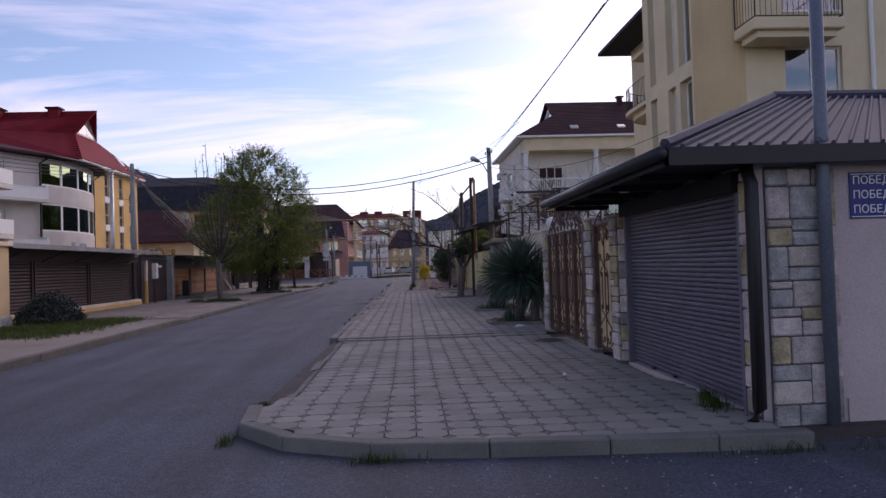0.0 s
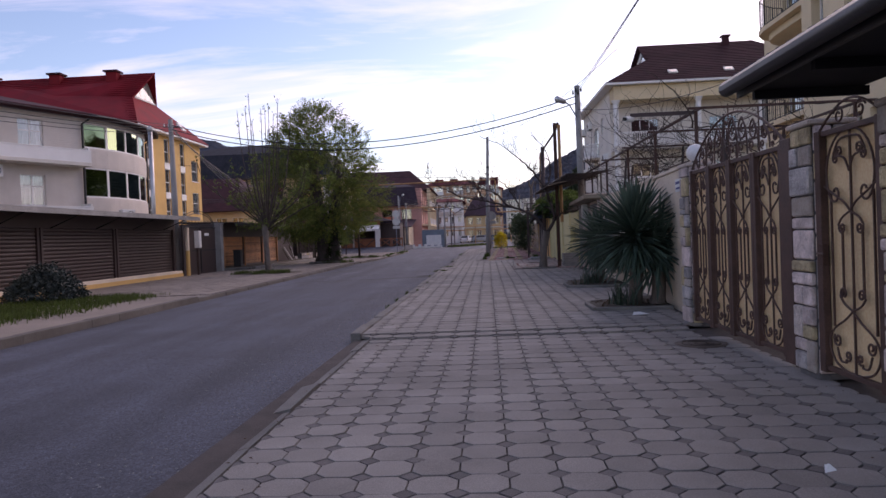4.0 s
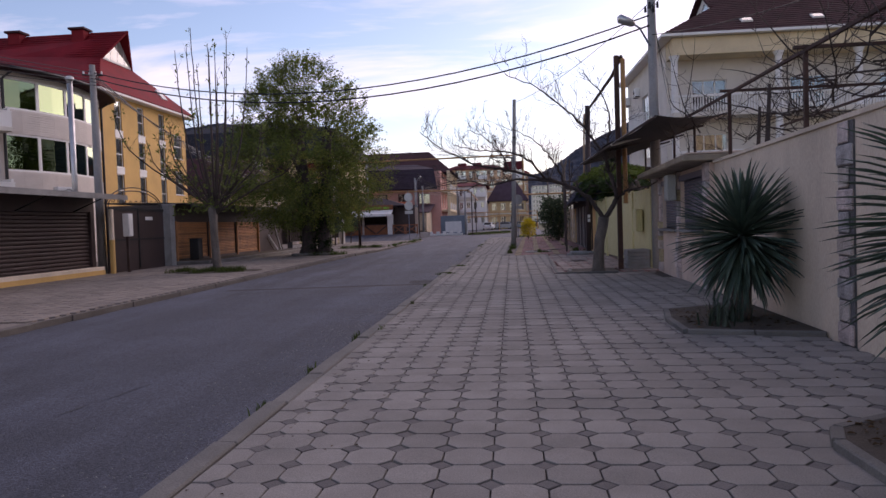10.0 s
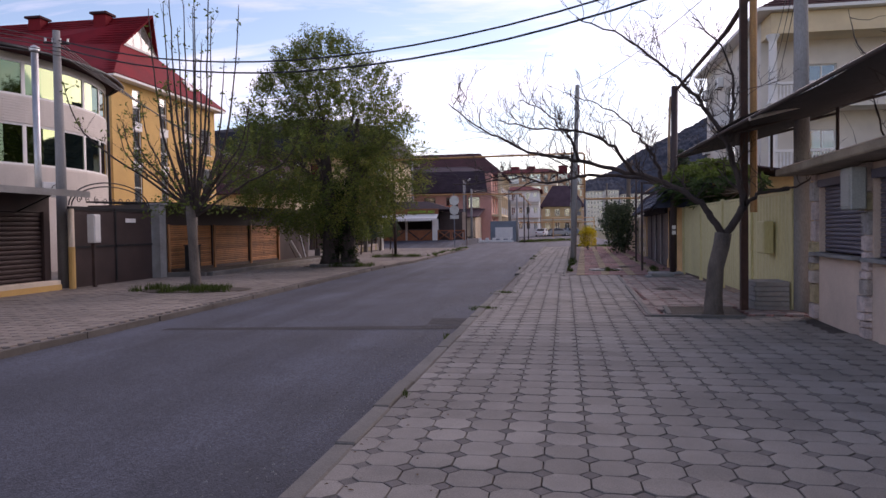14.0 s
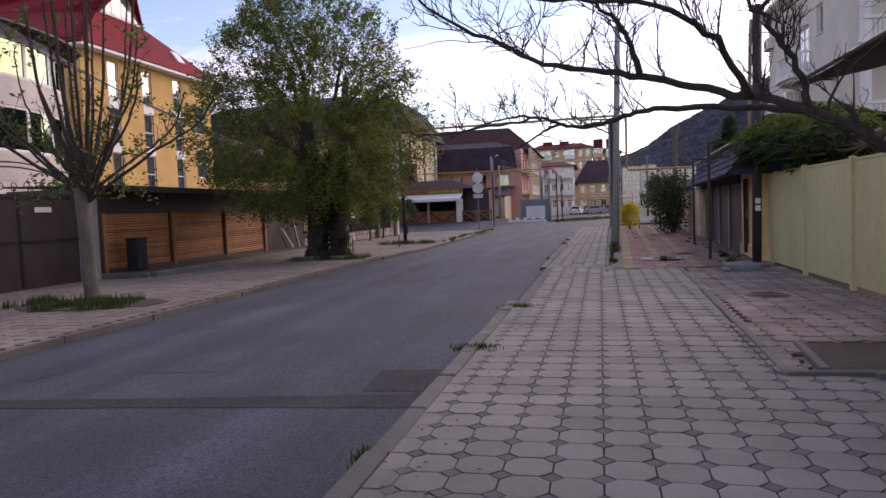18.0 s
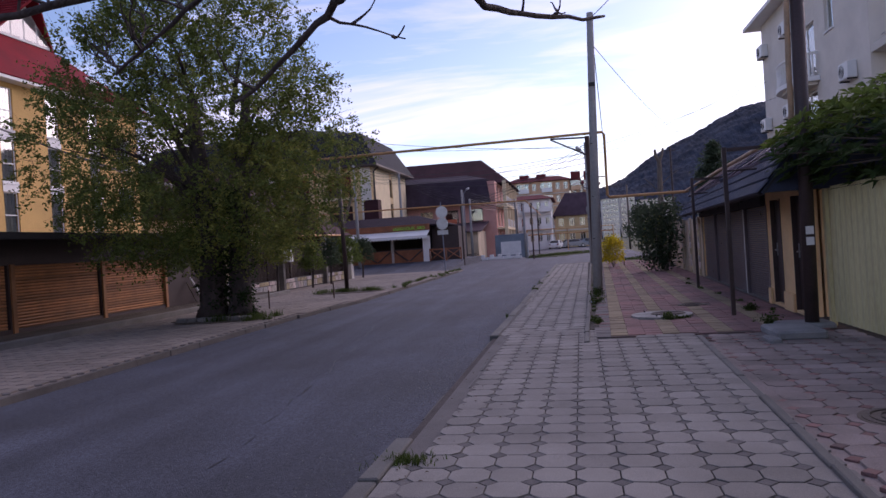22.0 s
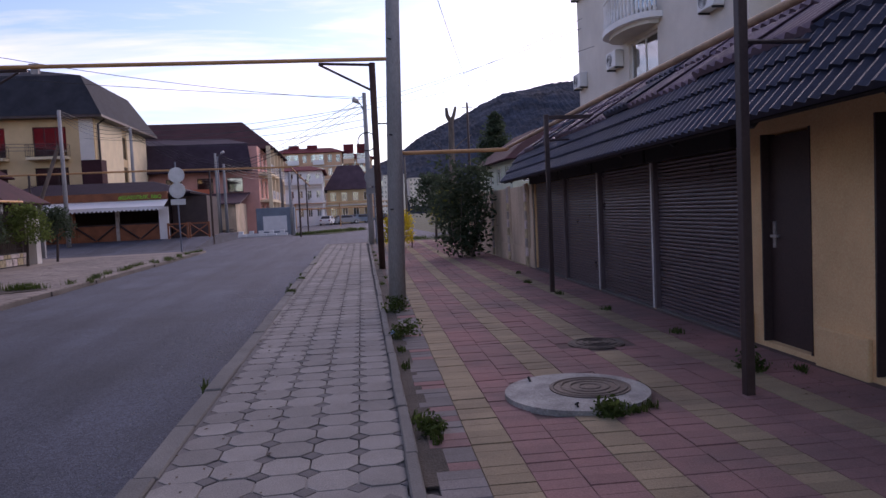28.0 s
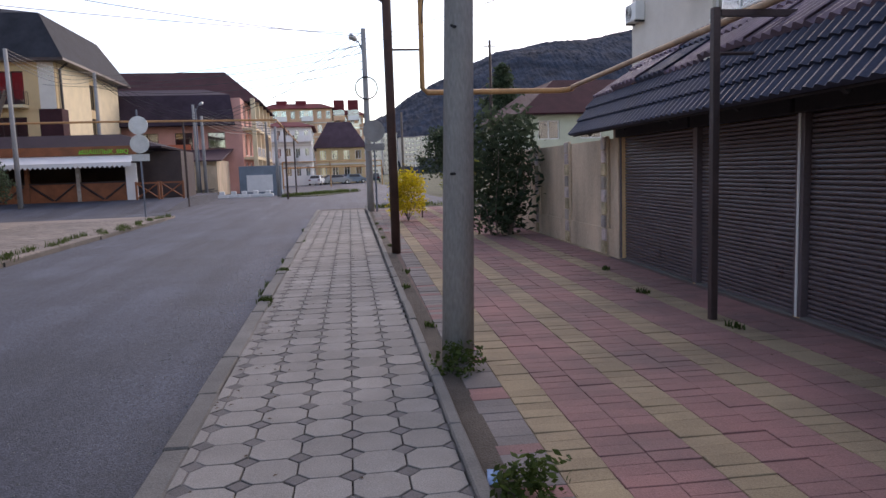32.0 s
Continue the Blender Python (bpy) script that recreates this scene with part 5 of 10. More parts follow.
part("plinth", RF.block(Mesh(), ru(45.4), ru(45.2), -0.02, 0.3, 0, 0.05, 0.01), M_ORANGE_WALL, row)
for a, b in bays:
    slats("shutter_slat", row, RF, ru(a) + 0.03, ru(b) - 0.03, 0.0, 1.95, 0.047, 0.016, M_SHUTTER, -0.06)
    part("threshold", RF.block(Mesh(), ru(a), ru(b), -0.03, 0.008, -0.12, 0.015), M_INSERT, row)
    # housing takes the dark board colour to paint in the canopy's deep shadow
    part("shutter_housing", RF.block(Mesh(), ru(a) - 0.03, ru(b) + 0.03, 1.95, 2.2, -0.05, 0.1, 0.01), M_SOFFIT, row)
for yb, wd in ((54.6, 0.05), (52.05, 0.055), (49.94, 0.065), (47.68, 0.07), (45.42, 0.05)):
    part("shutter_post", RF.block(Mesh(), ru(yb) - wd, ru(yb) + wd, 0.0, 1.98, -0.1, 0.012, 0.004), M_SHUTTER, row)
    if yb in (47.68, 49.94):
        part("guide_rail", RF.block(Mesh(), ru(yb) - 0.014, ru(yb) + 0.014, 0.0, 1.98, 0.012, 0.026, 0.003), M_WHITE_METAL, row, "white guide rail")
part("stone_pier_core", RF.block(Mesh(), 0.0, ru(54.62), -0.03, 2.1, 0.0, 0.03), M_TAN_WALL, row)
for a, b in doors:
    d = part("door", RF.block(Mesh(), ru(a) + 0.02, ru(b) - 0.02, 0.04, 2.01, -0.12, -0.07, 0.004), M_SHUTTER_DK, row, "dark brown steel door")
    part("door_handle", RF.block(RF.block(Mesh(), ru(a) + 0.08, ru(a) + 0.12, 0.95, 1.2, -0.068, -0.055), ru(a) + 0.09, ru(a) + 0.2, 1.05, 1.075, -0.055, -0.02), M_GALV, d)
    part("door_frame", RF.block(RF.block(Mesh(), ru(a) - 0.0, ru(a) + 0.02, 0.04, 2.03, -0.13, 0.01), ru(b) - 0.02, ru(b), 0.04, 2.03, -0.13, 0.01), M_SHUTTER_DK, row)


def pantiles(mesh, face, u0, u1, out_lo, z_lo, out_hi, z_hi, wave=0.19, course=0.35, amp=0.028, per=4):
    """Metal tile sheet: waves along the eaves, a step at each course."""
    n = int((u1 - u0) / wave * per)
    length = math.hypot(out_hi - out_lo, z_hi - z_lo)
    k = max(2, int(length / course))
    nx, nz = (z_hi - z_lo) / length, (out_lo - out_hi) / length
    for c in range(k):
        vs, fs = [], []
        for s, lift in ((c / k, 0.0 if c == 0 else 0.0), ((c + 1) / k, -0.034)):
            for i in range(n + 1):
                u = lerp(u0, u1, i / n)
                h = amp * (0.5 + 0.5 * math.sin(2 * math.pi * i / per)) + 0.034 + lift
                vs.append(face.p(u, lerp(z_lo, z_hi, s) + nz * h, lerp(out_lo, out_hi, s) + nx * h))
        for i in range(n + 1):
            u = lerp(u0, u1, i / n)
            vs.append(face.p(u, lerp(z_lo, z_hi, c / k), lerp(out_lo, out_hi, c / k)))
        q = n + 1
        fs += [(i, i + 1, q + i + 1, q + i) for i in range(n)] + [(2 * q + i, 2 * q + i + 1, i + 1, i) for i in range(n)]
        mesh.add(vs, fs)
    return mesh


CF = Face(4.05, 55.4, 3.15, 41.65)
CL = CF.w
part("canopy", pantiles(Mesh(), CF, 0.0, CL, 0.0, 2.03, -0.46, 2.66, wave=0.15, course=0.26, amp=0.034, per=6), M_SLATE_TILE, row, "blue-grey metal pantile canopy")
for k in range(14):
    a, b = CL * k / 14, CL * (k + 1) / 14
    dz = 0.012 * ((k * 5) % 3 - 1)
    part("roof_sheet", pantiles(Mesh(), CF, a, b + 0.05, -0.42 + dz, 2.65 + dz * 2, -1.7, 3.5 + dz, wave=0.165, course=1.6, amp=0.045, per=6), M_PURPLE_TILE if k % 5 != 2 else M_SLATE_TILE, row, "faded plum corrugated roof sheet")
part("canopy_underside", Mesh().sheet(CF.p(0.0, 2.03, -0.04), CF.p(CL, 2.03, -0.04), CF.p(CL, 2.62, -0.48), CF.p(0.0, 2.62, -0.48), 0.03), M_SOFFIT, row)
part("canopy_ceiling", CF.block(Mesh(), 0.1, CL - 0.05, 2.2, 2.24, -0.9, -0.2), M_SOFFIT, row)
part("roof_fill", RF.block(Mesh(), 0, Lr, 2.501, 2.62, -4.0, -0.3), M_SOFFIT, row)
part("roof_rear", Mesh().sheet(CF.p(0.0, 3.48, -1.7), CF.p(CL, 3.48, -1.7), CF.p(CL, 3.0, -4.6), CF.p(0.0, 3.0, -4.6), 0.04), M_PLUM_ROOF, row)
part("canopy_end", Mesh().sheet(CF.p(CL, 2.05, -0.02), CF.p(CL - 0.02, 2.05, -1.9), CF.p(CL - 0.3, 3.45, -1.7), CF.p(CL - 0.02, 2.68, -0.46), 0.03), M_SLATE_TILE, row)
for k in range(9):
    u = CL * (k + 0.5) / 9
    part("rafter_tail", Mesh().sheet(CF.p(u, 2.02, -0.06), CF.p(u + 0.05, 2.02, -0.06), CF.p(u + 0.05, 2.42, -0.4), CF.p(u, 2.42, -0.4), 0.06), M_SOFFIT, row)
lamp = part("canopy_lamp", Mesh().tube([RF.p(ru(48.6), 2.3, 0.26), RF.p(ru(48.6), 2.2, 0.26), RF.p(ru(48.6), 2.15, 0.26)], [0.05, 0.09, 0.04], 10), M_GALV, row)

# stained wall beyond the shops
TW = Face(4.98, 66.0, 4.62, 54.86)
tanwall = solid("wall_courtyard", TW.wall(Mesh(), -0.1, 1.95, 0.22), M_TAN_WALL, "stained tan rendered courtyard wall with piers", "wall")
for yy in (55.2, 57.3, 59.6, 62.0, 64.5):
    u = (66.0 - yy) / 11.14 * TW.w
    pr = part("pier", TW.block(Mesh(), u - 0.12, u + 0.12, -0.1, 2.0, 0.0, 0.05, 0.01), M_TAN_WALL, tanwall)
    for k in range(9):
        part("stone", TW.block(Mesh(), u - 0.11 + 0.02 * (k % 2), u + 0.1 - 0.015 * (k % 3), 0.02 + k * 0.22, 0.225 + k * 0.22, 0.05, 0.085, 0.012), (M_STONE_YEL, M_STONE_PINK, M_STONE)[k % 3], pr)
part("base", TW.block(Mesh(), 0, TW.w, -0.1, 0.45, 0.0, 0.03), M_TAN_WALL, tanwall)

# ---- left footway ----
lp = Mesh()
lp.prism([(-7.05, 7.0), (-7.05, 47.5), (-6.63, 52.5), (-6.63, 75), (-60, 75), (-60, 7.0)][::-1], -0.19, -0.03)
left_pavement = solid("pavement_far_side", lp, M_LEFT_PAVER, "dusty paved footway on the far side of the street", "pavement")
lk = Mesh().box(-0.18, 0.0, 0.001, 0.999, -0.19, 0.03, 0.008).data("kerb_stone", M_KERB_OLD)
for i in range(17):
    piece("kerb_stone", lk, kerb, pose(far_kerb(7.0 + i) + random.uniform(-0.006, 0.006), 7.0 + i, random.uniform(-0.004, 0.004) - (0.05 if i == 16 else 0), 0, 0, random.uniform(-0.15, 0.15)))
lk2 = Mesh().box(-0.1, -0.01, 0.002, 0.998, -0.19, -0.02, 0.006).data("kerb_stone", M_KERB_OLD)
for i in range(49):
    piece("kerb_stone", lk2, kerb, pose(far_kerb(24.0 + i) + random.uniform(-0.02, 0.02), 24.0 + i, random.uniform(-0.006, 0.006), 0, 0, -4.8 * (47.4 < 24.0 + i < 52.4) + random.uniform(-0.3, 0.3)))


# ---- dark stalls ----
def stall_row(name, label, x, y0, y1, bays, z0, z1, smat, pitch, top, awn_out, awn_mat, fascia, depth=3.0, plinth=None):
    t = thing(name, (x - 1, (y0 + y1) / 2, 0), label, "market stall")
    F = Face(x, y0, x, y1)
    part("wall", F.wall(Mesh(), -0.05, top - 0.1, 0.15, [(a - y0, b - y0, z0, z1) for a, b in bays]), fascia, t)
    part("rear_wall", Mesh().box(x - depth, x - depth + 0.15, y0, y1, -0.05, top - 0.1).box(x - depth + 0.15, x - 0.15, y0, y0 + 0.15, -0.05, top - 0.1).box(x - depth + 0.15, x - 0.15, y1 - 0.15, y1, -0.05, top - 0.1), fascia, t)
    for a, b in bays:
        slats("slat", t, F, a - y0 + 0.04, b - y0 - 0.04, z0, z1, pitch, 0.03, smat, -0.07)
        part("bay_post", F.block(Mesh(), a - y0 - 0.09, a - y0 + 0.04, 0, z1 + 0.02, -0.05, 0.05, 0.006), smat, t)
    part("bay_post", F.block(Mesh(), bays[-1][1] - y0 - 0.04, bays[-1][1] - y0 + 0.09, 0, z1 + 0.02, -0.05, 0.05, 0.006), smat, t)
    roof = Mesh().sheet(F.p(-0.1, top - 0.12, awn_out), F.p(y1 - y0 + 0.1, top - 0.12, awn_out), F.p(y1 - y0 + 0.1, top, -depth), F.p(-0.1, top, -depth), -0.05)
    part("roof", roof, awn_mat, t)
    part("roof_edge", F.block(Mesh(), -0.1, y1 - y0 + 0.1, top - 0.24, top - 0.1, awn_out - 0.03, awn_out + 0.02), awn_mat, t)
    if plinth:
        part("plinth", F.block(Mesh(), 0, y1 - y0, -0.05, plinth, 0.0, 0.3, 0.02), M_CREAM_WALL, t)
        part("plinth_band", F.block(Mesh(), 0, y1 - y0, -0.02, plinth * 0.55, 0.3, 0.315), M_YELLOW, t)
    return t, F


stall_a, FA = stall_row("closed_stalls", "row of closed dark brown slatted stalls under a pale awning", -13.4, 23.1, 36.35,
                        [(23.4, 26.4), (26.6, 31.0), (31.2, 36.1)], 0.26, 2.1, M_SHUTTER_DK, 0.125, 2.72, 1.15, M_CONCRETE, M_SHUTTER_DK, plinth=0.26)
for i in range(5):
    yy = 24.4 + i * 2.7
    part("awning_strut", Mesh().tube([(-13.4, yy, 2.1), (-12.3, yy, 2.55)], 0.02, 6), M_BLACK, stall_a)
stall_b, FB = stall_row("shuttered_stalls", "row of closed orange-brown slatted stalls with a dark flat roof", -13.3, 41.95, 56.2,
                        [(42.1, 45.3), (45.45, 48.7), (48.85, 52.0)], 0.2, 1.78, M_SHUTTER_O, 0.08, 2.62, 0.8, M_SOFFIT, M_SHUTTER_DK)
for k in range(6):
    a = random.uniform(-0.3, 0.3)
    plank = thing("leaning_plank", (-13.1, 53.2 + k * 0.22, 0.14), "broken wooden plank leaning on a stall", "plank", "leaning planks")
    part("board", Mesh().tube([(-12.75 + random.uniform(-0.1, 0.1), 53.1 + k * 0.3, 0.15), (-13.2, 53.4 + k * 0.3 + a, 1.0 + random.uniform(-0.3, 0.5))], 0.035, 4), M_WHITE if k in (1, 4) else M_WOODPOLE, plank)
step = solid("stall_step", Mesh().box(-13.28, -11.75, 41.9, 58.5, -0.1, 0.1, 0.02), M_SOIL, "raised earthen strip in front of the stalls", "step")
part("step_kerb", Mesh().box(-11.74, -11.55, 41.9, 58.5, -0.1, 0.13, 0.02), M_KERB, step)
part("step_end", Mesh().box(-13.28, -11.75, 41.7, 41.89, -0.1, 0.12, 0.02), M_KERB, step)

bin_ = thing("litter_bin", (-12.7, 42.75, 0.1), "black metal litter bin beside the stalls", "bin")
part("body", Mesh().box(-12.95, -12.55, 42.5, 42.95, 0.14, 1.02, 0.03), M_BLACK, bin_)
part("rim", Mesh().box(-12.97, -12.53, 42.48, 42.97, 1.02, 1.06, 0.01), M_BLACK, bin_)

# gate between the stalls
gate_l = thing("sheet_gate", (-13.4, 39.2, 0), "dark brown sheet metal gate with an iron arch", "gate")
for a, b in ((37.1, 39.15), (39.2, 41.2)):
    lf = part("leaf", Mesh().box(-13.45, -13.4, a, b, -0.03, 2.3, 0.006), M_BROWN_METAL, gate_l)
    part("frame", Mesh().box(-13.4, -13.37, a, b, 2.2, 2.3).box(-13.4, -13.37, a, b, 1.1, 1.16).box(-13.4, -13.37, a, a + 0.06, 0.05, 2.19), M_BLACK, lf)
for rr in (0.0, 0.12):
    part("arch", Mesh().tube([(-13.42, 39.15 + (2.0 - rr) * math.cos(a), 2.32 + (0.75 - rr) * math.sin(a)) for a in [math.pi * i / 20 for i in range(21)]], 0.02, 6), M_BLACK, gate_l)
for k in range(9):
    part("arch_scroll", Mesh().tube([(-13.42, p, q) for p, q in spiral(37.6 + k * 0.39, 2.5, 0.12, 1.3, k, 1)], 0.012, 5), M_BLACK, gate_l)
part("notice", Mesh().box(-13.37, -13.36, 39.7, 40.25, 1.85, 1.98), M_WHITE_METAL, gate_l)
gp = thing("gate_pillar", (-13.35, 41.5, 0), "square grey concrete gate pillar", "pillar")
part("shaft", Mesh().box(-13.55, -13.15, 41.3, 41.7, -0.05, 2.45, 0.015), M_CONCRETE, gp)
part("cap", Mesh().box(-13.6, -13.1, 41.25, 41.75, 2.45, 2.52, 0.012), M_CONCRETE, gp)

pl = thing("utility_pole", (-13.75, 37.3, 0), "weathered concrete utility pole behind the stalls", "utility pole", "utility poles")
part("shaft", Mesh().tube([(-13.75, 37.3, -0.05), (-13.77, 37.33, 3.5), (-13.8, 37.35, 7.3)], [0.16, 0.14, 0.1], 10), M_POLE, pl, smooth=True)
yp = thing("yellow_post", (-12.95, 36.6, 0), "short yellow painted post beside the meter cabinet", "post")
part("shaft", Mesh().tube([(-12.95, 36.6, -0.05), (-12.95, 36.6, 2.2)], 0.085, 10), M_CREAM_WALL, yp, smooth=True)
part("painted_foot", Mesh().tube([(-12.95, 36.6, 0.0), (-12.95, 36.6, 1.15)], 0.09, 10), M_YELLOW, yp, "yellow painted foot")
part("insulator_bracket", Mesh().tube([(-14.1, 37.2, 6.95), (-13.5, 37.5, 6.95)], 0.03, 6), M_BLACK, pl)
for k in range(4):
    part("insulator", Mesh().tube([(-14.05 + k * 0.17, 37.22 + k * 0.085, 6.96), (-14.05 + k * 0.17, 37.22 + k * 0.085, 7.09)], [0.035, 0.025], 8), M_WHITE_METAL, pl)
mb = thing("meter_cabinet", (-12.6, 37.2, 1.1), "white electricity meter cabinet on a short post", "meter box")
part("case", Mesh().box(-12.82, -12.6, 37.08, 37.38, 1.25, 2.05, 0.015), M_WHITE_METAL, mb)
part("door", Mesh().box(-12.6, -12.585, 37.11, 37.35, 1.29, 2.01, 0.004), M_WHITE_METAL, mb)
part("post", Mesh().box(-12.78, -12.68, 37.18, 37.28, 0, 1.25, 0.01), M_BROWN_METAL, mb)
fl = thing("flue_pipe", (-15.2, 38.2, -0.1), "tall galvanised flue pipe with a cap", "flue")
part("pipe", Mesh().tube([(-15.2, 38.2, -0.1), (-15.2, 38.2, 7.0)], 0.1, 14), M_GALV, fl, smooth=True)
part("cap", Mesh().tube([(-15.2, 38.2, 7.02), (-15.2, 38.2, 7.12), (-15.2, 38.2, 7.2)], [0.145, 0.145, 0.02], 14), M_GALV, fl)

# ---- white house with curved bay ----
wb = thing("bay_house", (-25, 45, 0), "three storey white sided house with a curved glazed bay", "house")
P0, P1, P2 = (-24.9, 34.6), (-21.08, 42.5), (-21.5, 50.7)
FW = Face(*P0, *P1)
flat_holes = [(5.35, 6.65, 3.75, 5.35), (5.35, 6.65, 6.6, 8.2), (1.2, 2.2, 6.0, 8.1), (1.2, 2.2, 3.4, 5.4)]
part("wall", FW.wall(Mesh(), -0.1, 8.62, 0.25, flat_holes), M_SIDING, wb)
for h in flat_holes[:2]:
    window(wb, FW, *h, cols=2, bars=(h[2] + 1.0,), curtain=True)
for h in flat_holes[2:]:
    window(wb, FW, *h, cols=1, sill=False, name="balcony_door", label="white balcony door", curtain=True)
for k in range(49):
    z0 = 3.3 + k * 0.107
    cuts = sorted((h[0] - 0.02, h[1] + 0.02) for h in flat_holes if h[2] - 0.1 < z0 + 0.1 and h[3] > z0)
    u = 0.0
    for c0, c1 in cuts + [(FW.w, FW.w)]:
        if c0 - u > 0.05:
            part("siding_board", FW.block(Mesh(), u, c0, z0, z0 + 0.09, 0.0, 0.02), M_SIDING, wb)
        u = c1
part("side_wall", Mesh().box(-36, -25.0, 34.35, 34.6, -0.1, 8.6).box(-36, -35.7, 34.601, 52, -0.1, 8.6).box(-35.7, -22.6, 51.8, 52.05, -0.1, 8.6), M_SIDING, wb)
# added dark box that stands for the unlit rooms
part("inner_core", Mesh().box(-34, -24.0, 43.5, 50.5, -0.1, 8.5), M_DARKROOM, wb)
for z, ph in ((3.15, 0.5), (6.05, 0.62)):
    b = part("balcony", FW.block(Mesh(), 0.0, FW.w - 0.12, z - 0.2, z, 0.0, 1.0, 0.02), M_WHITE_WALL, wb, "white balcony with a solid parapet")
    part("parapet", FW.block(Mesh(), 0.0, FW.w - 0.13, z, z + ph, 0.9, 0.98), M_WHITE, b)
    part("parapet_end", FW.block(Mesh(), FW.w - 0.23, FW.w - 0.13, z + 0.002, z + ph + 0.2, 0.0, 0.89), M_WHITE, b)
    part("parapet_cap", FW.block(Mesh(), 0.0, FW.w - 0.12, z + ph, z + ph + 0.05, 0.88, 1.0), M_WHITE, b)
# curved bay: ten facets on one arc, a window to each pair
N_BAY, SAG = 10, 1.02
chord = Vector((P2[0] - P1[0], P2[1] - P1[1]))
half = chord.length / 2
RB = (half * half + SAG * SAG) / (2 * SAG)
mid_c = Vector((P1[0], P1[1])) + chord / 2
out_c = Vector((chord.y, -chord.x)).normalized()
centre = mid_c + out_c * (SAG - RB)
span = math.asin(half / RB)
along = chord.normalized()


def bay_at(t, r):
    """A point on the bay's arc, t from 0 to 1, at a radius r further out."""
    a = lerp(-span, span, t)
    q = centre + out_c * (RB + r) * math.cos(a) + along * (RB + r) * math.sin(a)
    return (q.x, q.y)


for i in range(N_BAY):
    f = Face(*bay_at(i / N_BAY, 0.0), *bay_at((i + 1) / N_BAY, 0.0))
    part("bay_wall", f.wall(Mesh(), -0.1, 4.26, 0.2), M_SIDING, wb)
    for z0, z1 in ((5.92, 6.98), (8.38, 8.62)):
        part("bay_wall", f.wall(Mesh(), z0, z1, 0.2), M_SIDING, wb)
    for z0, n_b in ((5.93, 10), (3.2, 10)):
        for k in range(n_b):
            part("siding_board", f.block(Mesh(), 0.0, f.w, z0 + k * 0.105, z0 + k * 0.105 + 0.088, 0.0, 0.022), M_SIDING, wb)
    for z0, z1 in ((4.26, 5.92), (6.98, 8.38)):
        left, right = (0.08, 0.0) if i % 2 == 0 else (0.0, 0.08)
        fr = Mesh()
        for a_, b_, c_, d_ in ((0.0, f.w, z0, z0 + 0.09), (0.0, f.w, z1 - 0.09, z1)):
            f.block(fr, a_, b_, c_, d_, -0.1, -0.02)
        if left:
            f.block(fr, 0.0, left, z0 + 0.09, z1 - 0.09, -0.1, -0.02)
        else:
            f.block(fr, f.w - right, f.w, z0 + 0.09, z1 - 0.09, -0.1, -0.02)
        wnd = part("bay_window", fr, M_WHITE, wb, "green tinted bay window")
        part("pane", f.block(Mesh(), left, f.w - right, z0 + 0.085, z1 - 0.085, -0.07, -0.055), M_GLASS_GREEN, wnd)
for (x, y), zt_ in ((P1, 8.5), (P2, 8.5)):
    part("drainpipe", Mesh().tube([(x + 0.12, y - 0.06, 2.4), (x + 0.12, y - 0.06, zt_ - 0.25), (x + 0.55, y - 0.06, zt_ + 0.02)], 0.065, 8), M_BLACK, wb)
part("gutter", Mesh().tube([(*bay_at(i / 20, 0.78), 8.66) for i in range(21)], 0.065, 8), M_BLACK, wb, smooth=True)
roof = Mesh()
eave = [FW.p(-0.6, 0, 0.8)[:2], FW.p(FW.w - 0.4, 0, 0.75)[:2]] + [bay_at(i / 12, 0.75) for i in range(13)] + [(-22.9, 52.8), (-36.6, 52.8), (-36.6, 33.8)]
top = (-29.0, 43.5)
zr = 10.3
n = len(eave)
vs = [(x, y, 8.63) for x, y in eave] + [(x, y, 8.76) for x, y in eave] + [(lerp(x, top[0], 0.72), lerp(y, top[1], 0.72), zr) for x, y in eave]
roof.add(vs, [(i, (i + 1) % n, n + (i + 1) % n, n + i) for i in range(n)] + [(n + i, n + (i + 1) % n, 2 * n + (i + 1) % n, 2 * n + i) for i in range(n)] + [tuple(range(2 * n, 3 * n)), tuple(range(n))[::-1]])
part("roof", roof, M_BROWN_ROOF, wb, "low dark brown tiled roof")
for (px, py), zz in ((FW.p(3.3, 0, 0.05)[:2], 7.75), (FW.p(3.9, 0, 0.05)[:2], 5.1), ((-19.9, 44.6), 3.0)):
    t = thing("air_conditioner", (px, py, zz), "white outdoor air conditioning unit on the sided house", "air conditioner", "wall air conditioners")
    turn = pose(px, py, zz, 0, 0, -26)
    case = Mesh().box(0.0, 0.36, -0.42, 0.42, 0.0, 0.6, 0.02, turn)
    part("case", case, M_WHITE_METAL, t)
    part("fan", Mesh().tube([turn @ Vector((0.37, 0.1 + 0.2 * math.cos(a), 0.3 + 0.2 * math.sin(a))) for a in [i * math.pi / 8 for i in range(17)]], 0.014, 4), M_BLACK, t)

# ---- peach house before the stalls ----
ph = thing("peach_house", (-17, 18, 0), "cream and orange house with white balconies beside the stalls", "house")
PF = Face(-12.35, 11.0, -12.35, 22.95)
part("wall", PF.wall(Mesh(), -0.1, 2.72, 0.3, [(2.0, 4.4, 0.3, 2.2), (6.5, 9.0, 0.3, 2.2)]), M_TAN, ph)
for u0, u1 in ((2.0, 4.4), (6.5, 9.0)):
    window(ph, PF, u0, u1, 0.3, 2.2, cols=3, recess=0.15, frame_mat=M_BROWN_METAL, label="brown framed shop window")
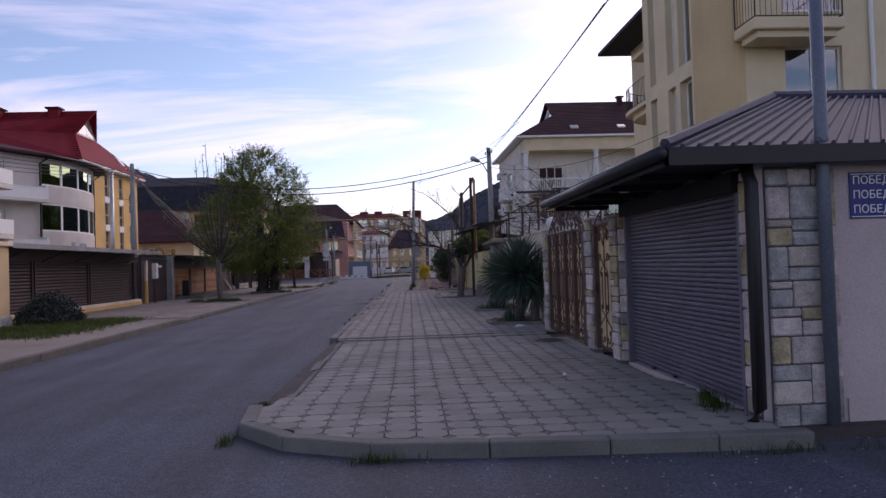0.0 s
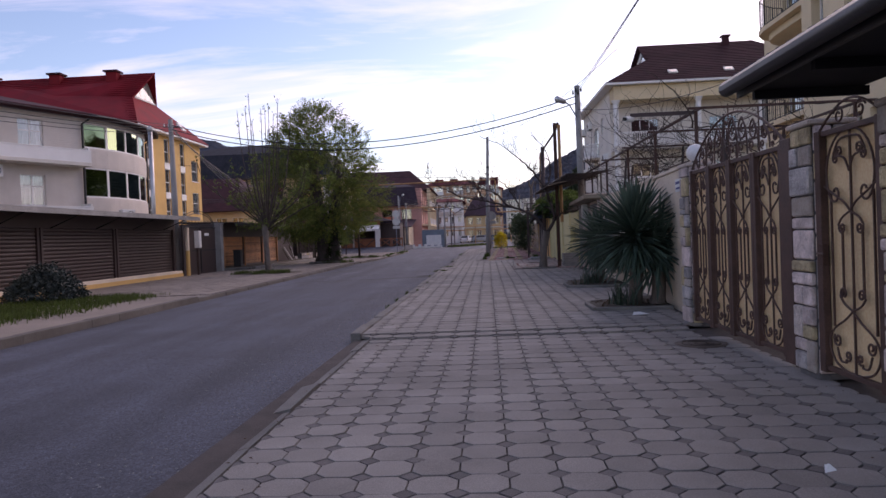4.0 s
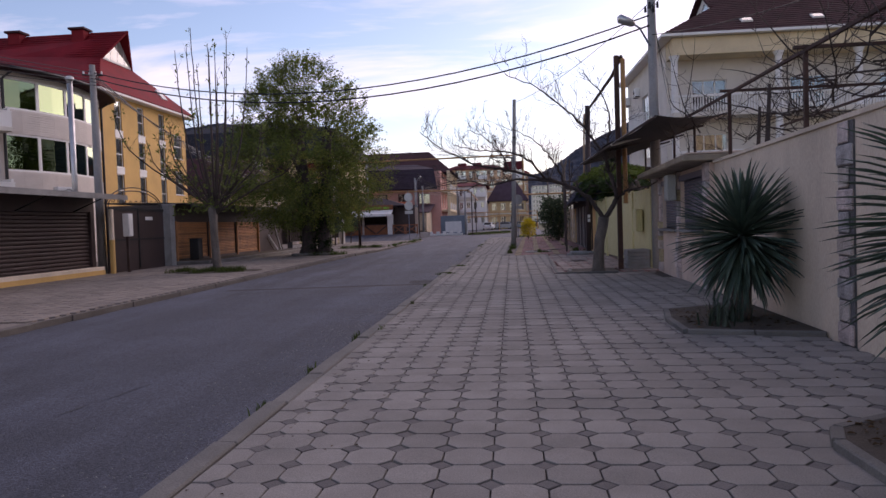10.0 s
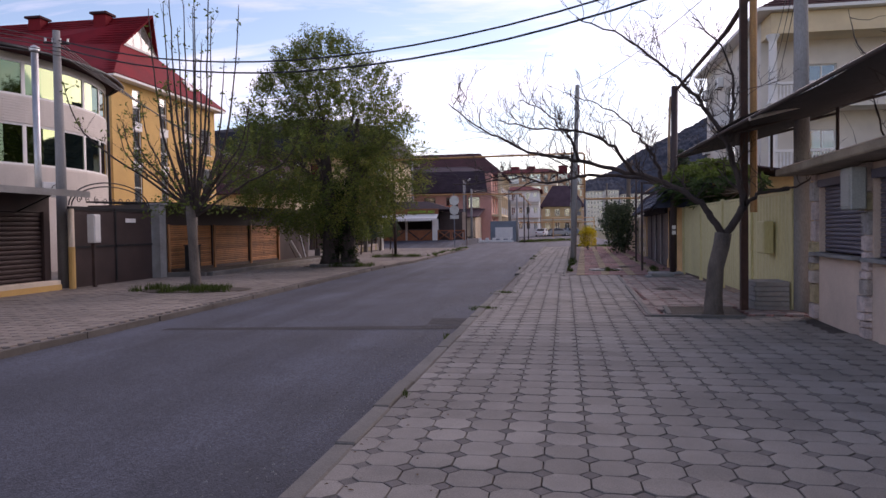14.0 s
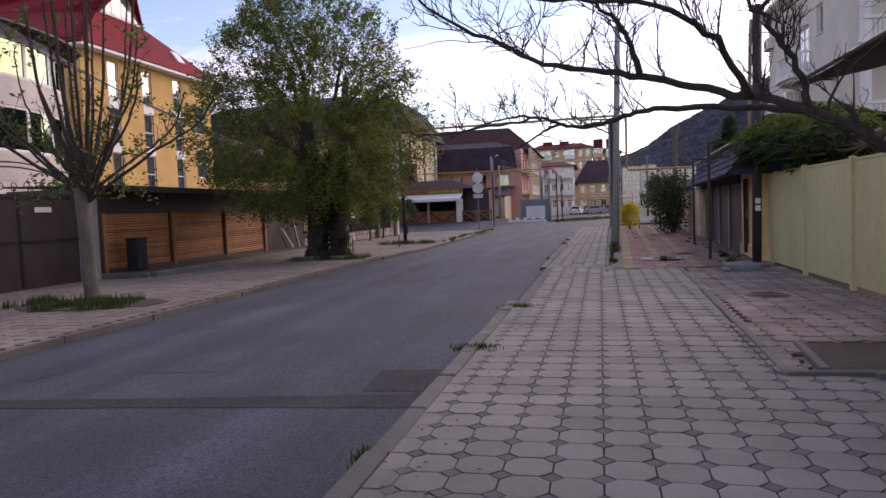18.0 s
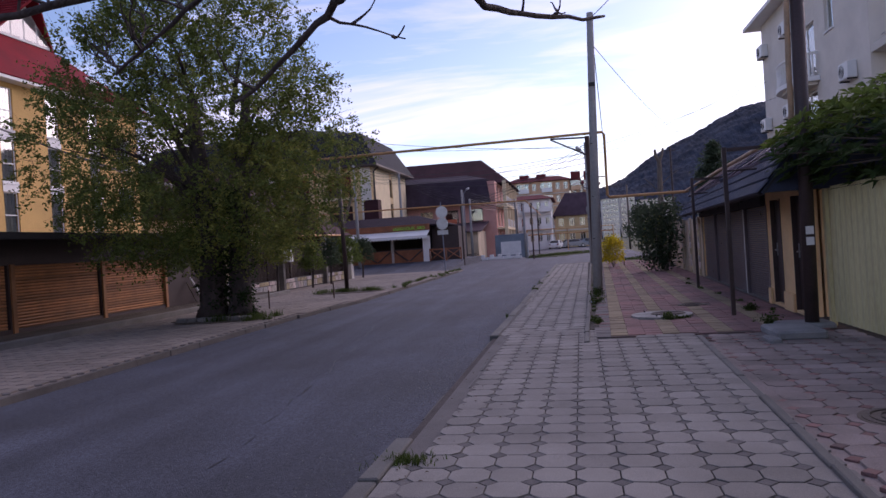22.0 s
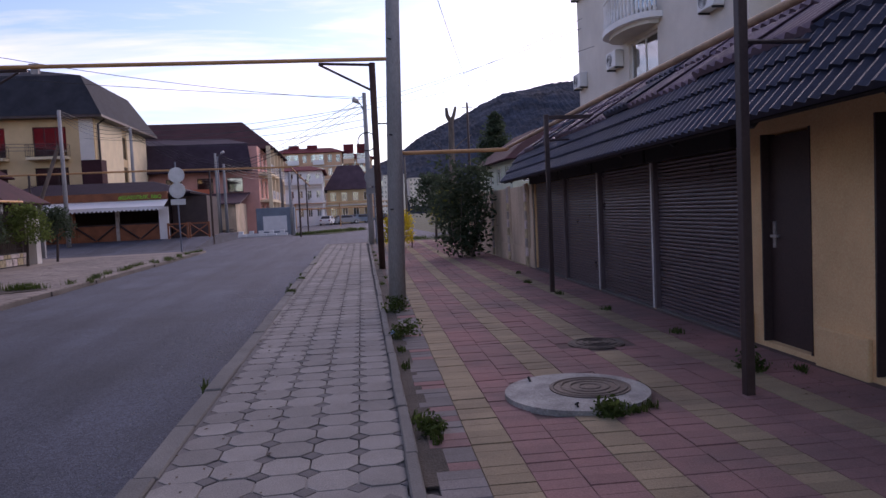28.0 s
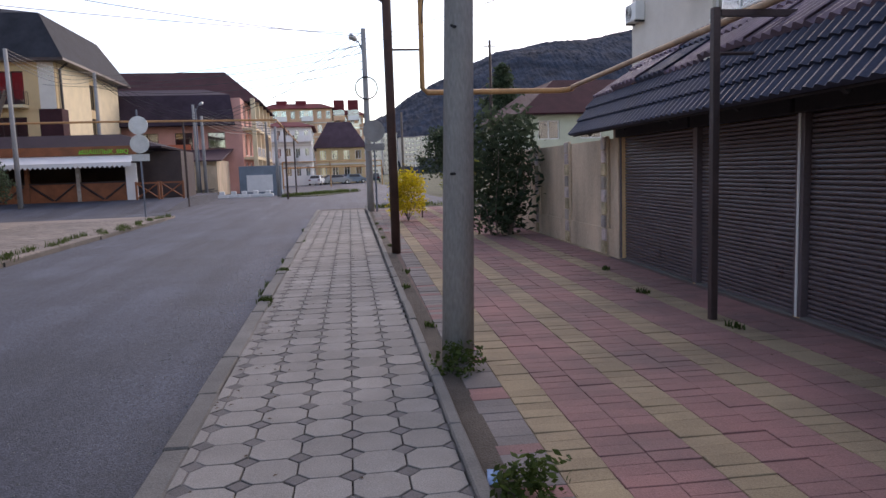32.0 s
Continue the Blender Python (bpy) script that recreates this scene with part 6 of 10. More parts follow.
part("side_wall", Mesh().box(-22.0, -12.651, 22.65, 22.95, -0.1, 2.72).box(-22.0, -12.651, 11.0, 11.3, -0.1, 2.72).box(-22.3, -22.001, 11.0, 22.95, -0.1, 6.6), M_TAN, ph)
part("cornice", PF.block(Mesh(), -0.05, 12.05, 2.52, 2.66, 0.0, 0.12, 0.02), M_CREAM_WALL, ph)
part("base_course", PF.block(Mesh(), -0.02, 11.98, -0.1, 0.32, 0.0, 0.06, 0.015), M_STONE_GREY, ph)
for z in (2.74, 4.32):
    b = part("balcony", Mesh().box(-22.2, -12.2, 10.9, 23.0, z, z + 0.16, 0.02), M_WHITE_WALL, ph, "white balcony")
    part("parapet", Mesh().box(-12.3, -12.2, 10.9, 23.0, z + 0.162, z + 0.62), M_WHITE, b)
    part("parapet_end", Mesh().box(-15.5, -12.301, 22.9, 23.0, z + 0.162, z + 0.62), M_WHITE, b)
part("upper_wall", Mesh().box(-22.0, -12.6, 22.3, 22.6, 2.902, 4.318).box(-13.1, -12.8, 11.3, 22.299, 2.902, 4.318), mat("orange plaster", (0.5, 0.2, 0.07), 0.9, 0.2, 0.8, 50, 0.2), ph, "orange plastered upper wall")
part("top_wall", Mesh().box(-22.0, -16.5, 11.3, 22.6, 4.482, 6.6), M_TAN, ph)

# ---- yellow house with red roof ----
yh = thing("yellow_house", (-35, 67, 0), "tall warm yellow house with a steep dark red metal roof", "house")
YX0, YX1, YY0, YY1 = -48.0, -27.0, 60.2, 73.6
ye_holes = []
for y in (62.4, 65.6, 68.9):
    for z in (3.6, 6.2, 8.9):
        ye_holes.append((y - YY0, y - YY0 + 0.95, z, z + 2.15))
for z in (4.6, 7.7):
    ye_holes.append((71.4 - YY0, 72.9 - YY0, z, z + 2.0))
ys_holes = [(YX1 - YX0 - 3.2, YX1 - YX0 - 1.6, z, z + 1.6) for z in (4.0, 6.8, 9.2)]
yf = shell(yh, YX0, YX1, YY0, YY1, -0.1, 11.4, M_YELLOW, east=ye_holes, south=ys_holes)
for h in ye_holes:
    window(yh, yf["east"], *h, cols=1, bars=(h[2] + 1.0,), recess=0.08, curtain=True)
for h in ys_holes:
    window(yh, yf["south"], *h, cols=2, bars=(h[2] + 0.5,), recess=0.08, curtain=True)
for y in (62.4, 65.6, 68.9):
    for z in (5.75, 8.35):
        part("white_panel", yf["east"].block(Mesh(), y - YY0 - 0.04, y - YY0 + 0.99, z, z + 0.55, 0.0, 0.03), M_WHITE, yh)
part("eaves_band", Mesh().box(YX0 - 0.6, YX1 + 0.65, YY0 - 0.65, YY1 + 0.65, 11.3, 11.5), M_WHITE, yh)
rd = Mesh()
RIDGE_Z, RY = 17.2, 66.9
gx = -28.6  # the small gable stands back from the eaves
a, b, c, d = (YX1 + 0.7, YY0 - 0.7, 11.5), (YX1 + 0.7, YY1 + 0.7, 11.5), (YX0 - 0.7, YY1 + 0.7, 11.5), (YX0 - 0.7, YY0 - 0.7, 11.5)
gl, gr = (gx - 0.5, RY - 2.3, 14.6), (gx - 0.5, RY + 2.3, 14.6)
tip, tail = (gx + 0.5, RY, RIDGE_Z), (YX0 + 4, RY, RIDGE_Z)


def rsheet(*pts):
    A = [Vector(p) for p in pts]
    n = (A[1] - A[0]).cross(A[2] - A[0]).normalized() * 0.12
    k = len(A)
    rd.add(A + [p - n for p in A], [tuple(range(k)), tuple(range(k, 2 * k))[::-1]] + [(i, k + i, k + (i + 1) % k, (i + 1) % k) for i in range(k)])


rsheet(d, a, gl, tip, tail)
rsheet(b, c, tail, tip, gr)
rsheet(a, b, gr, gl)
rsheet(c, d, tail)
part("roof", rd, M_RED_ROOF, yh, "dark red metal tile roof")
ribs = Mesh()
for i in range(1, 26):
    s = i / 26
    p, q = Vector(d).lerp(Vector(tail), s), Vector(a).lerp(Vector(gl), min(1, s * 1.85)) if s < 0.54 else Vector(gl).lerp(Vector(tip), (s - 0.54) / 0.46)
    q.z = p.z + 0.0
    ribs.tube([(p.x, p.y - 0.03, p.z + 0.04), (q.x, q.y - 0.03, q.z + 0.04)], 0.035, 4)
part("roof_seaming", ribs, M_RED_ROOF, yh, kind="stuff")
gw = Mesh().add([(gx - 0.5, RY - 2.2, 14.65), (gx - 0.5, RY + 2.2, 14.65), (gx - 0.5, RY, 17.0), (gx - 0.7, RY - 2.2, 14.65), (gx - 0.7, RY + 2.2, 14.65), (gx - 0.7, RY, 17.0)], [(0, 1, 2), (5, 4, 3), (0, 3, 4, 1), (1, 4, 5, 2), (2, 5, 3, 0)])
gable = part("gable_window", gw, M_WHITE, yh, "white framed triangular gable window")
for k in range(4):
    y0, y1 = RY - 1.9 + k * 0.97, RY - 1.05 + k * 0.97
    hz = lambda y: 14.75 + 2.0 * max(0.05, 1 - abs(y - RY) / 2.05)
    part("pane", Mesh().add([(gx - 0.48, y0, 14.8), (gx - 0.48, y1, 14.8), (gx - 0.48, y1, hz(y1)), (gx - 0.48, y0, hz(y0))], [(0, 1, 2, 3)]), M_GLASS, gable)
for cxp in (-31.7, -36.9, -43.0):
    part("chimney", Mesh().box(cxp - 0.48, cxp + 0.48, RY - 0.9, RY - 0.1, 16.2, 17.25), M_RED_ROOF, yh)
    part("chimney_cap", Mesh().box(cxp - 0.64, cxp + 0.64, RY - 1.1, RY + 0.1, 17.25, 17.4), M_BROWN_ROOF, yh)
s = Mesh().box(-0.5, 0.5, -0.4, 0.4, 0, 0.1)
m = Matrix.Translation((-27.4, 70.3, 12.75)) @ Euler((0, radians(52), 0)).to_matrix().to_4x4()
part("skylight", Mesh().add([m @ Vector(p) for p in s.v], s.f), M_WHITE, yh)
yh.location, yh.scale = (-32.2, 62.3, 0.05), (0.92, 0.92, 0.92)

# lower dark roofed house between, seen past the young tree
dh = thing("dark_roofed_house", (-30, 84, 0), "low cream house with a dark brown roof behind the stalls", "house")
dhf = shell(dh, -38, -23, 80, 90, -0.1, 5.0, M_CREAM, east=[(2 + 2.4 * i, 3.2 + 2.4 * i, 2.6, 4.2) for i in range(3)], south=[(10 + i * 1.8, 11.2 + i * 1.8, 2.8, 4.3) for i in range(2)])
for i in range(3):
    window(dh, dhf["east"], 2 + 2.4 * i, 3.2 + 2.4 * i, 2.6, 4.2, cols=2)
for i in range(2):
    window(dh, dhf["south"], 10 + i * 1.8, 11.2 + i * 1.8, 2.8, 4.3, cols=2)
part("roof", hip(Mesh(), -39, -22, 79, 91, 5.0, 9.0, 5, 5.5), M_BROWN_ROOF, dh)

# ---- iron fence with stone plinth ----
M_CONCRETE_DK = mat("grimy concrete", (0.17, 0.155, 0.14), 0.92, 0.3, 2.5, 60, 0.4)
fe = thing("iron_fence", (-12.6, 62, 0), "dark iron picket fence on a rough stone plinth", "fence")
FE = Face(-12.9, 57.0, -12.9, 70.0)
part("plinth_core", FE.block(Mesh(), 0, FE.w, -0.05, 0.5, -0.3, 0), M_MORTAR, fe)
stones(fe, FE, 0, FE.w, 0, 0.5, 0.42, 0.0, 0.06, 0.03)
for k in range(6):
    u = FE.w * k / 5
    part("post", FE.block(Mesh(), u - 0.05, u + 0.05, 0.5, 2.3, -0.2, -0.1, 0.006), M_BROWN_METAL, fe)
for z in (0.65, 2.05):
    part("rail", FE.block(Mesh(), 0, FE.w, z, z + 0.05, -0.17, -0.13), M_BROWN_METAL, fe)
pk = FE.block(Mesh(), -0.012, 0.012, 0.55, 2.2, -0.125, -0.105).data("picket", M_BROWN_METAL, ORG[fe.name])
for k in range(86):
    piece("picket", pk, fe, Matrix.Translation(FE.u * (0.15 + k * 0.15)))
for yy in (60.5, 66.2):
    t = thing("fence_pillar", (-12.7, yy, 0), "square grey concrete fence pillar", "pillar", "fence pillars")
    part("shaft", Mesh().box(-12.86, -12.62, yy - 0.12, yy + 0.12, -0.05, 2.3, 0.012), M_CONCRETE_DK, t)

# dark sheet added in place of the dim hedges and trees behind the pickets
part("backing_sheet", FE.block(Mesh(), 0.05, FE.w - 0.05, 0.5, 2.12, -0.34, -0.31), mat("dim brown hedge backdrop", (0.1, 0.075, 0.062), 0.8, 0.35, 1.2, 40, 0.1, stretch_z=0.3), fe)
pav = thing("garden_pavilion", (-16.3, 76, 0), "small pavilion with a dark brown hip roof behind the fence", "pavilion")
part("roof", hip(Mesh(), -20.0, -14.9, 73.0, 78.2, 2.75, 4.65, 2.5, 2.5), M_BROWN_ROOF, pav)
for x, y in ((-19.6, 73.4), (-15.3, 73.4), (-15.3, 77.8), (-19.6, 77.8)):
    part("post", Mesh().box(x - 0.1, x + 0.1, y - 0.1, y + 0.1, -0.1, 2.75), M_CONCRETE, pav)
part("counter_wall", Mesh().box(-19.5, -15.5, 77.5, 77.7, -0.1, 2.7), M_SHUTTER_DK, pav)
part("side_wall", Mesh().box(-19.5, -19.3, 73.6, 77.4, -0.1, 2.7), M_SHUTTER_DK, pav)
gp = thing("gate_pillar", (-12.8, 70.6, 0), "pale rendered gate pillar at the end of the fence", "pillar")
part("shaft", Mesh().box(-13.0, -12.6, 70.3, 70.75, -0.1, 2.1, 0.015), M_WHITE_WALL, gp)

# ---- grill bar at the crossing ----
bb = thing("grill_bar", (-16, 88, 0), "brown timber grill bar with a white scalloped awning", "bar")
BY = 86.6
BF = Face(-22.5, BY, -11.3, BY)
M_BARWOOD = mat("orange brown timber", (0.24, 0.09, 0.04), 0.65, 0.25, 2, 50, 0.15)
M_BAR_ROOF = mat("near-black plum tile", (0.035, 0.024, 0.032), 0.8, 0.3, 1.0, 60, 0.3, spec=0.15)
M_LIME = mat("lime green paint", (0.22, 0.62, 0.05), 0.5, 0.05, 2, 30, 0.02)
part("counter", BF.block(Mesh(), 0, BF.w, 0.36, 1.42, -0.15, 0), M_BARWOOD, bb)
for k in range(5):
    u = 0.2 + k * 2.7
    part("post", BF.block(Mesh(), u - 0.1, u + 0.1, -0.1, 2.7, -0.18, 0.06), M_STONE if k % 2 else M_BARWOOD, bb)
    if k < 4:
        part("brace", Mesh().tube([BF.p(u + 0.15, 1.36, 0.03), BF.p(u + 1.3, 0.5, 0.03)], 0.06, 4), M_SHUTTER_DK, bb)
        part("brace", Mesh().tube([BF.p(u + 2.5, 1.36, 0.03), BF.p(u + 1.4, 0.5, 0.03)], 0.06, 4), M_SHUTTER_DK, bb)
part("rail", BF.block(Mesh(), 0, BF.w, 1.42, 1.5, -0.2, 0.05), M_SHUTTER_DK, bb)
aw = Mesh()
aw.sheet(BF.p(-0.3, 2.55, 1.1), BF.p(BF.w + 0.3, 2.55, 1.1), BF.p(BF.w + 0.3, 3.0, -0.1), BF.p(-0.3, 3.0, -0.1), 0.03)
for k in range(46):
    u = -0.3 + k * 0.257
    aw.add([BF.p(u, 2.56, 1.1), BF.p(u + 0.257, 2.56, 1.1), BF.p(u + 0.257, 2.38, 1.1), BF.p(u + 0.128, 2.25, 1.1), BF.p(u, 2.38, 1.1)], [(0, 1, 2, 3, 4)])
part("awning", aw, M_WHITE, bb, "white scalloped awning")
part("awning_curtain", BF.block(Mesh(), BF.w - 0.3, BF.w + 0.3, 0.3, 2.5, 0.0, 0.12), M_WHITE, bb)
part("fascia", BF.block(Mesh(), -0.3, BF.w + 0.3, 3.0, 3.5, -0.2, 0.0), M_BARWOOD, bb)
part("back_wall", Mesh().box(-22.5, -11.3, 91.8, 92, -0.1, 3.4).box(-22.5, -22.3, 86.8, 91.8, -0.1, 3.4).box(-11.5, -11.3, 86.8, 91.8, -0.1, 3.4), M_SHUTTER_DK, bb)
terrace = solid("terrace", Mesh().add([(-44, 80.0, -0.125), (-8.2, 80.0, -0.125), (-8.2, 86.0, 0.4), (-44, 86.0, 0.4), (-44, 97.0, 0.42), (-8.2, 97.0, 0.42), (-44, 97.0, -0.2), (-8.2, 97.0, -0.2), (-44, 80.0, -0.2), (-8.2, 80.0, -0.2)], [(0, 1, 2, 3), (3, 2, 5, 4), (4, 5, 7, 6), (0, 3, 4, 6, 8), (1, 9, 7, 5, 2), (0, 8, 9, 1), (6, 7, 9, 8)]), M_ASPHALT, "asphalt apron rising to the grill bar", "pavement")
part("roof", hip(Mesh(), -23, -9.6, 86.8, 93, 3.45, 4.35, 3, 3), M_BAR_ROOF, bb)
part("annex", Mesh().box(-11.2, -8.9, 88.5, 92.5, -0.1, 3.2), M_SHUTTER_DK, bb)
bt = lettering("bar_lettering", "#ШАШЛЫК_BBQ", 0.34, Matrix.Translation((-14.05, BY - 0.03, 3.08)) @ Euler((radians(90), 0, 0)).to_matrix().to_4x4(), M_LIME, bb, 0.02)
ch = thing("brick_chimney", (-17.7, 93.5, 0), "dark brick chimney behind the grill bar", "chimney")
part("shaft", Mesh().box(-18.4, -17.0, 93.2, 94.4, 0, 6.3, 0.03), M_BROWN_ROOF, ch)
for k in range(2):
    x0 = -10.95 + k * 1.35
    t = thing("timber_barrier", (x0, 86.0, 0), "low red-brown crossed timber barrier", "barrier", "crossed timber barriers")
    for q in (0.0, 1.2):
        part("post", Mesh().box(x0 + q - 0.05, x0 + q + 0.05, 85.95, 86.05, 0.36, 1.42), M_BARWOOD, t)
    part("cross", Mesh().tube([(x0, 86, 0.47), (x0 + 1.2, 86, 1.32)], 0.045, 4), M_BARWOOD, t)
    part("cross", Mesh().tube([(x0, 86.02, 1.32), (x0 + 1.2, 86.02, 0.47)], 0.045, 4), M_BARWOOD, t)
    part("rail", Mesh().box(x0 + 0.06, x0 + 1.14, 85.97, 86.03, 1.29, 1.39), M_BARWOOD, t)

# ---- tan mansard house ----
th = thing("mansard_house", (-28, 105, 0), "tan and cream house with an anthracite mansard roof and iron balconies", "house")
TX0, TX1, TY0, TY1 = -44.0, -18.9, 98.0, 113.0
s_holes = []
for u in (2.5, 7.0, 11.5, 16.0, 20.5):
    for z in (3.9, 7.1):
        s_holes.append((u, u + 2.5, z, z + 2.3))
e_holes = [(7.2, 8.3, 4.6, 6.6), (7.2, 8.3, 7.3, 9.3)]
tf = shell(th, TX0, TX1, TY0, TY1, -0.1, 10.2, M_TAN, south=s_holes, east=e_holes)
for h in s_holes:
    window(th, tf["south"], *h, cols=3, frame_mat=M_SHUTTER_DK, recess=0.15, sill=False, label="dark framed balcony window")
for h in e_holes:
    window(th, tf["east"], *h, cols=1, frame_mat=M_SHUTTER_DK, recess=0.1, sill=False, label="dark narrow window")
part("east_cladding", tf["east"].block(Mesh(), 0.5, 7.1, 4.4, 10.1, 0.0, 0.04), M_CREAM, th)
part("east_cladding", tf["east"].block(Mesh(), 8.4, 14.8, 4.4, 10.1, 0.0, 0.04), M_CREAM, th)
for u in (24.0, 14.2):
    part("pilaster", tf["south"].block(Mesh(), u, u + 1.05, 0, 10.1, 0.0, 0.06), M_WHITE_WALL, th)
for u in (2.3, 6.8, 11.3, 15.8, 20.3):
    for z in (3.8, 7.0):
        q0, q1 = tf["south"].p(u, z), tf["south"].p(u + 2.9, z)
        b = part("balcony", tf["south"].block(Mesh(), u, u + 2.9, z - 0.2, z, 0, 1.0), M_CREAM, th)
        railing(b, [(q0[0], q0[1]), (q0[0], q0[1] - 0.95), (q1[0], q1[1] - 0.95), (q1[0], q1[1])], z, 0.95, 0.25, M_BLACK, r=0.015)
lo_ = [(TX0 - 0.9, TY0 - 0.9, 10.2), (TX1 + 0.9, TY0 - 0.9, 10.2), (TX1 + 0.9, TY1 + 0.9, 10.2), (TX0 - 0.9, TY1 + 0.9, 10.2)]
hi_ = [(TX0 + 1.1, TY0 + 1.1, 13.6), (TX1 - 1.1, TY0 + 1.1, 13.6), (TX1 - 1.1, TY1 - 1.1, 13.6), (TX0 + 1.1, TY1 - 1.1, 13.6)]
for k in range(4):
    part("mansard_slope", Mesh().sheet(lo_[k], lo_[(k + 1) % 4], hi_[(k + 1) % 4], hi_[k], 0.12), M_GREY_ROOF, th, "anthracite shingle mansard")
part("roof_deck", Mesh().sheet(*hi_, 0.12), M_GREY_ROOF, th)
part("upper_roof", hip(Mesh(), TX0 + 1.1, TX1 - 1.1, TY0 + 1.1, TY1 - 1.1, 13.62, 15.6, 8, 6.2), M_GREY_ROOF, th)
part("eaves_band", Mesh().box(TX0 - 0.92, TX1 + 0.92, TY0 - 0.92, TY1 + 0.92, 10.0, 10.18), M_BROWN_METAL, th)
part("chimney", Mesh().box(-24.1, -23.55, 100.2, 100.7, 13.7, 14.7).box(-24.2, -23.45, 100.1, 100.8, 14.7, 14.8), M_CONCRETE, th)
part("drainpipe", Mesh().tube([(TX1 + 0.15, TY0 + 0.6, 4), (TX1 + 0.15, TY0 + 0.6, 9.6), (TX1 + 0.7, TY0 + 0.6, 10.0)], 0.09, 6), M_BLACK, th)

# ---- rose and brown house ----
bh = thing("rose_house", (-14, 120, 0), "rose plastered house with stacked dark and brown mansard roofs", "house")
HX0, HX1, HY0, HY1 = -26.0, -8.2, 114.0, 134.0
h_s = [(u, u + 1.6, z, z + 1.5) for u in (3.5, 8.5, 11.6, 14.6) for z in (4.3,)]
h_e = [(u, u + 1.8, z, z + 2.1) for u in (2, 6, 10, 14) for z in (0.8, 3.6, 6.4)]
hf = shell(bh, HX0, HX1, HY0, HY1, -0.1, 9.0, M_ROSE, south=h_s, east=h_e)
for h in h_s:
    window(bh, hf["south"], *h, cols=2, frame_mat=M_SHUTTER_DK)
for h in h_e:
    window(bh, hf["east"], *h, cols=2)
for z in (3.4, 6.2):
    b = part("balcony", hf["east"].block(Mesh(), 0.5, 17.5, z - 0.25, z, 0, 1.3), M_CREAM, bh)
    railing(b, [(HX1 + 1.25, HY0 + 0.6), (HX1 + 1.25, HY0 + 17.4)], z, 0.95, 0.4, M_WHITE, r=0.02)
for u in (0.6, 4.8, 9.0, 13.2, 17.4):
    part("column", hf["east"].block(Mesh(), u - 0.2, u + 0.2, 0, 9.0, 0.9, 1.3), M_CREAM, bh)
M_SKIRT = mat("dark purple shingle", (0.05, 0.036, 0.05), 0.8, 0.3, 1.0, 60, 0.3, spec=0.15)
# a steep dark skirt in front, the brown roof above
part("lower_mansard", Mesh().sheet((HX0 - 0.5, HY0 - 1.6, 6.4), (HX1 - 0.4, HY0 - 1.6, 6.4), (HX1 - 0.9, HY0 - 0.25, 9.3), (HX0 - 0.5, HY0 - 0.25, 9.3), 0.2), M_SKIRT, bh, "dark purple shingle mansard skirt")
part("lower_roof", Mesh().sheet((HX0 - 0.5, HY0 - 0.24, 9.3), (HX1 - 0.9, HY0 - 0.24, 9.3), (HX1 - 4.0, HY0 + 5.0, 10.4), (HX0 - 0.5, HY0 + 5.0, 10.4), 0.15), M_SKIRT, bh)
part("upper_roof", hip(Mesh(), HX0 - 1.2, HX1 + 1.6, HY0 + 3.0, HY1 + 1.2, 9.02, 12.6, 4.0, 5.5), M_BROWN_ROOF, bh, "dark brown hip roof")
part("lower_shed", Mesh().box(-17.5, -9.6, 106.5, 113.9, -0.1, 3.0), M_TAN_WALL, bh)
part("shed_roof", Mesh().sheet((-18.2, 105.8, 3.0), (-9.1, 105.8, 3.0), (-9.1, 113.9, 4.2), (-18.2, 113.9, 4.2), 0.12), M_PLUM_ROOF, bh)
part("shop_name_bar", hf["south"].block(Mesh(), 9.5, 13.0, 4.0, 4.7, 0.03, 0.1), mat("orange sign letters", (0.6, 0.16, 0.08), 0.5, 0.1, 2, 20, 0), bh)

# ---- further blocks ----
def block_house(name, label, x0, x1, y0, y1, h, wall, roof_m, floors, cols_s, cols_e=0, rh=2.0, west=0):
    t = thing(name, ((x0 + x1) / 2, (y0 + y1) / 2, 0), label, "house")
    fl = (h - 0.6) / floors

    def grid(w, n):
        return [(w * (i + 0.25) / n, w * (i + 0.75) / n, 0.5 + fl * k + fl * 0.3, 0.5 + fl * k + fl * 0.85) for i in range(n) for k in range(floors)] if n else []
    gs, ge, gw_ = grid(x1 - x0, cols_s), grid(y1 - y0, cols_e), grid(y1 - y0, west)
    f = shell(t, x0, x1, y0, y1, -0.1, h, wall, south=gs, east=ge, west=gw_)
    for key, lst in (("south", gs), ("east", ge), ("west", gw_)):
        for q in lst:
            window(t, f[key], *q, cols=2, sill=False, recess=0.1)
    for k in range(1, floors):
        part("floor_band", f["south"].block(Mesh(), 0, x1 - x0, 0.5 + fl * k - 0.1, 0.5 + fl * k + 0.1, 0, 0.25), M_WHITE_WALL, t)
    part("roof", hip(Mesh(), x0 - 0.6, x1 + 0.6, y0 - 0.6, y1 + 0.6, h, h + rh, min(3, (x1 - x0) / 3), min(3, (y1 - y0) / 3)), roof_m, t)
    return t


flats = block_house("white_flats", "white three storey block with brown roof", -9.2, -2.5, 148, 162, 8.4, M_WHITE, M_MAROON, 3, 5, 4, 0.8)
block_house("brown_roofed_flats", "cream house with a tall dark brown roof", -2.0, 5.5, 158, 172, 5.6, M_TAN, M_PLUM_ROOF, 2, 4, 3, 4.2)
big = block_house("orange_flats", "orange and cream multi-storey block with red roof turrets", -13.5, 1.0, 195, 212, 15.2, M_PEACH, M_MAROON, 5, 8, 5, 1.2)
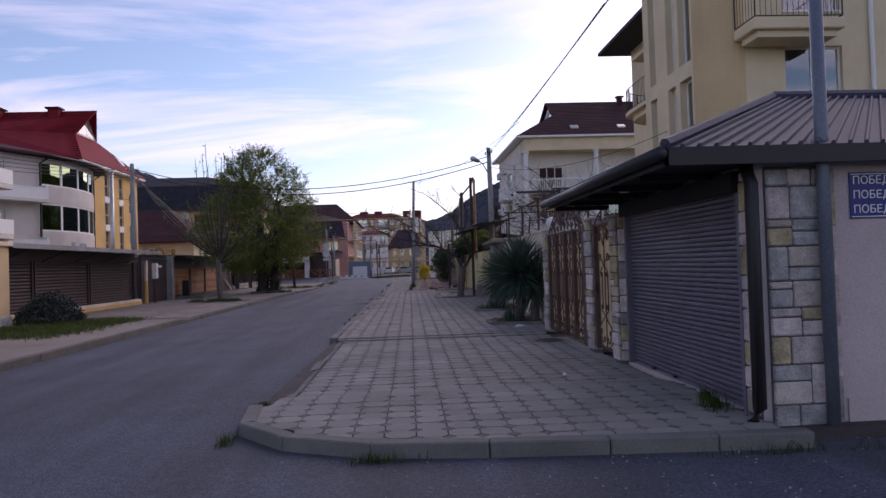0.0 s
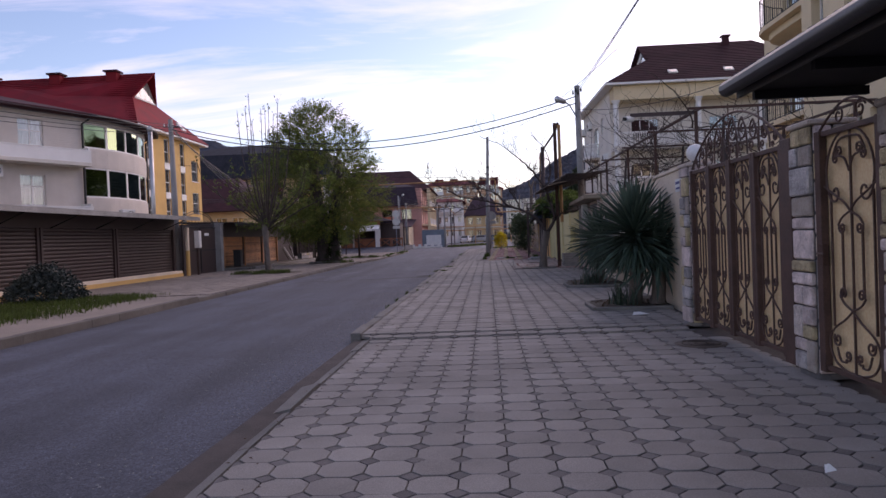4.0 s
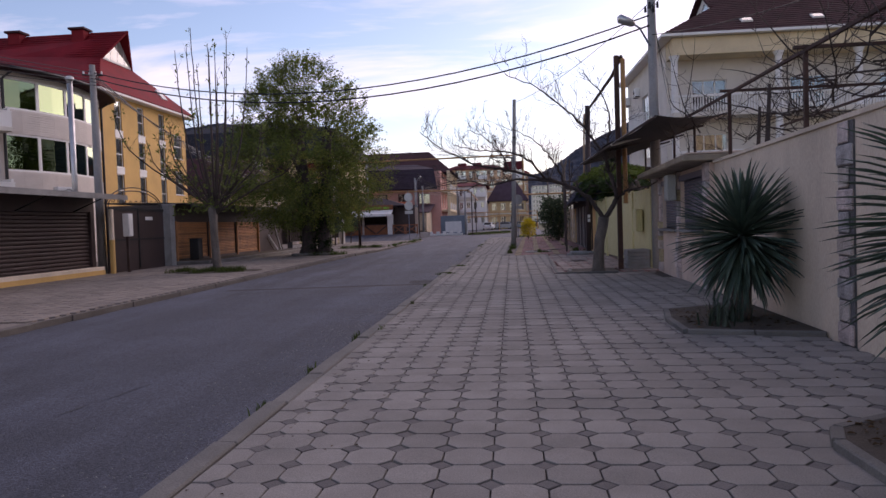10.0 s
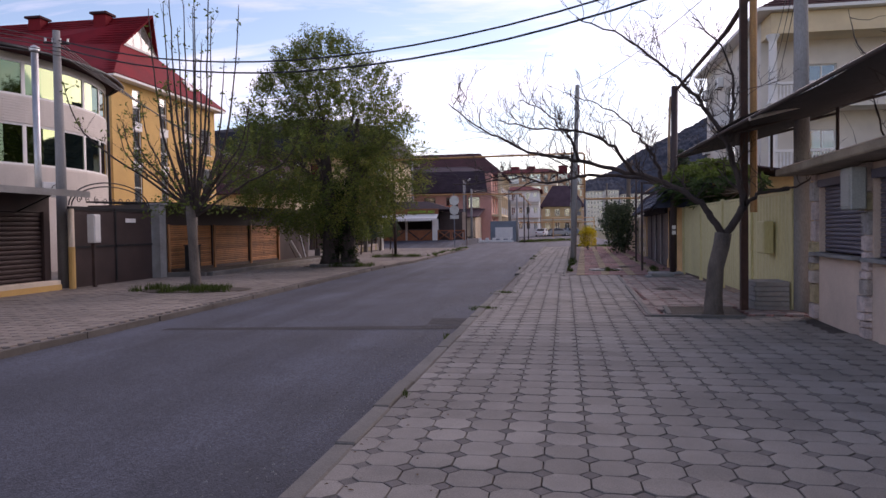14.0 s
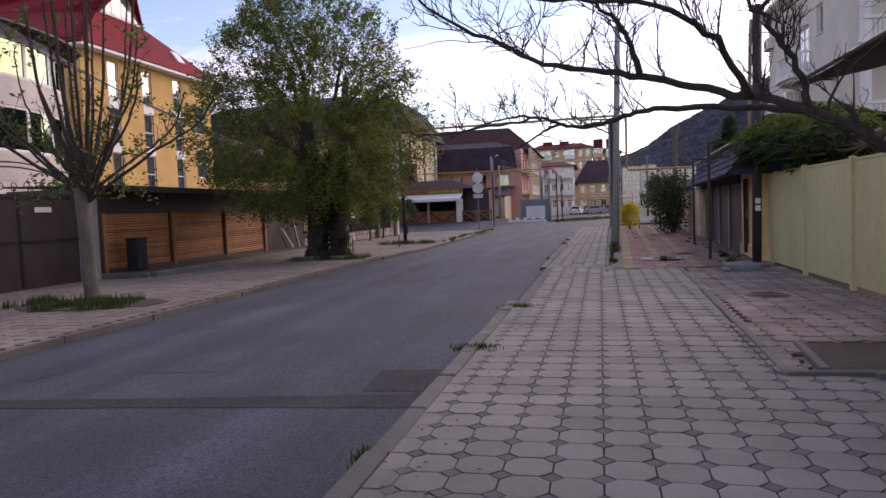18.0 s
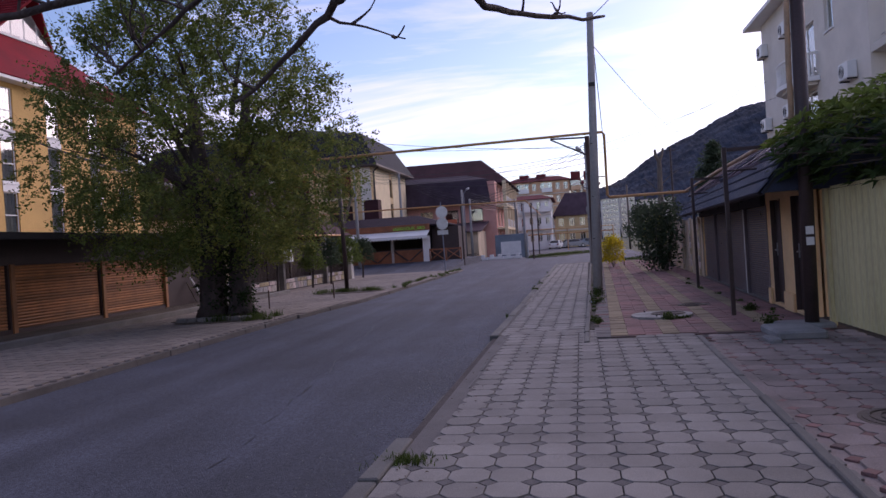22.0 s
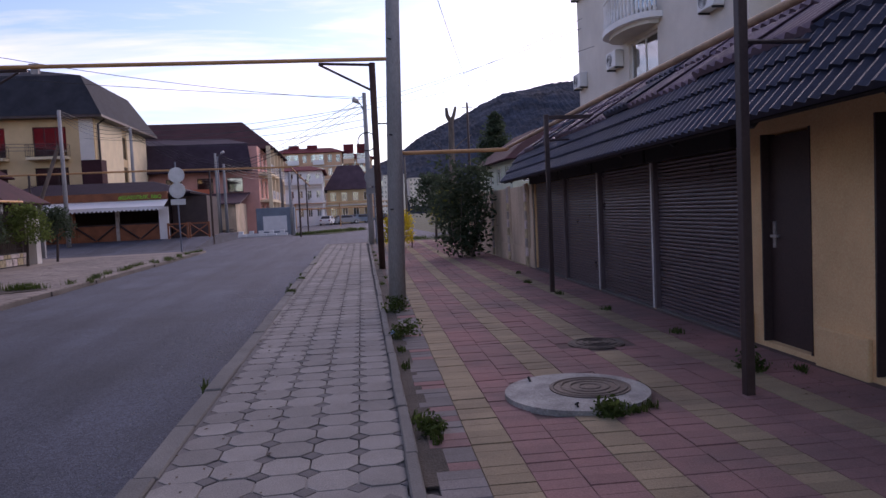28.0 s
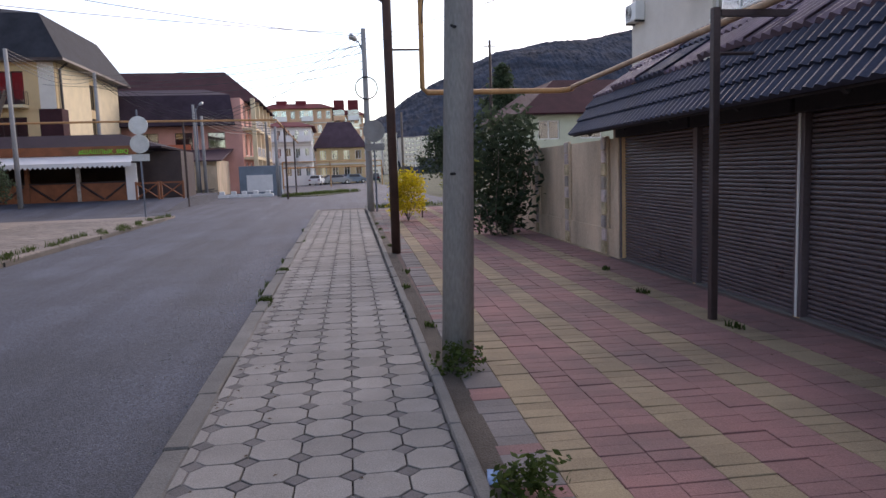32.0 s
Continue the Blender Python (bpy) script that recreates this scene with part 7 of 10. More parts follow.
big2 = block_house("orange_flats", "orange multi-storey block with glazed bays and red turrets", 1.2, 7.5, 196, 212, 13.8, M_PEACH, M_MAROON, 5, 4, 5, 1.2)
for x in (-9.5, -5.5, 2.5, 5.5):
    part("turret", Mesh().box(x - 1.1, x + 1.1, 197, 200, 14.0, 17.0), M_MAROON, big)
for k in range(5):
    for i, x in enumerate((-9.6, -4.2, 2.4, 5.4)):
        bl = part("balcony", Mesh().box(x - 1.2, x + 1.2, 194.0, 195.0, 0.9 + 2.9 * k, 1.9 + 2.9 * k), M_WHITE if (k + i) % 3 else M_PEACH, big)
        part("glazing", Mesh().box(x - 1.15, x + 1.15, 194.05, 194.1, 1.9 + 2.9 * k, 3.1 + 2.9 * k), M_GLASS, bl)
for z in (3.3, 6.2):
    for x in (-8.6, -6.0, -3.4):
        part("balcony", Mesh().box(x - 1.0, x + 1.0, 147.0, 148.0, z, z + 0.9), M_WHITE, flats)
for i, (x, w, h) in enumerate(((19, 9, 22), (30, 8, 23), (41, 11, 21), (53, 10, 22))):
    block_house("distant_tower", "distant pale residential tower block", x, x + w, 430 + i * 12, 445 + i * 12, h, M_WHITE_WALL, M_CONCRETE, 8, 5, 0, 0.3)

green = block_house("green_house", "pale green house beyond the courtyard wall", 11.5, 22, 84, 95, 4.6, mat("pale green plaster", (0.52, 0.55, 0.42), 0.9, 0.1, 1, 50, 0.15), M_BROWN_ROOF, 2, 4, 0, 2.2, 4)

# container, cars, kerb island
con = thing("grey_container", (-5.8, 104.9, -0.12), "grey-blue metal container on the roadside", "container")
M_CONT = mat("blue grey sheet", (0.16, 0.2, 0.24), 0.5, 0.2, 1, 30, 0.05)
part("body", Mesh().box(-7.5, -4.1, 104, 105.8, -0.12, 2.35, 0.04), M_CONT, con)
part("panel", Mesh().box(-6.9, -4.8, 103.95, 104, 0.2, 1.6), M_WHITE_METAL, con)


def car(x, y, yaw, paint, label):
    t = thing("car", (0, 0, 0), label, "car", "parked cars")
    body = Mesh()
    side = [(-2.1, 0.3), (2.1, 0.3), (2.15, 0.7), (1.3, 0.92), (0.7, 1.42), (-1.2, 1.45), (-1.95, 0.95), (-2.15, 0.75)]
    vs = []
    for yy, s in ((-0.85, 1), (0.85, 1)):
        vs += [(px, yy * (0.82 if pz > 1.2 else 1), pz) for px, pz in side]
    k = len(side)
    body.add(vs, [tuple(range(k))[::-1], tuple(range(k, 2 * k))] + [(i, (i + 1) % k, k + (i + 1) % k, k + i) for i in range(k)])
    part("body", body, paint, t)
    for sx in (-0.855, 0.855):
        part("side_window", Mesh().add([(-1.15, sx * 0.98, 0.98), (0.95, sx * 0.98, 0.95), (0.6, sx * 0.86, 1.36), (-1.05, sx * 0.86, 1.38)], [(0, 1, 2, 3)]), M_BLACK, t)
    part("rear_window", Mesh().add([(-1.93, -0.7, 1.0), (-1.93, 0.7, 1.0), (-1.32, 0.6, 1.4), (-1.32, -0.6, 1.4)], [(0, 1, 2, 3)]), M_BLACK, t)
    for wx in (-1.3, 1.3):
        for wy in (-0.8, 0.8):
            wh = part("wheel", Mesh().tube([(wx, wy - 0.1, 0.31), (wx, wy + 0.1, 0.31)], 0.31, 16), M_RUBBER, t)
            part("rim", Mesh().tube([(wx, wy - 0.11, 0.31), (wx, wy + 0.11, 0.31)], 0.19, 10), M_GALV, wh)
    for wy in (-0.65, 0.65):
        part("tail_light", Mesh().box(-2.17, -2.1, wy - 0.15, wy + 0.15, 0.7, 0.86), M_RED_ROOF, t)
    t.matrix_basis = pose(x, y, ROAD_Z, 0, 0, yaw)
    return t


car(-2.0, 148, 80, M_WHITE_METAL, "white hatchback parked at the kerb")
car(0.9, 151, 20, mat("silver car paint", (0.25, 0.26, 0.28), 0.3, 0.05, 1, 20, 0, metal=0.5), "silver grey saloon parked across")
car(3.4, 153.5, 30, M_CONT, "dark blue car parked across")
car(6.9, 156, 85, mat("dark car paint", (0.03, 0.05, 0.05), 0.3, 0.05, 1, 20, 0), "dark car parked far up the street")

wp = thing("timber_pile", (-10.4, 104.4, -0.12), "untidy pile of old timber and pallets by the road", "timber pile")
random.seed(8)
for k in range(26):
    x, y, z, a = -10.5 + random.uniform(-0.7, 0.7), 104.5 + random.uniform(-0.6, 0.6), -0.12 + 0.05 * (k // 2), random.uniform(-0.5, 0.5)
    part("board", Mesh().box(-0.9, 0.9, -0.06, 0.06, 0.0, 0.05, 0.0, pose(x, y, z, 0, random.uniform(-6, 6), math.degrees(a))), M_WOODPOLE, wp)
for x, y in ((-8.5, 101), (-7.64, 101.2), (-6.8, 100.9), (-5.94, 101.1), (-5.0, 101)):
    t = thing("road_block", (x, y, 0), "low white painted concrete block on the roadside", "road block", "white road blocks")
    part("base", Mesh().box(x - 0.45, x + 0.45, y - 0.2, y + 0.2, -0.16, 0.12, 0.03), M_WHITE, t)
    part("head", Mesh().box(x - 0.2, x + 0.2, y - 0.15, y + 0.15, 0.12, 0.38, 0.03), M_WHITE, t)

# ---- hills ----
def hill(name, ridge, dist, foot, seed, label):
    """A wooded ridge: rows of points from its foot up to the ridge and over, roughened by noise."""
    noise.seed_set(seed)
    me = Mesh()
    rows, n = 44, 460
    vs = []
    for r_ in range(rows + 8):
        s = r_ / rows
        for i in range(n + 1):
            u = i / n * (len(ridge) - 1)
            k = min(int(u), len(ridge) - 2)
            x = lerp(ridge[k][0], ridge[k + 1][0], u - k)
            zc = lerp(ridge[k][1], ridge[k + 1][1], u - k)
            up = math.sin(min(s, 1) * math.pi / 2) if s <= 1 else 1 - (s - 1) * 1.5
            y = dist - foot + foot * s
            h = zc * up + noise.noise((x * 0.02, y * 0.02, seed)) * 4 * min(1, s * 2) + noise.noise((x * 0.11, y * 0.11, seed)) * 1.6 + noise.noise((x * 0.45, y * 0.4, seed)) * 1.2 * min(1, zc / 40)
            vs.append((x, y, h if s > 0 else -3))
    q = n + 1
    me.add(vs, [(r_ * q + i, r_ * q + i + 1, (r_ + 1) * q + i + 1, (r_ + 1) * q + i) for r_ in range(rows + 7) for i in range(n)])
    return solid(name, me, M_HILL_HAZED, label, "hill", "structure", smooth=False)


hill("backdrop_hill_east", [(-60, 12), (0, 34), (25, 44), (48, 51), (76, 67), (112, 84), (155, 107), (200, 113), (235, 116), (292, 126), (420, 135), (620, 130)], 700, 260, 3, "dark wooded hill to the right of the street")
hill("backdrop_hill_west", [(-620, 60), (-420, 82), (-330, 95), (-285, 104), (-262, 106), (-235, 97), (-215, 84), (-170, 62), (-110, 40), (-60, 22), (-20, 12)], 700, 260, 8, "dark wooded hill behind the houses")
noise.seed_set(1)

# ---- plants ----
def twig(mesh, p, d, length, r, segs, curl, rng, out=None, sides=4):
    pts, rad = [Vector(p)], [r]
    d = Vector(d).normalized()
    for i in range(segs):
        d = (d + Vector((rng.uniform(-curl, curl), rng.uniform(-curl, curl), rng.uniform(-curl, curl) + curl * 0.25))).normalized()
        pts.append(pts[-1] + d * length / segs)
        rad.append(max(0.0025, r * (1 - 0.8 * (i + 1) / segs)))
    mesh.tube(pts, rad, sides, cap=False)
    return pts


def limb(parent, name, path, r0, r1, rng, n_twigs, tw_len, material, depth=2, up=0.3, sides=8, wob=0.0):
    """A main limb through given points, carrying side twigs that fork again."""
    pts = [Vector(p) for p in path]
    fine = []
    for i in range(len(pts) - 1):
        a, b = pts[max(i - 1, 0)], pts[i]
        c, d = pts[i + 1], pts[min(i + 2, len(pts) - 1)]
        for k in range(5):
            t = k / 5
            fine.append(0.5 * ((2 * b) + (c - a) * t + (2 * a - 5 * b + 4 * c - d) * t * t + (3 * b - a - 3 * c + d) * t ** 3))
    fine.append(pts[-1])
    for i in range(3, len(fine)):
        fine[i] = fine[i] + Vector((rng.uniform(-1, 1), rng.uniform(-1, 1), rng.uniform(-1, 1))) * wob
    n = len(fine)
    rad = [lerp(r0, r1, (i / (n - 1)) ** 0.8) * rng.uniform(0.93, 1.08) for i in range(n)]
    for i in range(1, 7):
        rad[-i] = min(rad[-i], 0.004 + 0.004 * i)
    ob = part(name, Mesh().tube(fine, rad, sides), material, parent, smooth=True)
    tw = Mesh()
    tips = []
    for k in range(n_twigs):
        i = rng.randint(n // 5, n - 2)
        t = (fine[i + 1] - fine[i]).normalized()
        side = Vector((rng.uniform(-1, 1), rng.uniform(-1, 1), rng.uniform(-0.4, 1) + up)).normalized()
        d = (t * rng.uniform(0.2, 0.8) + side).normalized()
        L = tw_len * rng.uniform(0.4, 1.2)
        q = twig(tw, fine[i], d, L, max(0.006, rad[i] * 0.32), 6, 0.28 + wob * 6, rng)
        tips.append(q[-1])
        if depth > 1:
            for s in range(rng.randint(2, 4)):
                j = rng.randint(1, 5)
                dd = (q[j + 1] - q[j] if j < 6 else q[j] - q[j - 1]).normalized() if j < len(q) - 1 else d
                e = (dd + Vector((rng.uniform(-1, 1), rng.uniform(-1, 1), rng.uniform(-0.5, 1)))).normalized()
                w = twig(tw, q[j], e, L * rng.uniform(0.25, 0.6), 0.0055, 5, 0.35 + wob * 5, rng)
                tips.append(w[-1])
                if depth > 2:
                    for _ in range(2):
                        twig(tw, w[rng.randint(1, 4)], (dd + Vector((rng.uniform(-1, 1), rng.uniform(-1, 1), rng.uniform(-0.5, 1)))).normalized(), L * rng.uniform(0.15, 0.3), 0.004, 4, 0.5, rng, sides=3)
    if n_twigs:
        part("twig_growth", tw, material, ob, kind="stuff")
    return fine, tips


def leaves(name, parent, centres, per, spread, size, material, rng, flat=0.0, label=""):
    """Many small leaf blades scattered round the given centres."""
    n = len(centres) * per
    r_ = np.random.RandomState(rng.randint(0, 99999))
    c = np.repeat(np.array([tuple(p) for p in centres]), per, axis=0)
    if isinstance(spread, (int, float)):
        spread = (spread, spread, spread)
    off = r_.normal(0, 1, (n, 3)) * np.array(spread)
    pos = c + off
    a = r_.normal(0, 1, (n, 3))
    a[:, 2] *= 0.7
    a /= np.linalg.norm(a, axis=1)[:, None]
    b = np.cross(a, r_.normal(0, 1, (n, 3)))
    b /= np.linalg.norm(b, axis=1)[:, None]
    s = size * r_.uniform(0.6, 1.3, (n, 1))
    v = np.empty((n, 4, 3))
    v[:, 0] = pos - a * s
    v[:, 1] = pos + b * s * 0.45 - a * s * 0.1
    v[:, 2] = pos + a * s
    v[:, 3] = pos - b * s * 0.45 - a * s * 0.1
    me = Mesh()
    me.v = [tuple(p) for p in v.reshape(-1, 3)]
    me.f = [(i, i + 1, i + 2, i + 3) for i in range(0, n * 4, 4)]
    return part(name, me, material, parent, label, kind="stuff")


rng = random.Random(7)
# spreading bare street tree
bt = thing("bare_street_tree", (2.7, 31.15, 0), "bare spreading street tree with a forked grey trunk", "tree")
TY = 31.15
part("trunk", Mesh().tube([(2.7, TY, -0.05), (2.7, TY, 0.12), (2.71, TY, 0.35), (2.74, TY, 0.8), (2.83, TY, 1.15), (2.86, TY, 1.36)], [0.2, 0.155, 0.135, 0.125, 0.13, 0.13], 14), M_BARK, bt, smooth=True)
limb(bt, "limb", [(2.86, TY, 1.3), (2.68, TY, 1.64), (2.45, TY, 1.9), (1.95, TY, 2.2), (1.45, TY + 0.05, 2.36), (0.88, TY + 0.05, 2.51), (0.4, TY + 0.05, 2.64), (-0.15, TY, 2.73), (-0.62, TY, 2.95), (-1.05, TY, 3.2), (-1.6, TY, 3.62)], 0.066, 0.01, rng, 46, 0.85, M_BARK_DK, 3, wob=0.02)
limb(bt, "limb", [(1.95, TY, 2.2), (1.55, 31.7, 2.33), (0.85, 32.0, 2.41), (0.52, 32.05, 2.38), (0.3, 32.1, 2.33), (0.03, 32.2, 2.3), (-0.18, 32.25, 2.36), (-0.38, 32.2, 2.42), (-0.7, 32.3, 2.4), (-1.27, 32.2, 2.33), (-1.7, 32.2, 2.32)], 0.037, 0.009, rng, 26, 0.5, M_BARK_DK, 3, up=0.5, wob=0.012)
limb(bt, "limb", [(-0.18, 32.25, 2.35), (-0.36, 32.4, 2.3), (-0.55, 32.5, 2.2), (-0.83, 32.67, 2.1)], 0.018, 0.006, rng, 5, 0.3, M_BARK_DK, 2, wob=0.008)
limb(bt, "limb", [(0.12, 32.2, 2.31), (0.05, 32.6, 2.33), (0.22, 33.0, 2.38), (0.5, 33.5, 2.5)], 0.018, 0.006, rng, 6, 0.3, M_BARK_DK, 2, wob=0.008)
limb(bt, "limb", [(-0.38, 32.2, 2.42), (-0.6, 32.4, 2.47), (-1.0, 32.7, 2.46), (-1.5, 33.0, 2.36)], 0.018, 0.006, rng, 10, 0.4, M_BARK_DK, 3, wob=0.012)
limb(bt, "limb", [(2.86, TY, 1.3), (3.16, TY, 1.75), (3.08, TY, 2.3), (2.9, TY, 2.85), (2.62, TY, 3.3), (2.3, TY, 3.75), (1.85, TY, 4.15), (1.3, TY, 4.6), (0.55, TY, 4.95)], 0.066, 0.01, rng, 48, 0.85, M_BARK_DK, 3, wob=0.025)
limb(bt, "limb", [(3.16, TY, 1.72), (3.36, TY + 0.1, 1.93), (3.66, TY + 0.1, 2.05), (4.05, TY, 2.12), (4.4, TY, 2.5)], 0.04, 0.01, rng, 10, 0.6, M_BARK_DK, 2, wob=0.025)
limb(bt, "limb", [(1.9, TY, 2.24), (1.79, TY - 0.1, 2.55), (1.62, TY - 0.15, 2.8), (1.45, TY - 0.2, 3.05), (1.05, TY - 0.2, 3.4), (0.6, TY - 0.2, 3.6)], 0.034, 0.008, rng, 26, 0.7, M_BARK_DK, 3, wob=0.03)
limb(bt, "limb", [(0.56, TY, 2.62), (0.47, TY - 0.1, 2.9), (0.3, TY - 0.2, 3.1), (0.05, TY - 0.3, 3.32), (-0.4, TY - 0.35, 3.6)], 0.03, 0.007, rng, 22, 0.6, M_BARK_DK, 3, wob=0.03)
limb(bt, "limb", [(1.45, TY, 2.36), (1.1, TY - 0.5, 2.75), (0.6, TY - 0.9, 2.95), (-0.1, TY - 1.1, 3.0), (-0.7, TY - 1.2, 3.15)], 0.035, 0.008, rng, 26, 0.7, M_BARK_DK, 3, wob=0.03)
limb(bt, "limb", [(2.9, TY, 2.85), (3.1, TY + 0.3, 3.5), (3.0, TY + 0.4, 4.3), (2.5, TY + 0.5, 5.0)], 0.04, 0.009, rng, 18, 0.8, M_BARK_DK, 3, wob=0.03)

# pruned young tree on the far footway
yt = thing("pruned_young_tree", (-9.15, 36.3, 0), "young tree with tall upright shoots and few leaves", "tree", "street trees")
part("trunk", Mesh().tube([(-9.12, 36.3, -0.05), (-9.15, 36.3, 0.2), (-9.2, 36.3, 1.2), (-9.22, 36.3, 2.2)], [0.2, 0.14, 0.12, 0.15], 12), M_BARK, yt, smooth=True)
tips_all = []
for k in range(25):
    a = rng.uniform(0, 2 * math.pi)
    tall = k < 12
    sp = rng.uniform(0.2, 1.7) if tall else rng.uniform(1.5, 3.2)
    h = rng.uniform(6.0, 8.4) if tall else rng.uniform(3.4, 5.4)
    q = (-9.15 + sp * math.cos(a), 36.3 + sp * math.sin(a) * 0.8, h)
    bow = 0.62 if tall else 0.45
    mid = (-9.15 + sp * bow * math.cos(a), 36.3 + sp * bow * 0.8 * math.sin(a), lerp(2.1, h, 0.3))
    mid2 = (-9.15 + sp * 0.86 * math.cos(a), 36.3 + sp * 0.86 * 0.8 * math.sin(a), lerp(2.1, h, 0.62))
    f, tp = limb(yt, "shoot", [(-9.15 + 0.06 * math.cos(a), 36.3, 2.0 + rng.uniform(-0.15, 0.2)), mid, mid2, q], 0.045 if tall else 0.038, 0.01, rng, 9 if tall else 13, 0.5, M_BARK_DK, 1 if tall else 2, up=0.6, wob=0.014)
    tips_all += tp + [f[i] for i in range(6, len(f), 1)]
leaves("young_leaves", yt, rng.sample(tips_all, min(len(tips_all), 420)), 4, 0.05, 0.055, M_LEAF, rng)
mop = []
for _ in range(70):
    a, r_ = rng.uniform(0, 6.28), rng.random() ** 0.6
    mop.append((-9.15 + 1.3 * r_ * math.cos(a), 36.3 + 1.0 * r_ * math.sin(a), 2.3 - 0.25 * r_ + rng.uniform(-0.15, 0.35)))
leaves("low_leaves", yt, mop, 6, (0.1, 0.1, 0.07), 0.055, M_LEAF, rng)

# large leafy tree with ivy on its two stems
lt = thing("leafy_street_tree", (-8.85, 47.7, 0), "large leafy tree with ivy-clad twin stems", "tree", "street trees")
part("stem", Mesh().tube([(-9.25, 47.7, -0.05), (-9.2, 47.7, 0.4), (-9.15, 47.7, 2.0), (-9.3, 47.6, 4.0), (-9.4, 47.6, 6.0)], [0.5, 0.36, 0.33, 0.25, 0.12], 12), M_BARK_DK, lt, smooth=True)
part("stem", Mesh().tube([(-8.45, 47.75, -0.05), (-8.45, 47.75, 0.4), (-8.4, 47.8, 2.0), (-8.2, 47.9, 4.0), (-8.0, 48.0, 6.2)], [0.42, 0.3, 0.27, 0.2, 0.1], 12), M_BARK_DK, lt, smooth=True)
ivy = []
for k in range(330):
    z = rng.uniform(0.1, 3.6)
    cx = -9.2 if k % 2 else -8.42
    a = rng.uniform(0, 2 * math.pi)
    rr = 0.36 if k % 2 else 0.3
    ivy.append((cx + rr * math.cos(a), 47.72 + rr * math.sin(a), z))
leaves("ivy", lt, ivy, 16, 0.09, 0.055, M_IVY, rng)
CX, CY = -9.35, 47.8
noise.seed_set(4)


def crown_radius(z):
    """Half width of the egg-shaped crown at a height."""
    rows = ((1.5, 1.5), (2.2, 2.9), (3.2, 3.75), (4.6, 3.95), (6.0, 3.6), (7.4, 2.95), (8.5, 2.1), (9.2, 1.15), (9.7, 0.2))
    for (z0, r0), (z1, r1) in zip(rows, rows[1:]):
        if z0 <= z <= z1:
            return lerp(r0, r1, (z - z0) / (z1 - z0))
    return 0.1


for k in range(22):
    a, zq = rng.uniform(0, 2 * math.pi), rng.uniform(4.2, 8.8)
    L = crown_radius(zq) * rng.uniform(0.6, 0.9)
    q = (CX + L * math.cos(a), CY + L * math.sin(a), zq)
    z_from = rng.uniform(2.4, min(5.5, zq - 1.0))
    stem_x = -9.25 if math.cos(a) < 0 else -8.35
    limb(lt, "limb", [(stem_x, 47.75, z_from), (lerp(stem_x, q[0], 0.45), lerp(47.75, q[1], 0.45), lerp(z_from, q[2], 0.6)), q], 0.08, 0.014, rng, 16, 1.0, M_BARK_DK, 2)
sprays = {"crown": [], "yellowing_crown": []}
fine_twigs = Mesh()
count = 0
while count < 4300:
    z = rng.uniform(1.6, 9.65)
    rim = crown_radius(z)
    if rng.random() > (rim / 3.95) ** 1.3:
        continue
    a = rng.uniform(0, 2 * math.pi)
    lump = 1.0 + 0.2 * noise.noise((1.6 * math.cos(a), 1.6 * math.sin(a), z * 0.55)) + 0.12 * noise.noise((4 * math.cos(a), 4 * math.sin(a), z * 1.4))
    f = rng.random() ** 0.42 * lump
    p = Vector((CX + rim * f * math.cos(a), CY + rim * f * math.sin(a), z))
    if noise.noise((p.x * 0.75, p.y * 0.75, p.z * 0.8)) < -0.12 or noise.noise((p.x * 1.9, p.y * 1.9, p.z * 1.9)) < -0.32:
        continue
    count += 1
    up = 1.1 if z > 6.5 else 0.3 if z > 4.0 else -0.55
    d = Vector((math.cos(a) * 0.6 + rng.gauss(0, 0.45), math.sin(a) * 0.6 + rng.gauss(0, 0.45), up + rng.gauss(0, 0.35))).normalized()
    length = rng.uniform(0.3, 0.75) * (1.25 if z > 8.3 else 1.0)
    if count % 5 == 0:
        twig(fine_twigs, p - d * 0.3, d, length + 0.35, 0.007, 4, 0.12, rng, sides=3)
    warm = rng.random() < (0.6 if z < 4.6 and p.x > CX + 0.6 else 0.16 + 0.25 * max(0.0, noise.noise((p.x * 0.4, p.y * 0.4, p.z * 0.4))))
    out = sprays["yellowing_crown" if warm else "crown"]
    for i in range(7):
        q = p + d * (length * i / 6)
        q.z -= 0.12 * (i / 6) ** 2
        out.append(tuple(q))
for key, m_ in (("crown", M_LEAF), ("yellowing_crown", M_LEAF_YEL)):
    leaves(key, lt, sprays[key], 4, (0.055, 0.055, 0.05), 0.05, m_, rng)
part("outer_twig_growth", fine_twigs, M_BARK_DK, lt, kind="stuff")
noise.seed_set(1)

soil_patches = (((-9.2, 36.2), 1.5, 0.9), ((-8.9, 47.4), 1.3, 0.8), ((-8.4, 56.7), 1.4, 0.8))
for i, ((x, y), a, b) in enumerate(soil_patches):
    solid("tree_pit", Mesh().prism([(x + a * math.cos(2 * math.pi * k / 18) * random.uniform(0.85, 1.1), y + b * math.sin(2 * math.pi * k / 18) * random.uniform(0.85, 1.1)) for k in range(18)], -0.1, 0.012), M_SOIL, "bare earth pit round a trunk or post", "tree pit")
tr = thing("tree_surround", (-8.9, 47.2, 0), "low rough stone edging at the foot of the tree", "edging")
for k in range(7):
    part("stone", Mesh().box(-9.9 + k * 0.3, -9.63 + k * 0.3, 46.95, 47.12, -0.02, 0.12, 0.03), M_KERB, tr)


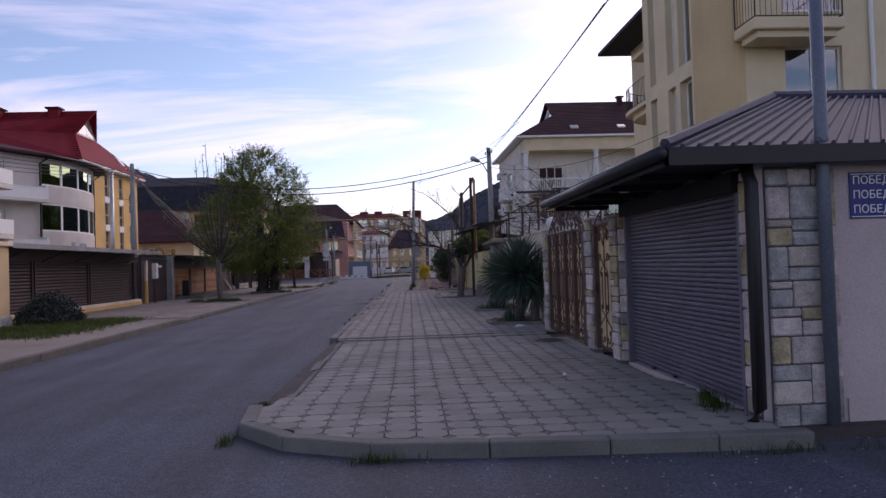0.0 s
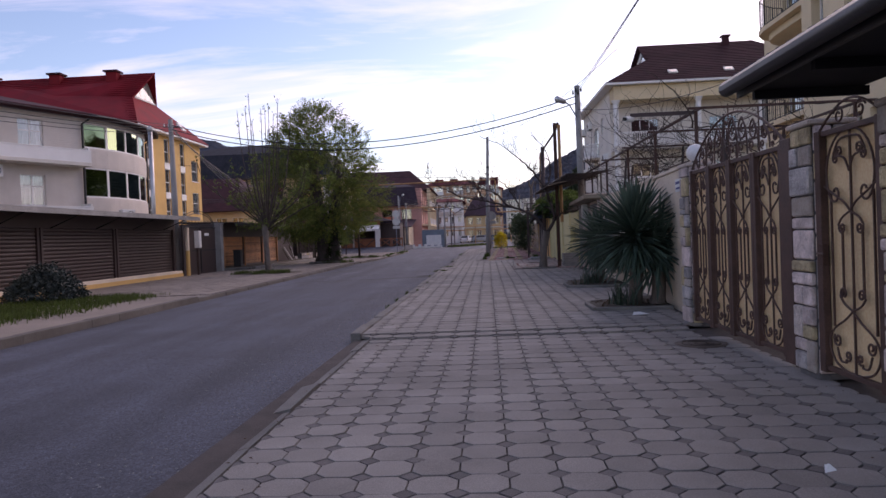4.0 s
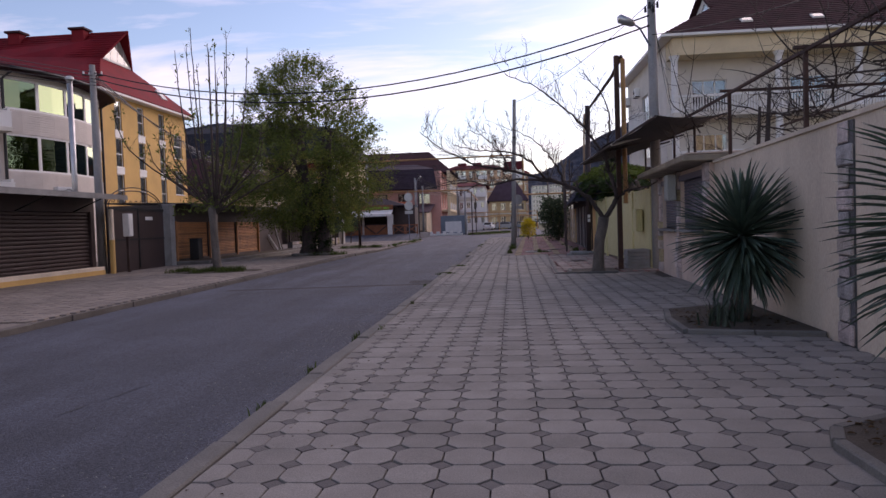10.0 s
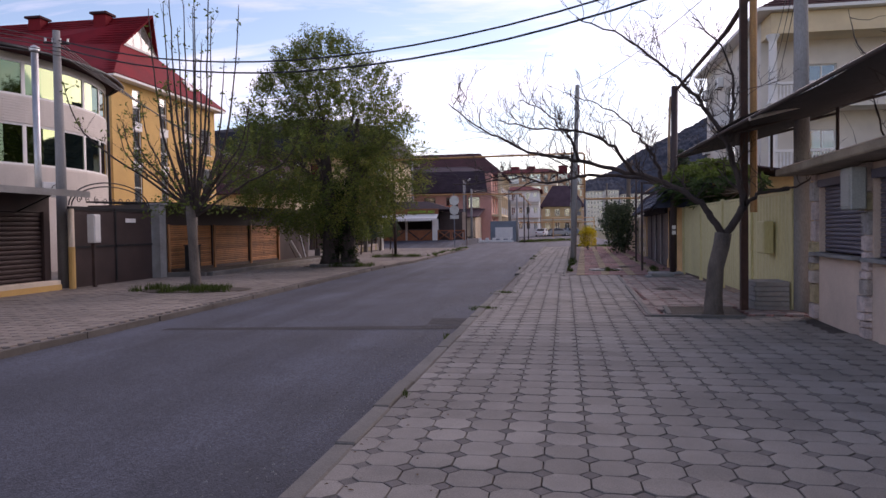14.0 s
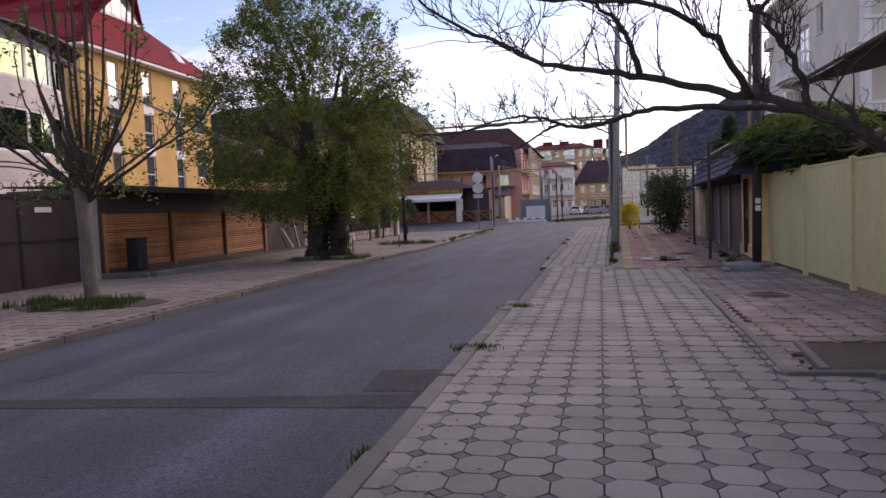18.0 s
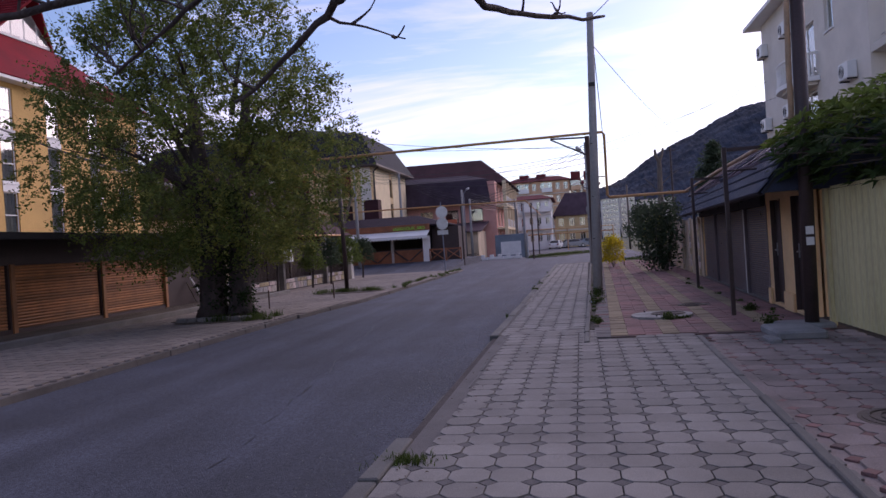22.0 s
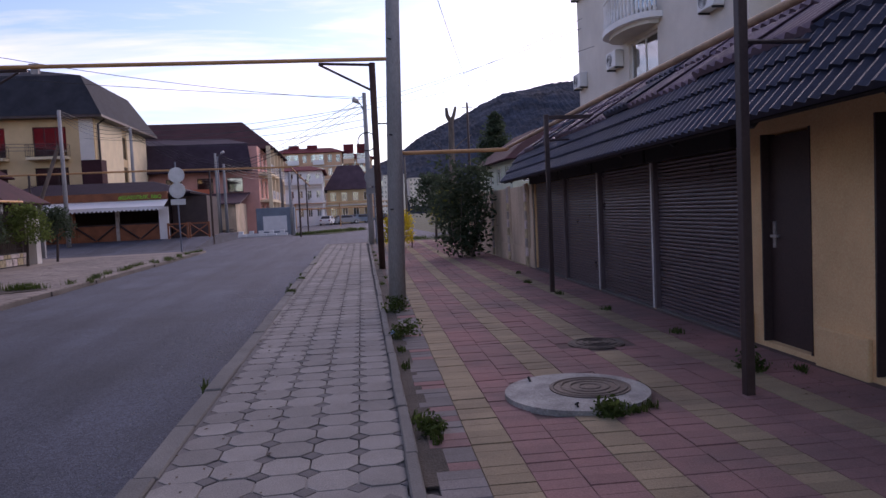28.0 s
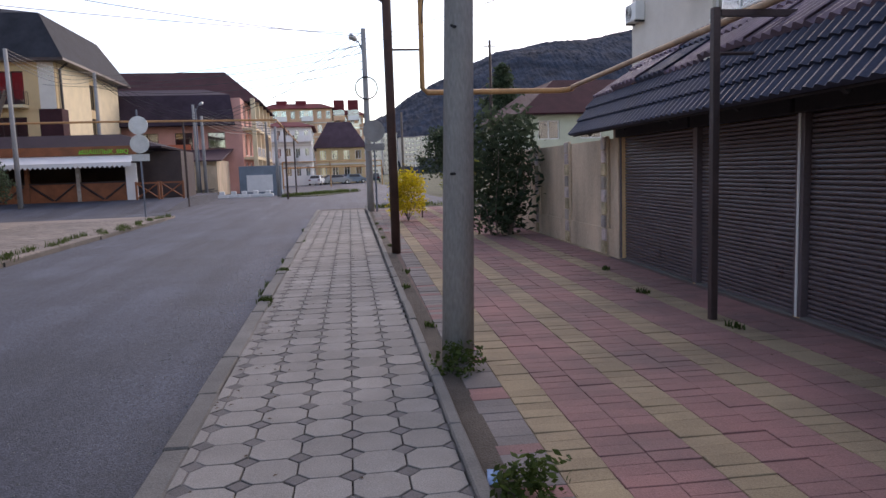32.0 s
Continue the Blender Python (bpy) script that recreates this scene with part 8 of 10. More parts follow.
def grass(name, spots, label, material=None, h=0.22, n=60, w=0.008):
    """Tufts of blades, one object of kind stuff."""
    me = Mesh()
    for (x, y, z, rx2, ry2) in spots:
        for _ in range(n):
            px, py = x + rng.gauss(0, rx2 * 0.5), y + rng.gauss(0, ry2 * 0.5)
            a, ln = rng.uniform(0, 2 * math.pi), h * rng.uniform(0.4, 1.2)
            dx, dy = math.cos(a), math.sin(a)
            lean = rng.uniform(0.1, 0.8)
            b0, b1 = (px - dy * w, py + dx * w, z), (px + dy * w, py - dx * w, z)
            mx, my, mz = px + dx * ln * lean * 0.4, py + dy * ln * lean * 0.4, z + ln * 0.6
            tx, ty, tz = px + dx * ln * lean, py + dy * ln * lean, z + ln * (1 - lean * 0.35)
            me.add([b0, b1, (mx + dy * w * 0.7, my - dx * w * 0.7, mz), (mx - dy * w * 0.7, my + dx * w * 0.7, mz), (tx, ty, tz)], [(0, 1, 2, 3), (3, 2, 4)])
    ob = new(name, me.data(name, material or M_GRASS))
    return tagged(ob, label, "grass", "", "stuff")


grass("verge_grass", [(-9.9 + rng.uniform(-2.2, 1.2), 21.5 + rng.uniform(-3.4, 3), -0.03, 0.5, 0.5) for _ in range(190)], "thin grass on the far verge", h=0.15)
grass("tree_pit_grass", [(-9.3 + rng.uniform(-1.3, 1.2), 36.1 + rng.uniform(-0.7, 0.6), 0.0, 0.25, 0.25) for _ in range(26)] + [(-8.2 + rng.uniform(-0.9, 0.9), 47.4 + rng.uniform(-0.6, 0.4), 0.0, 0.2, 0.2) for _ in range(14)] + [(-8.4 + rng.uniform(-1.2, 1.2), 56.7 + rng.uniform(-0.6, 0.6), 0, 0.25, 0.25) for _ in range(18)] + [(-6.9 + rng.uniform(-0.2, 0.3), 58 + 0.7 * k, -0.05, 0.12, 0.3) for k in range(24)], "weeds in the tree pits and along the far kerb", h=0.2)
kerb_weeds = [(kx(y) + rng.choice((0.17, -0.03)), y + rng.uniform(-0.3, 0.3), -0.05, 0.03, 0.14) for y in (19.0, 20.2, 22.0, 22.6, 25.6, 29.0, 45.0, 52.3, 53.4, 54.0, 56.8, 60.2, 63.5)]
grass("kerb_weeds", kerb_weeds, "small weeds in the kerb joints", h=0.11, n=26)
grass("kerb_tuft", [(-1.16, 32.2, -0.03, 0.22, 0.14), (-1.0, 35.35, -0.03, 0.2, 0.14), (kx(52) + 0.1, 52.6, -0.02, 0.07, 0.1), (kx(55) + 0.1, 55.3, -0.02, 0.07, 0.1), (kx(14.8) - 0.1, 8.2, -0.1, 0.05, 0.1)], "dense green tufts growing at the kerb", h=0.085, n=420, w=0.006)
grass("corner_weeds", [(3.05, 6.75, -0.02, 0.14, 0.2), (3.15, 7.1, -0.02, 0.05, 0.2), (-0.25, 5.82, -0.18, 0.3, 0.06), (-1.68, 6.75, -0.18, 0.07, 0.2), (3.0, 5.52, -0.18, 0.8, 0.04), (4.4, 5.5, -0.18, 0.8, 0.06)], "dry grass at the shop corner", h=0.17, n=130, w=0.005)
soil_strip = [(ix(44.2), 44.4, 0.0, 0.1, 0.15), (ix(49.0) + 0.16, 49.0, 0.0, 0.12, 0.12), (ix(47.2) + 0.14, 47.0, 0, 0.1, 0.12), (ix(56.4) + 0.15, 56.6, 0.0, 0.07, 0.12)]
grass("strip_weeds", [(ix(y) + 0.14 + rng.uniform(-0.05, 0.08), y, -0.01, 0.05, 0.12) for y in (43.1, 43.6, 45.3, 46.1, 46.8, 50.6, 53.0, 54.4, 58.3, 60.1, 62.5, 64.5)] + [(2.0 + rng.uniform(-0.3, 0.3), 43.36 + rng.uniform(-0.06, 0.04), 0.0, 0.08, 0.03) for _ in range(3)] + [(3.4 + rng.uniform(-0.1, 0.5), 44 + k * 1.9, 0.0, 0.06, 0.1) for k in range(6)], "weeds between the bricks", h=0.07, n=40)
for i, (x, y, s) in enumerate(((ix(49) + 0.2, 49.0, 0.2), (ix(47) + 0.2, 46.9, 0.16), (ix(43.5) + 0.17, 43.3, 0.08), (1.9, 43.32, 0.09), (3.5, 44.2, 0.1), (3.3, 42.0, 0.14))):
    wd = thing("weed_clump", (x, y, 0), "leafy green weed growing through the paving", "weed", "paving weeds")
    leaves("foliage", wd, [(x + rng.gauss(0, s * 0.5), y + rng.gauss(0, s * 0.55), abs(rng.gauss(s * 0.35, s * 0.3))) for _ in range(40)], 8, 0.03, 0.028, M_GRASS, rng)

# low juniper on the far verge
bs = thing("round_conifer_bush", (-11.3, 23.6, 0), "low rounded blue-green conifer bush", "bush")
leaves("foliage", bs, [(-11.5 + 1.0 * math.cos(a) * r_, 23.7 + 0.95 * math.sin(a) * r_, 0.1 + 0.75 * (1 - r_ * r_) * rng.uniform(0.4, 1.2)) for a, r_ in ((rng.uniform(0, 6.28), math.sqrt(rng.random())) for _ in range(420))], 16, 0.07, 0.05, mat("blue green needles", (0.035, 0.05, 0.045), 0.7, 0.3, 2, 40, 0.1, rnd=0.35, island=True), rng)

# yuccas in their beds
def blade(L, w):
    me = Mesh()
    vs = []
    for s, ww in ((0, 0.35), (0.2, 0.85), (0.55, 1.0), (0.85, 0.55)):
        z = -0.1 * L * s * s
        vs += [(L * s, -w * ww, z), (L * s, 0, z - w * 0.35), (L * s, w * ww, z)]
    vs.append((L, 0, -0.12 * L))
    fs = []
    for k in range(3):
        a = k * 3
        fs += [(a, a + 3, a + 4, a + 1), (a + 1, a + 4, a + 5, a + 2)]
    fs += [(9, 12, 10), (10, 12, 11)]
    return me.add(vs, fs)


def yucca(x, y, heads, L, label, width=0.03, droop=1.75):
    t = thing("yucca", (x, y, 0), label, "yucca", "yuccas by the garden wall")
    data = blade(L, width).data("leaf", M_YUCCA)
    for hx, hy, hz, n in heads:
        part("trunk", Mesh().tube([(hx - 0.05, hy, -0.05), (hx - 0.03, hy, 0.15), (hx, hy, hz * 0.6), (hx, hy, hz)], [0.17, 0.12, 0.11, 0.09], 10), M_BARK, t, smooth=True)
        for i in range(n):
            az = i * 2.39996 + rng.uniform(-0.2, 0.2)
            el = math.asin(1 - droop * (i + 0.5) / n) + rng.uniform(-0.12, 0.12)
            s = rng.uniform(0.8, 1.08)
            m = Matrix.Translation((hx - x, hy - y, hz + 0.12 * math.sin(el))) @ Euler((rng.uniform(-0.3, 0.3), -el, az)).to_matrix().to_4x4() @ Matrix.Scale(s, 4)
            piece("leaf", data, t, m)
    return t


def bed(name, corners, label):
    t = solid(name, Mesh().prism(corners, -0.08, 0.05), M_SOIL, label, "planting bed")
    k = len(corners)
    for i in range(k - 1):
        (ax, ay), (bx, by) = corners[i], corners[i + 1]
        d = Vector((bx - ax, by - ay))
        m_ = max(1, round(d.length / 0.9))
        for j in range(m_):
            p, q = Vector((ax, ay)).lerp(Vector((bx, by)), j / m_), Vector((ax, ay)).lerp(Vector((bx, by)), (j + 1) / m_)
            s = Mesh().box(-0.04, 0.04, 0.005, (q - p).length - 0.005, -0.08, 0.055, 0.01)
            mm = pose(p.x, p.y, 0, 0, 0, math.degrees(math.atan2(d.y, d.x)) - 90)
            part("edging_stone", Mesh().add([mm @ Vector(v) for v in s.v], s.f), M_KERB, t)
    return t


bed("planting_bed", [(3.55, 18.7), (2.3, 18.0), (2.2, 17.75), (2.2, 16.86), (3.45, 16.75)], "earth planting bed edged with concrete strips")
bed("planting_bed", [(3.85, 24.2), (2.6, 23.6), (2.43, 22.75), (2.4, 21.75), (3.76, 21.4)], "earth planting bed edged with concrete strips")
yucca(3.0, 17.35, [(3.0, 17.35, 1.2, 600), (3.36, 17.25, 0.9, 130)], 0.95, "large dark green yucca with stiff sword leaves")
yucca(3.32, 22.65, [(3.32, 22.65, 1.05, 430)], 0.86, "dark green yucca with a short trunk", droop=1.9)
grass("bed_irises", [(2.55 + rng.uniform(-0.15, 0.45), 17.35 + rng.uniform(-0.3, 0.4), 0.04, 0.12, 0.12) for _ in range(8)] + [(2.8 + rng.uniform(-0.15, 0.4), 22.3 + rng.uniform(-0.4, 0.8), 0.04, 0.12, 0.12) for _ in range(8)], "grey-green strap leaves in the planting beds", mat("strap leaf", (0.05, 0.075, 0.05), 0.6, 0.3, 3, 40, 0.05, rnd=0.3, island=True), h=0.4, n=11, w=0.013)

# broad-leaved evergreen leaning over the sheet fence
def rosette(mesh, c, axis, n, length, width, rng):
    """A whorl of long, arching leaves at the end of a shoot."""
    ax = Vector(axis).normalized()
    side = ax.cross(Vector((0.3, 0.2, 1))).normalized()
    for k in range(n):
        a = 2.4 * k + rng.uniform(-0.3, 0.3)
        out = (Matrix.Rotation(a, 3, ax) @ side)
        L = length * rng.uniform(0.7, 1.15)
        lift = rng.uniform(0.2, 1.0)
        d = (out + ax * lift).normalized()
        w = d.cross(ax).normalized() * width * rng.uniform(0.8, 1.2)
        p0, p1, p2 = Vector(c), Vector(c) + d * L * 0.55, Vector(c) + d * L - Vector((0, 0, L * rng.uniform(0.1, 0.35)))
        mesh.add([tuple(p0), tuple(p1 + w), tuple(p2), tuple(p1 - w)], [(0, 1, 2, 3)])


jp = thing("evergreen_tree", (5.4, 38.5, 0), "broad-leaved evergreen tree leaning over the yellow fence", "tree")
part("trunk", Mesh().tube([(5.6, 38.8, -0.05), (5.5, 38.6, 1.5), (5.0, 38.2, 2.6)], [0.14, 0.1, 0.06], 8), M_BARK, jp)
# young: lighter upper whorls; old: lower ones, shade painted into their colour
young, old = Mesh(), Mesh()
limb = Mesh()
for k in range(560):
    d = Vector((rng.gauss(0, 1), rng.gauss(0, 1), rng.gauss(0, 1))).normalized() * rng.uniform(0.55, 1.0)
    q = (4.75 + 1.5 * d.x, 41.0 + 2.3 * d.y - 0.35 * d.x * d.y, 2.62 + 0.78 * d.z)
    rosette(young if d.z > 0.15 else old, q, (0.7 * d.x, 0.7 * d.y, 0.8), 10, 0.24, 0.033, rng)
    if k % 8 == 0:
        limb.tube([(5.1, 38.9, 2.4), (lerp(5.1, q[0], 0.5), lerp(38.9, q[1], 0.5), lerp(2.3, q[2], 0.4)), q], [0.03, 0.016, 0.008], 5)
part("limb_growth", limb, M_BARK, jp, kind="stuff")
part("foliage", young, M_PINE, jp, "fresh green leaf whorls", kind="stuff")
part("shaded_foliage", old, M_PINE_SHADED, jp, "lower leaves with shade in their dark green", kind="stuff")

ol = thing("oleander_bush", (3.8, 59.6, 0), "tall dense dark green oleander bush", "bush")
stem = Mesh()
for k in range(14):
    a = rng.uniform(0, 6.28)
    twig(stem, (3.8 + 0.25 * math.cos(a), 59.6 + 0.25 * math.sin(a), 0), (0.3 * math.cos(a), 0.3 * math.sin(a), 1), 2.0, 0.02, 6, 0.08, rng)
part("stem_growth", stem, M_BARK, ol, kind="stuff")
leaves("foliage", ol, [(3.8 + 0.85 * math.cos(a) * r_ * w, 59.6 + 0.85 * math.sin(a) * r_ * w, z) for a, r_, z, w in ((rng.uniform(0, 6.28), math.sqrt(rng.random()), z, 0.45 + 0.6 * math.sin(min(1, z / 2.7) * 2.4)) for z in (rng.uniform(0.3, 2.7) for _ in range(300)))], 11, (0.15, 0.15, 0.2), 0.09, M_OLEANDER, rng)
fo = thing("yellow_shrub", (2.3, 65.3, 0), "round shrub in bright yellow blossom", "bush")
leaves("blossom", fo, [(2.3 + 0.5 * math.cos(a) * r_, 65.3 + 0.5 * math.sin(a) * r_, 0.35 + 1.3 * h * (1.0 - 0.3 * r_)) for a, r_, h in ((rng.uniform(0, 6.28), math.sqrt(rng.random()), rng.random()) for _ in range(260))], 12, 0.09, 0.05, M_FORSYTHIA, rng)
st = Mesh()
for k in range(10):
    a = rng.uniform(0, 6.28)
    twig(st, (2.3, 65.3, 0), (0.4 * math.cos(a), 0.4 * math.sin(a), 1), 1.2, 0.015, 5, 0.1, rng)
part("stem_growth", st, M_BARK, fo, kind="stuff")


def small_tree(x, y, h, w, name, label, material, n=260, trunk=0.06):
    t = thing(name, (x, y, 0), label, "tree", "small trees")
    part("trunk", Mesh().tube([(x, y, -0.05), (x + 0.05, y, h * 0.35), (x + 0.1, y, h * 0.75)], [trunk, trunk * 0.8, trunk * 0.3], 8), M_BARK_DK, t)
    cen = []
    for _ in range(n):
        a, r_ = rng.uniform(0, 6.28), math.sqrt(rng.random())
        z = h * rng.uniform(0.45, 1.0)
        ww = w * math.sin(max(0.15, (1.05 - z / h)) * 2.4) ** 0.6 if z < h else 0.1
        cen.append((x + ww * r_ * math.cos(a), y + ww * r_ * math.sin(a), z))
    leaves("foliage", t, cen, 14, 0.11, 0.07, material, rng)
    return t


small_tree(-12.3, 71.6, 2.3, 0.8, "ornamental_tree", "small olive tree on the far footway", M_OLEANDER, 150)
small_tree(-12.45, 69.0, 2.35, 1.0, "ornamental_tree", "small umbrella tree by the iron fence", M_LEAF, 200)
small_tree(-12.3, 58.9, 3.0, 1.1, "ornamental_tree", "small leafy tree by the iron fence", M_LEAF_YEL, 200)
small_tree(4.4, 70.5, 3.0, 1.25, "garden_shrub", "dark green shrub beyond the hedge", M_OLEANDER, 300)
small_tree(-12.0, 62.3, 2.1, 0.55, "ornamental_tree", "small bushy tree by the iron fence", M_LEAF, 110)
small_tree(-12.1, 65.2, 2.3, 0.6, "ornamental_tree", "small dark tree by the iron fence", M_OLEANDER, 120)
cf = thing("conifer", (14.05, 99.9, 0), "tall dark conifer among the far houses", "tree", "small trees")
part("trunk", Mesh().tube([(14.05, 99.9, -0.1), (14.05, 99.9, 5.0), (14.1, 99.9, 9.4)], [0.25, 0.16, 0.04], 8), M_BARK_DK, cf)
part_c = []
for _ in range(420):
    z = rng.uniform(2.2, 9.6)
    a, r_ = rng.uniform(0, 6.28), math.sqrt(rng.random())
    ww = 1.75 * min(1.0, (9.9 - z) / 3.2) * rng.uniform(0.75, 1.05)
    part_c.append((14.05 + ww * r_ * math.cos(a), 99.9 + ww * r_ * math.sin(a), z))
leaves("foliage", cf, part_c, 16, (0.22, 0.22, 0.16), 0.17, M_OLEANDER, rng)
small_tree(4.8, 69.0, 2.2, 0.8, "garden_shrub", "light green shrub beyond the hedge", M_LEAF_YEL, 160)
isl = solid("traffic_island", Mesh().prism([(-3.8, 97.2), (-1, 96.6), (2.4, 105), (1.6, 106)], -0.19, -0.06), M_GRASS_SOIL, "small grassed island in the crossing", "traffic island")
grass("island_grass", [(lerp(-3.3, 1.8, s) + rng.uniform(-0.5, 0.5), lerp(97, 105, s) + rng.uniform(-0.6, 0.6), -0.06, 0.4, 0.4) for s in [rng.random() for _ in range(60)]], "grass on the traffic island", h=0.3, n=40, w=0.015)
corner_verge = solid("verge_crossing", Mesh().prism([(1.6, 74.2), (8, 74.2), (8, 76), (1.6, 76)], -0.19, -0.02), M_GRASS_SOIL, "grass verge at the crossing", "verge")
grass("crossing_grass", [(rng.uniform(1.8, 8), rng.uniform(74.3, 75.9), -0.03, 0.4, 0.4) for _ in range(50)], "grass at the crossing verge", h=0.2, n=40)

# ---- poles, pipes and wires ----
def pole_at(x, y, h, r0, r1, label, material=None, name="utility_pole", lean=(0, 0)):
    t = thing(name, (x, y, 0), label, "utility pole", "utility poles")
    part("shaft", Mesh().tube([(x, y, -0.1), (x + lean[0] * 0.5, y + lean[1] * 0.5, h * 0.5), (x + lean[0], y + lean[1], h)], [r0, (r0 + r1) / 2, r1], 14), material or M_POLE, t, smooth=True)
    return t


def street_lamp(t, x, y, z, dx, dy):
    part("lamp_arm", Mesh().tube([(x, y, z - 0.5), (x + dx * 0.5, y + dy * 0.5, z - 0.05), (x + dx * 0.8, y + dy * 0.8, z + 0.05)], 0.025, 6), M_STEEL, t)
    part("lamp_head", Mesh().tube([(x + dx * 0.75, y + dy * 0.75, z + 0.04), (x + dx * 0.9, y + dy * 0.9, z + 0.08), (x + dx * 1.5, y + dy * 1.5, z + 0.2), (x + dx * 1.6, y + dy * 1.6, z + 0.2)], [0.05, 0.1, 0.12, 0.04], 10), M_GALV, t, smooth=True)


pa = pole_at(4.32, 31.9, 6.8, 0.15, 0.1, "concrete utility pole with a street lamp by the kiosk", lean=(-0.05, 0))
street_lamp(pa, 4.2, 31.8, 6.12, -0.5, -0.05)
for k in range(4):
    part("insulator", Mesh().tube([(4.1 + k * 0.1, 31.78, 6.45 + 0.1 * (k % 2)), (4.1 + k * 0.1, 31.78, 6.6 + 0.1 * (k % 2))], [0.035, 0.025], 8), M_BLACK, pa)
pc = pole_at(0.93, 49.3, 7.45, 0.13, 0.085, "slender grey concrete pole standing in the footway strip", lean=(0.25, 0))
part("cable_clip", Mesh().box(1.02, 1.2, 49.19, 49.22, 5.5, 5.6), M_BLACK, pc)
for z in (1.5, 2.6, 4.0):
    part("step_pin", Mesh().tube([(0.93 + 0.033 * z, 49.25, z), (0.93 + 0.033 * z - 0.08, 49.15, z)], 0.012, 5), M_BLACK, pc)
lp_ = pole_at(1.5, 71.5, 7.0, 0.14, 0.09, "concrete pole with street lamp and round sign at the crossing")
street_lamp(lp_, 1.5, 71.5, 6.5, -0.35, -0.1)
part("coil", Mesh().tube([(1.52 + 0.42 * math.cos(a), 71.36, 4.75 + 0.42 * math.sin(a)) for a in [i * math.pi / 12 for i in range(25)]], 0.025, 6), M_BLACK, lp_)
rs = thing("round_road_sign", (1.72, 71.2, 0), "back of a round road sign with a plate below", "road sign", "road signs")
part("post", Mesh().tube([(1.72, 71.25, -0.05), (1.72, 71.25, 3.4)], 0.035, 8), M_STEEL, rs)
part("disc", Mesh().tube([(1.72, 71.2, 3.1), (1.72, 71.17, 3.1)], 0.42, 28), M_CONCRETE, rs)
part("plate", Mesh().box(1.35, 2.1, 71.18, 71.2, 2.35, 2.62), M_CONCRETE, rs)
ds = thing("double_road_sign", (-7.7, 74.6, 0), "grey post with the backs of two round road signs", "road sign", "road signs")
part("post", Mesh().tube([(-7.7, 74.6, -0.1), (-7.75, 74.6, 4.4)], 0.04, 8), M_STEEL, ds)
for z in (3.75, 3.0):
    part("disc", Mesh().tube([(-7.7, 74.54, z), (-7.7, 74.51, z)], 0.38, 28), M_GALV, ds)
part("plate", Mesh().box(-8.05, -7.35, 74.52, 74.54, 2.3, 2.58), M_GALV, ds)

gf = thing("gas_pipe_portal", (-3.7, 57, 0), "rusty steel portal carrying a gas pipe across the street", "gas pipe")
part("post", Mesh().tube([(1.15, 57.0, -0.05), (1.15, 57.0, 5.3)], 0.085, 12), M_RUST, gf, smooth=True)
part("post", Mesh().tube([(-8.5, 56.9, -0.05), (-8.6, 57.0, 5.25)], 0.085, 12), M_BROWN_METAL, gf, smooth=True)
part("bracket", Mesh().tube([(1.15, 57, 5.25), (-0.2, 57, 5.3)], 0.035, 6), M_BROWN_METAL, gf)
part("bracket", Mesh().tube([(1.12, 57, 4.6), (-0.2, 57, 5.28)], 0.03, 6), M_BROWN_METAL, gf)
part("bracket", Mesh().tube([(-8.6, 57, 5.22), (-7.1, 57, 5.26)], 0.035, 6), M_BROWN_METAL, gf)
part("bracket", Mesh().tube([(-8.55, 57, 4.5), (-7.3, 57, 5.22)], 0.03, 6), M_BROWN_METAL, gf)
part("crossing_pipe", Mesh().tube([(-9.55, 57.0, 5.25), (-9.4, 57.0, 5.33), (-4, 57, 5.36), (1.7, 57.0, 5.4), (1.78, 57.0, 5.3), (1.76, 57.0, 3.05), (1.85, 57.0, 2.97), (4.4, 57.0, 2.97), (4.53, 56.92, 2.97), (4.55, 56.7, 2.97)], 0.05, 10), M_GAS, gf, "ochre painted gas pipe", smooth=True)
part("side_strut", Mesh().tube([(1.15, 57, 3.75), (1.76, 57, 3.75)], 0.02, 6), M_RUST, gf)
part("down_pipe", Mesh().tube([(-9.5, 57.0, 5.28), (-9.6, 57, 5.2), (-9.6, 57, 2.6), (-9.7, 57, 2.5), (-12.8, 57.2, 2.5), (-12.9, 70, 2.6)], 0.05, 10), M_GAS, gf, smooth=True)
sp = thing("shop_pipe_run", (3.5, 48, 0), "steel posts carrying a gas pipe along the shop canopy", "gas pipe")
for x, y, h in ((3.07, 43.5, 2.98), (3.61, 50.1, 2.95)):
    part("post", Mesh().box(x - 0.035, x + 0.035, y - 0.035, y + 0.035, -0.02, h, 0.005), M_BROWN_METAL, sp)
    part("arm", Mesh().box(x + 0.046, x + 1.0, y - 0.03, y + 0.03, h - 0.08, h - 0.02), M_BROWN_METAL, sp)
    part("strut", Mesh().tube([(x, y, h - 0.42), (x + 0.9, y, h - 0.42)], 0.018, 6), M_BROWN_METAL, sp)
part("pipe", Mesh().tube([(4.55, 56.7, 2.97), (4.46, 56.4, 2.97), (4.0, 48.6, 2.97), (3.73, 43.2, 2.96), (3.665, 41.85, 2.95), (3.655, 41.68, 3.02), (3.655, 41.6, 3.2), (3.66, 41.6, 4.0), (3.69, 41.6, 5.1), (3.72, 41.62, 5.45)], 0.04, 10), M_GAS_OLD, sp, smooth=True)

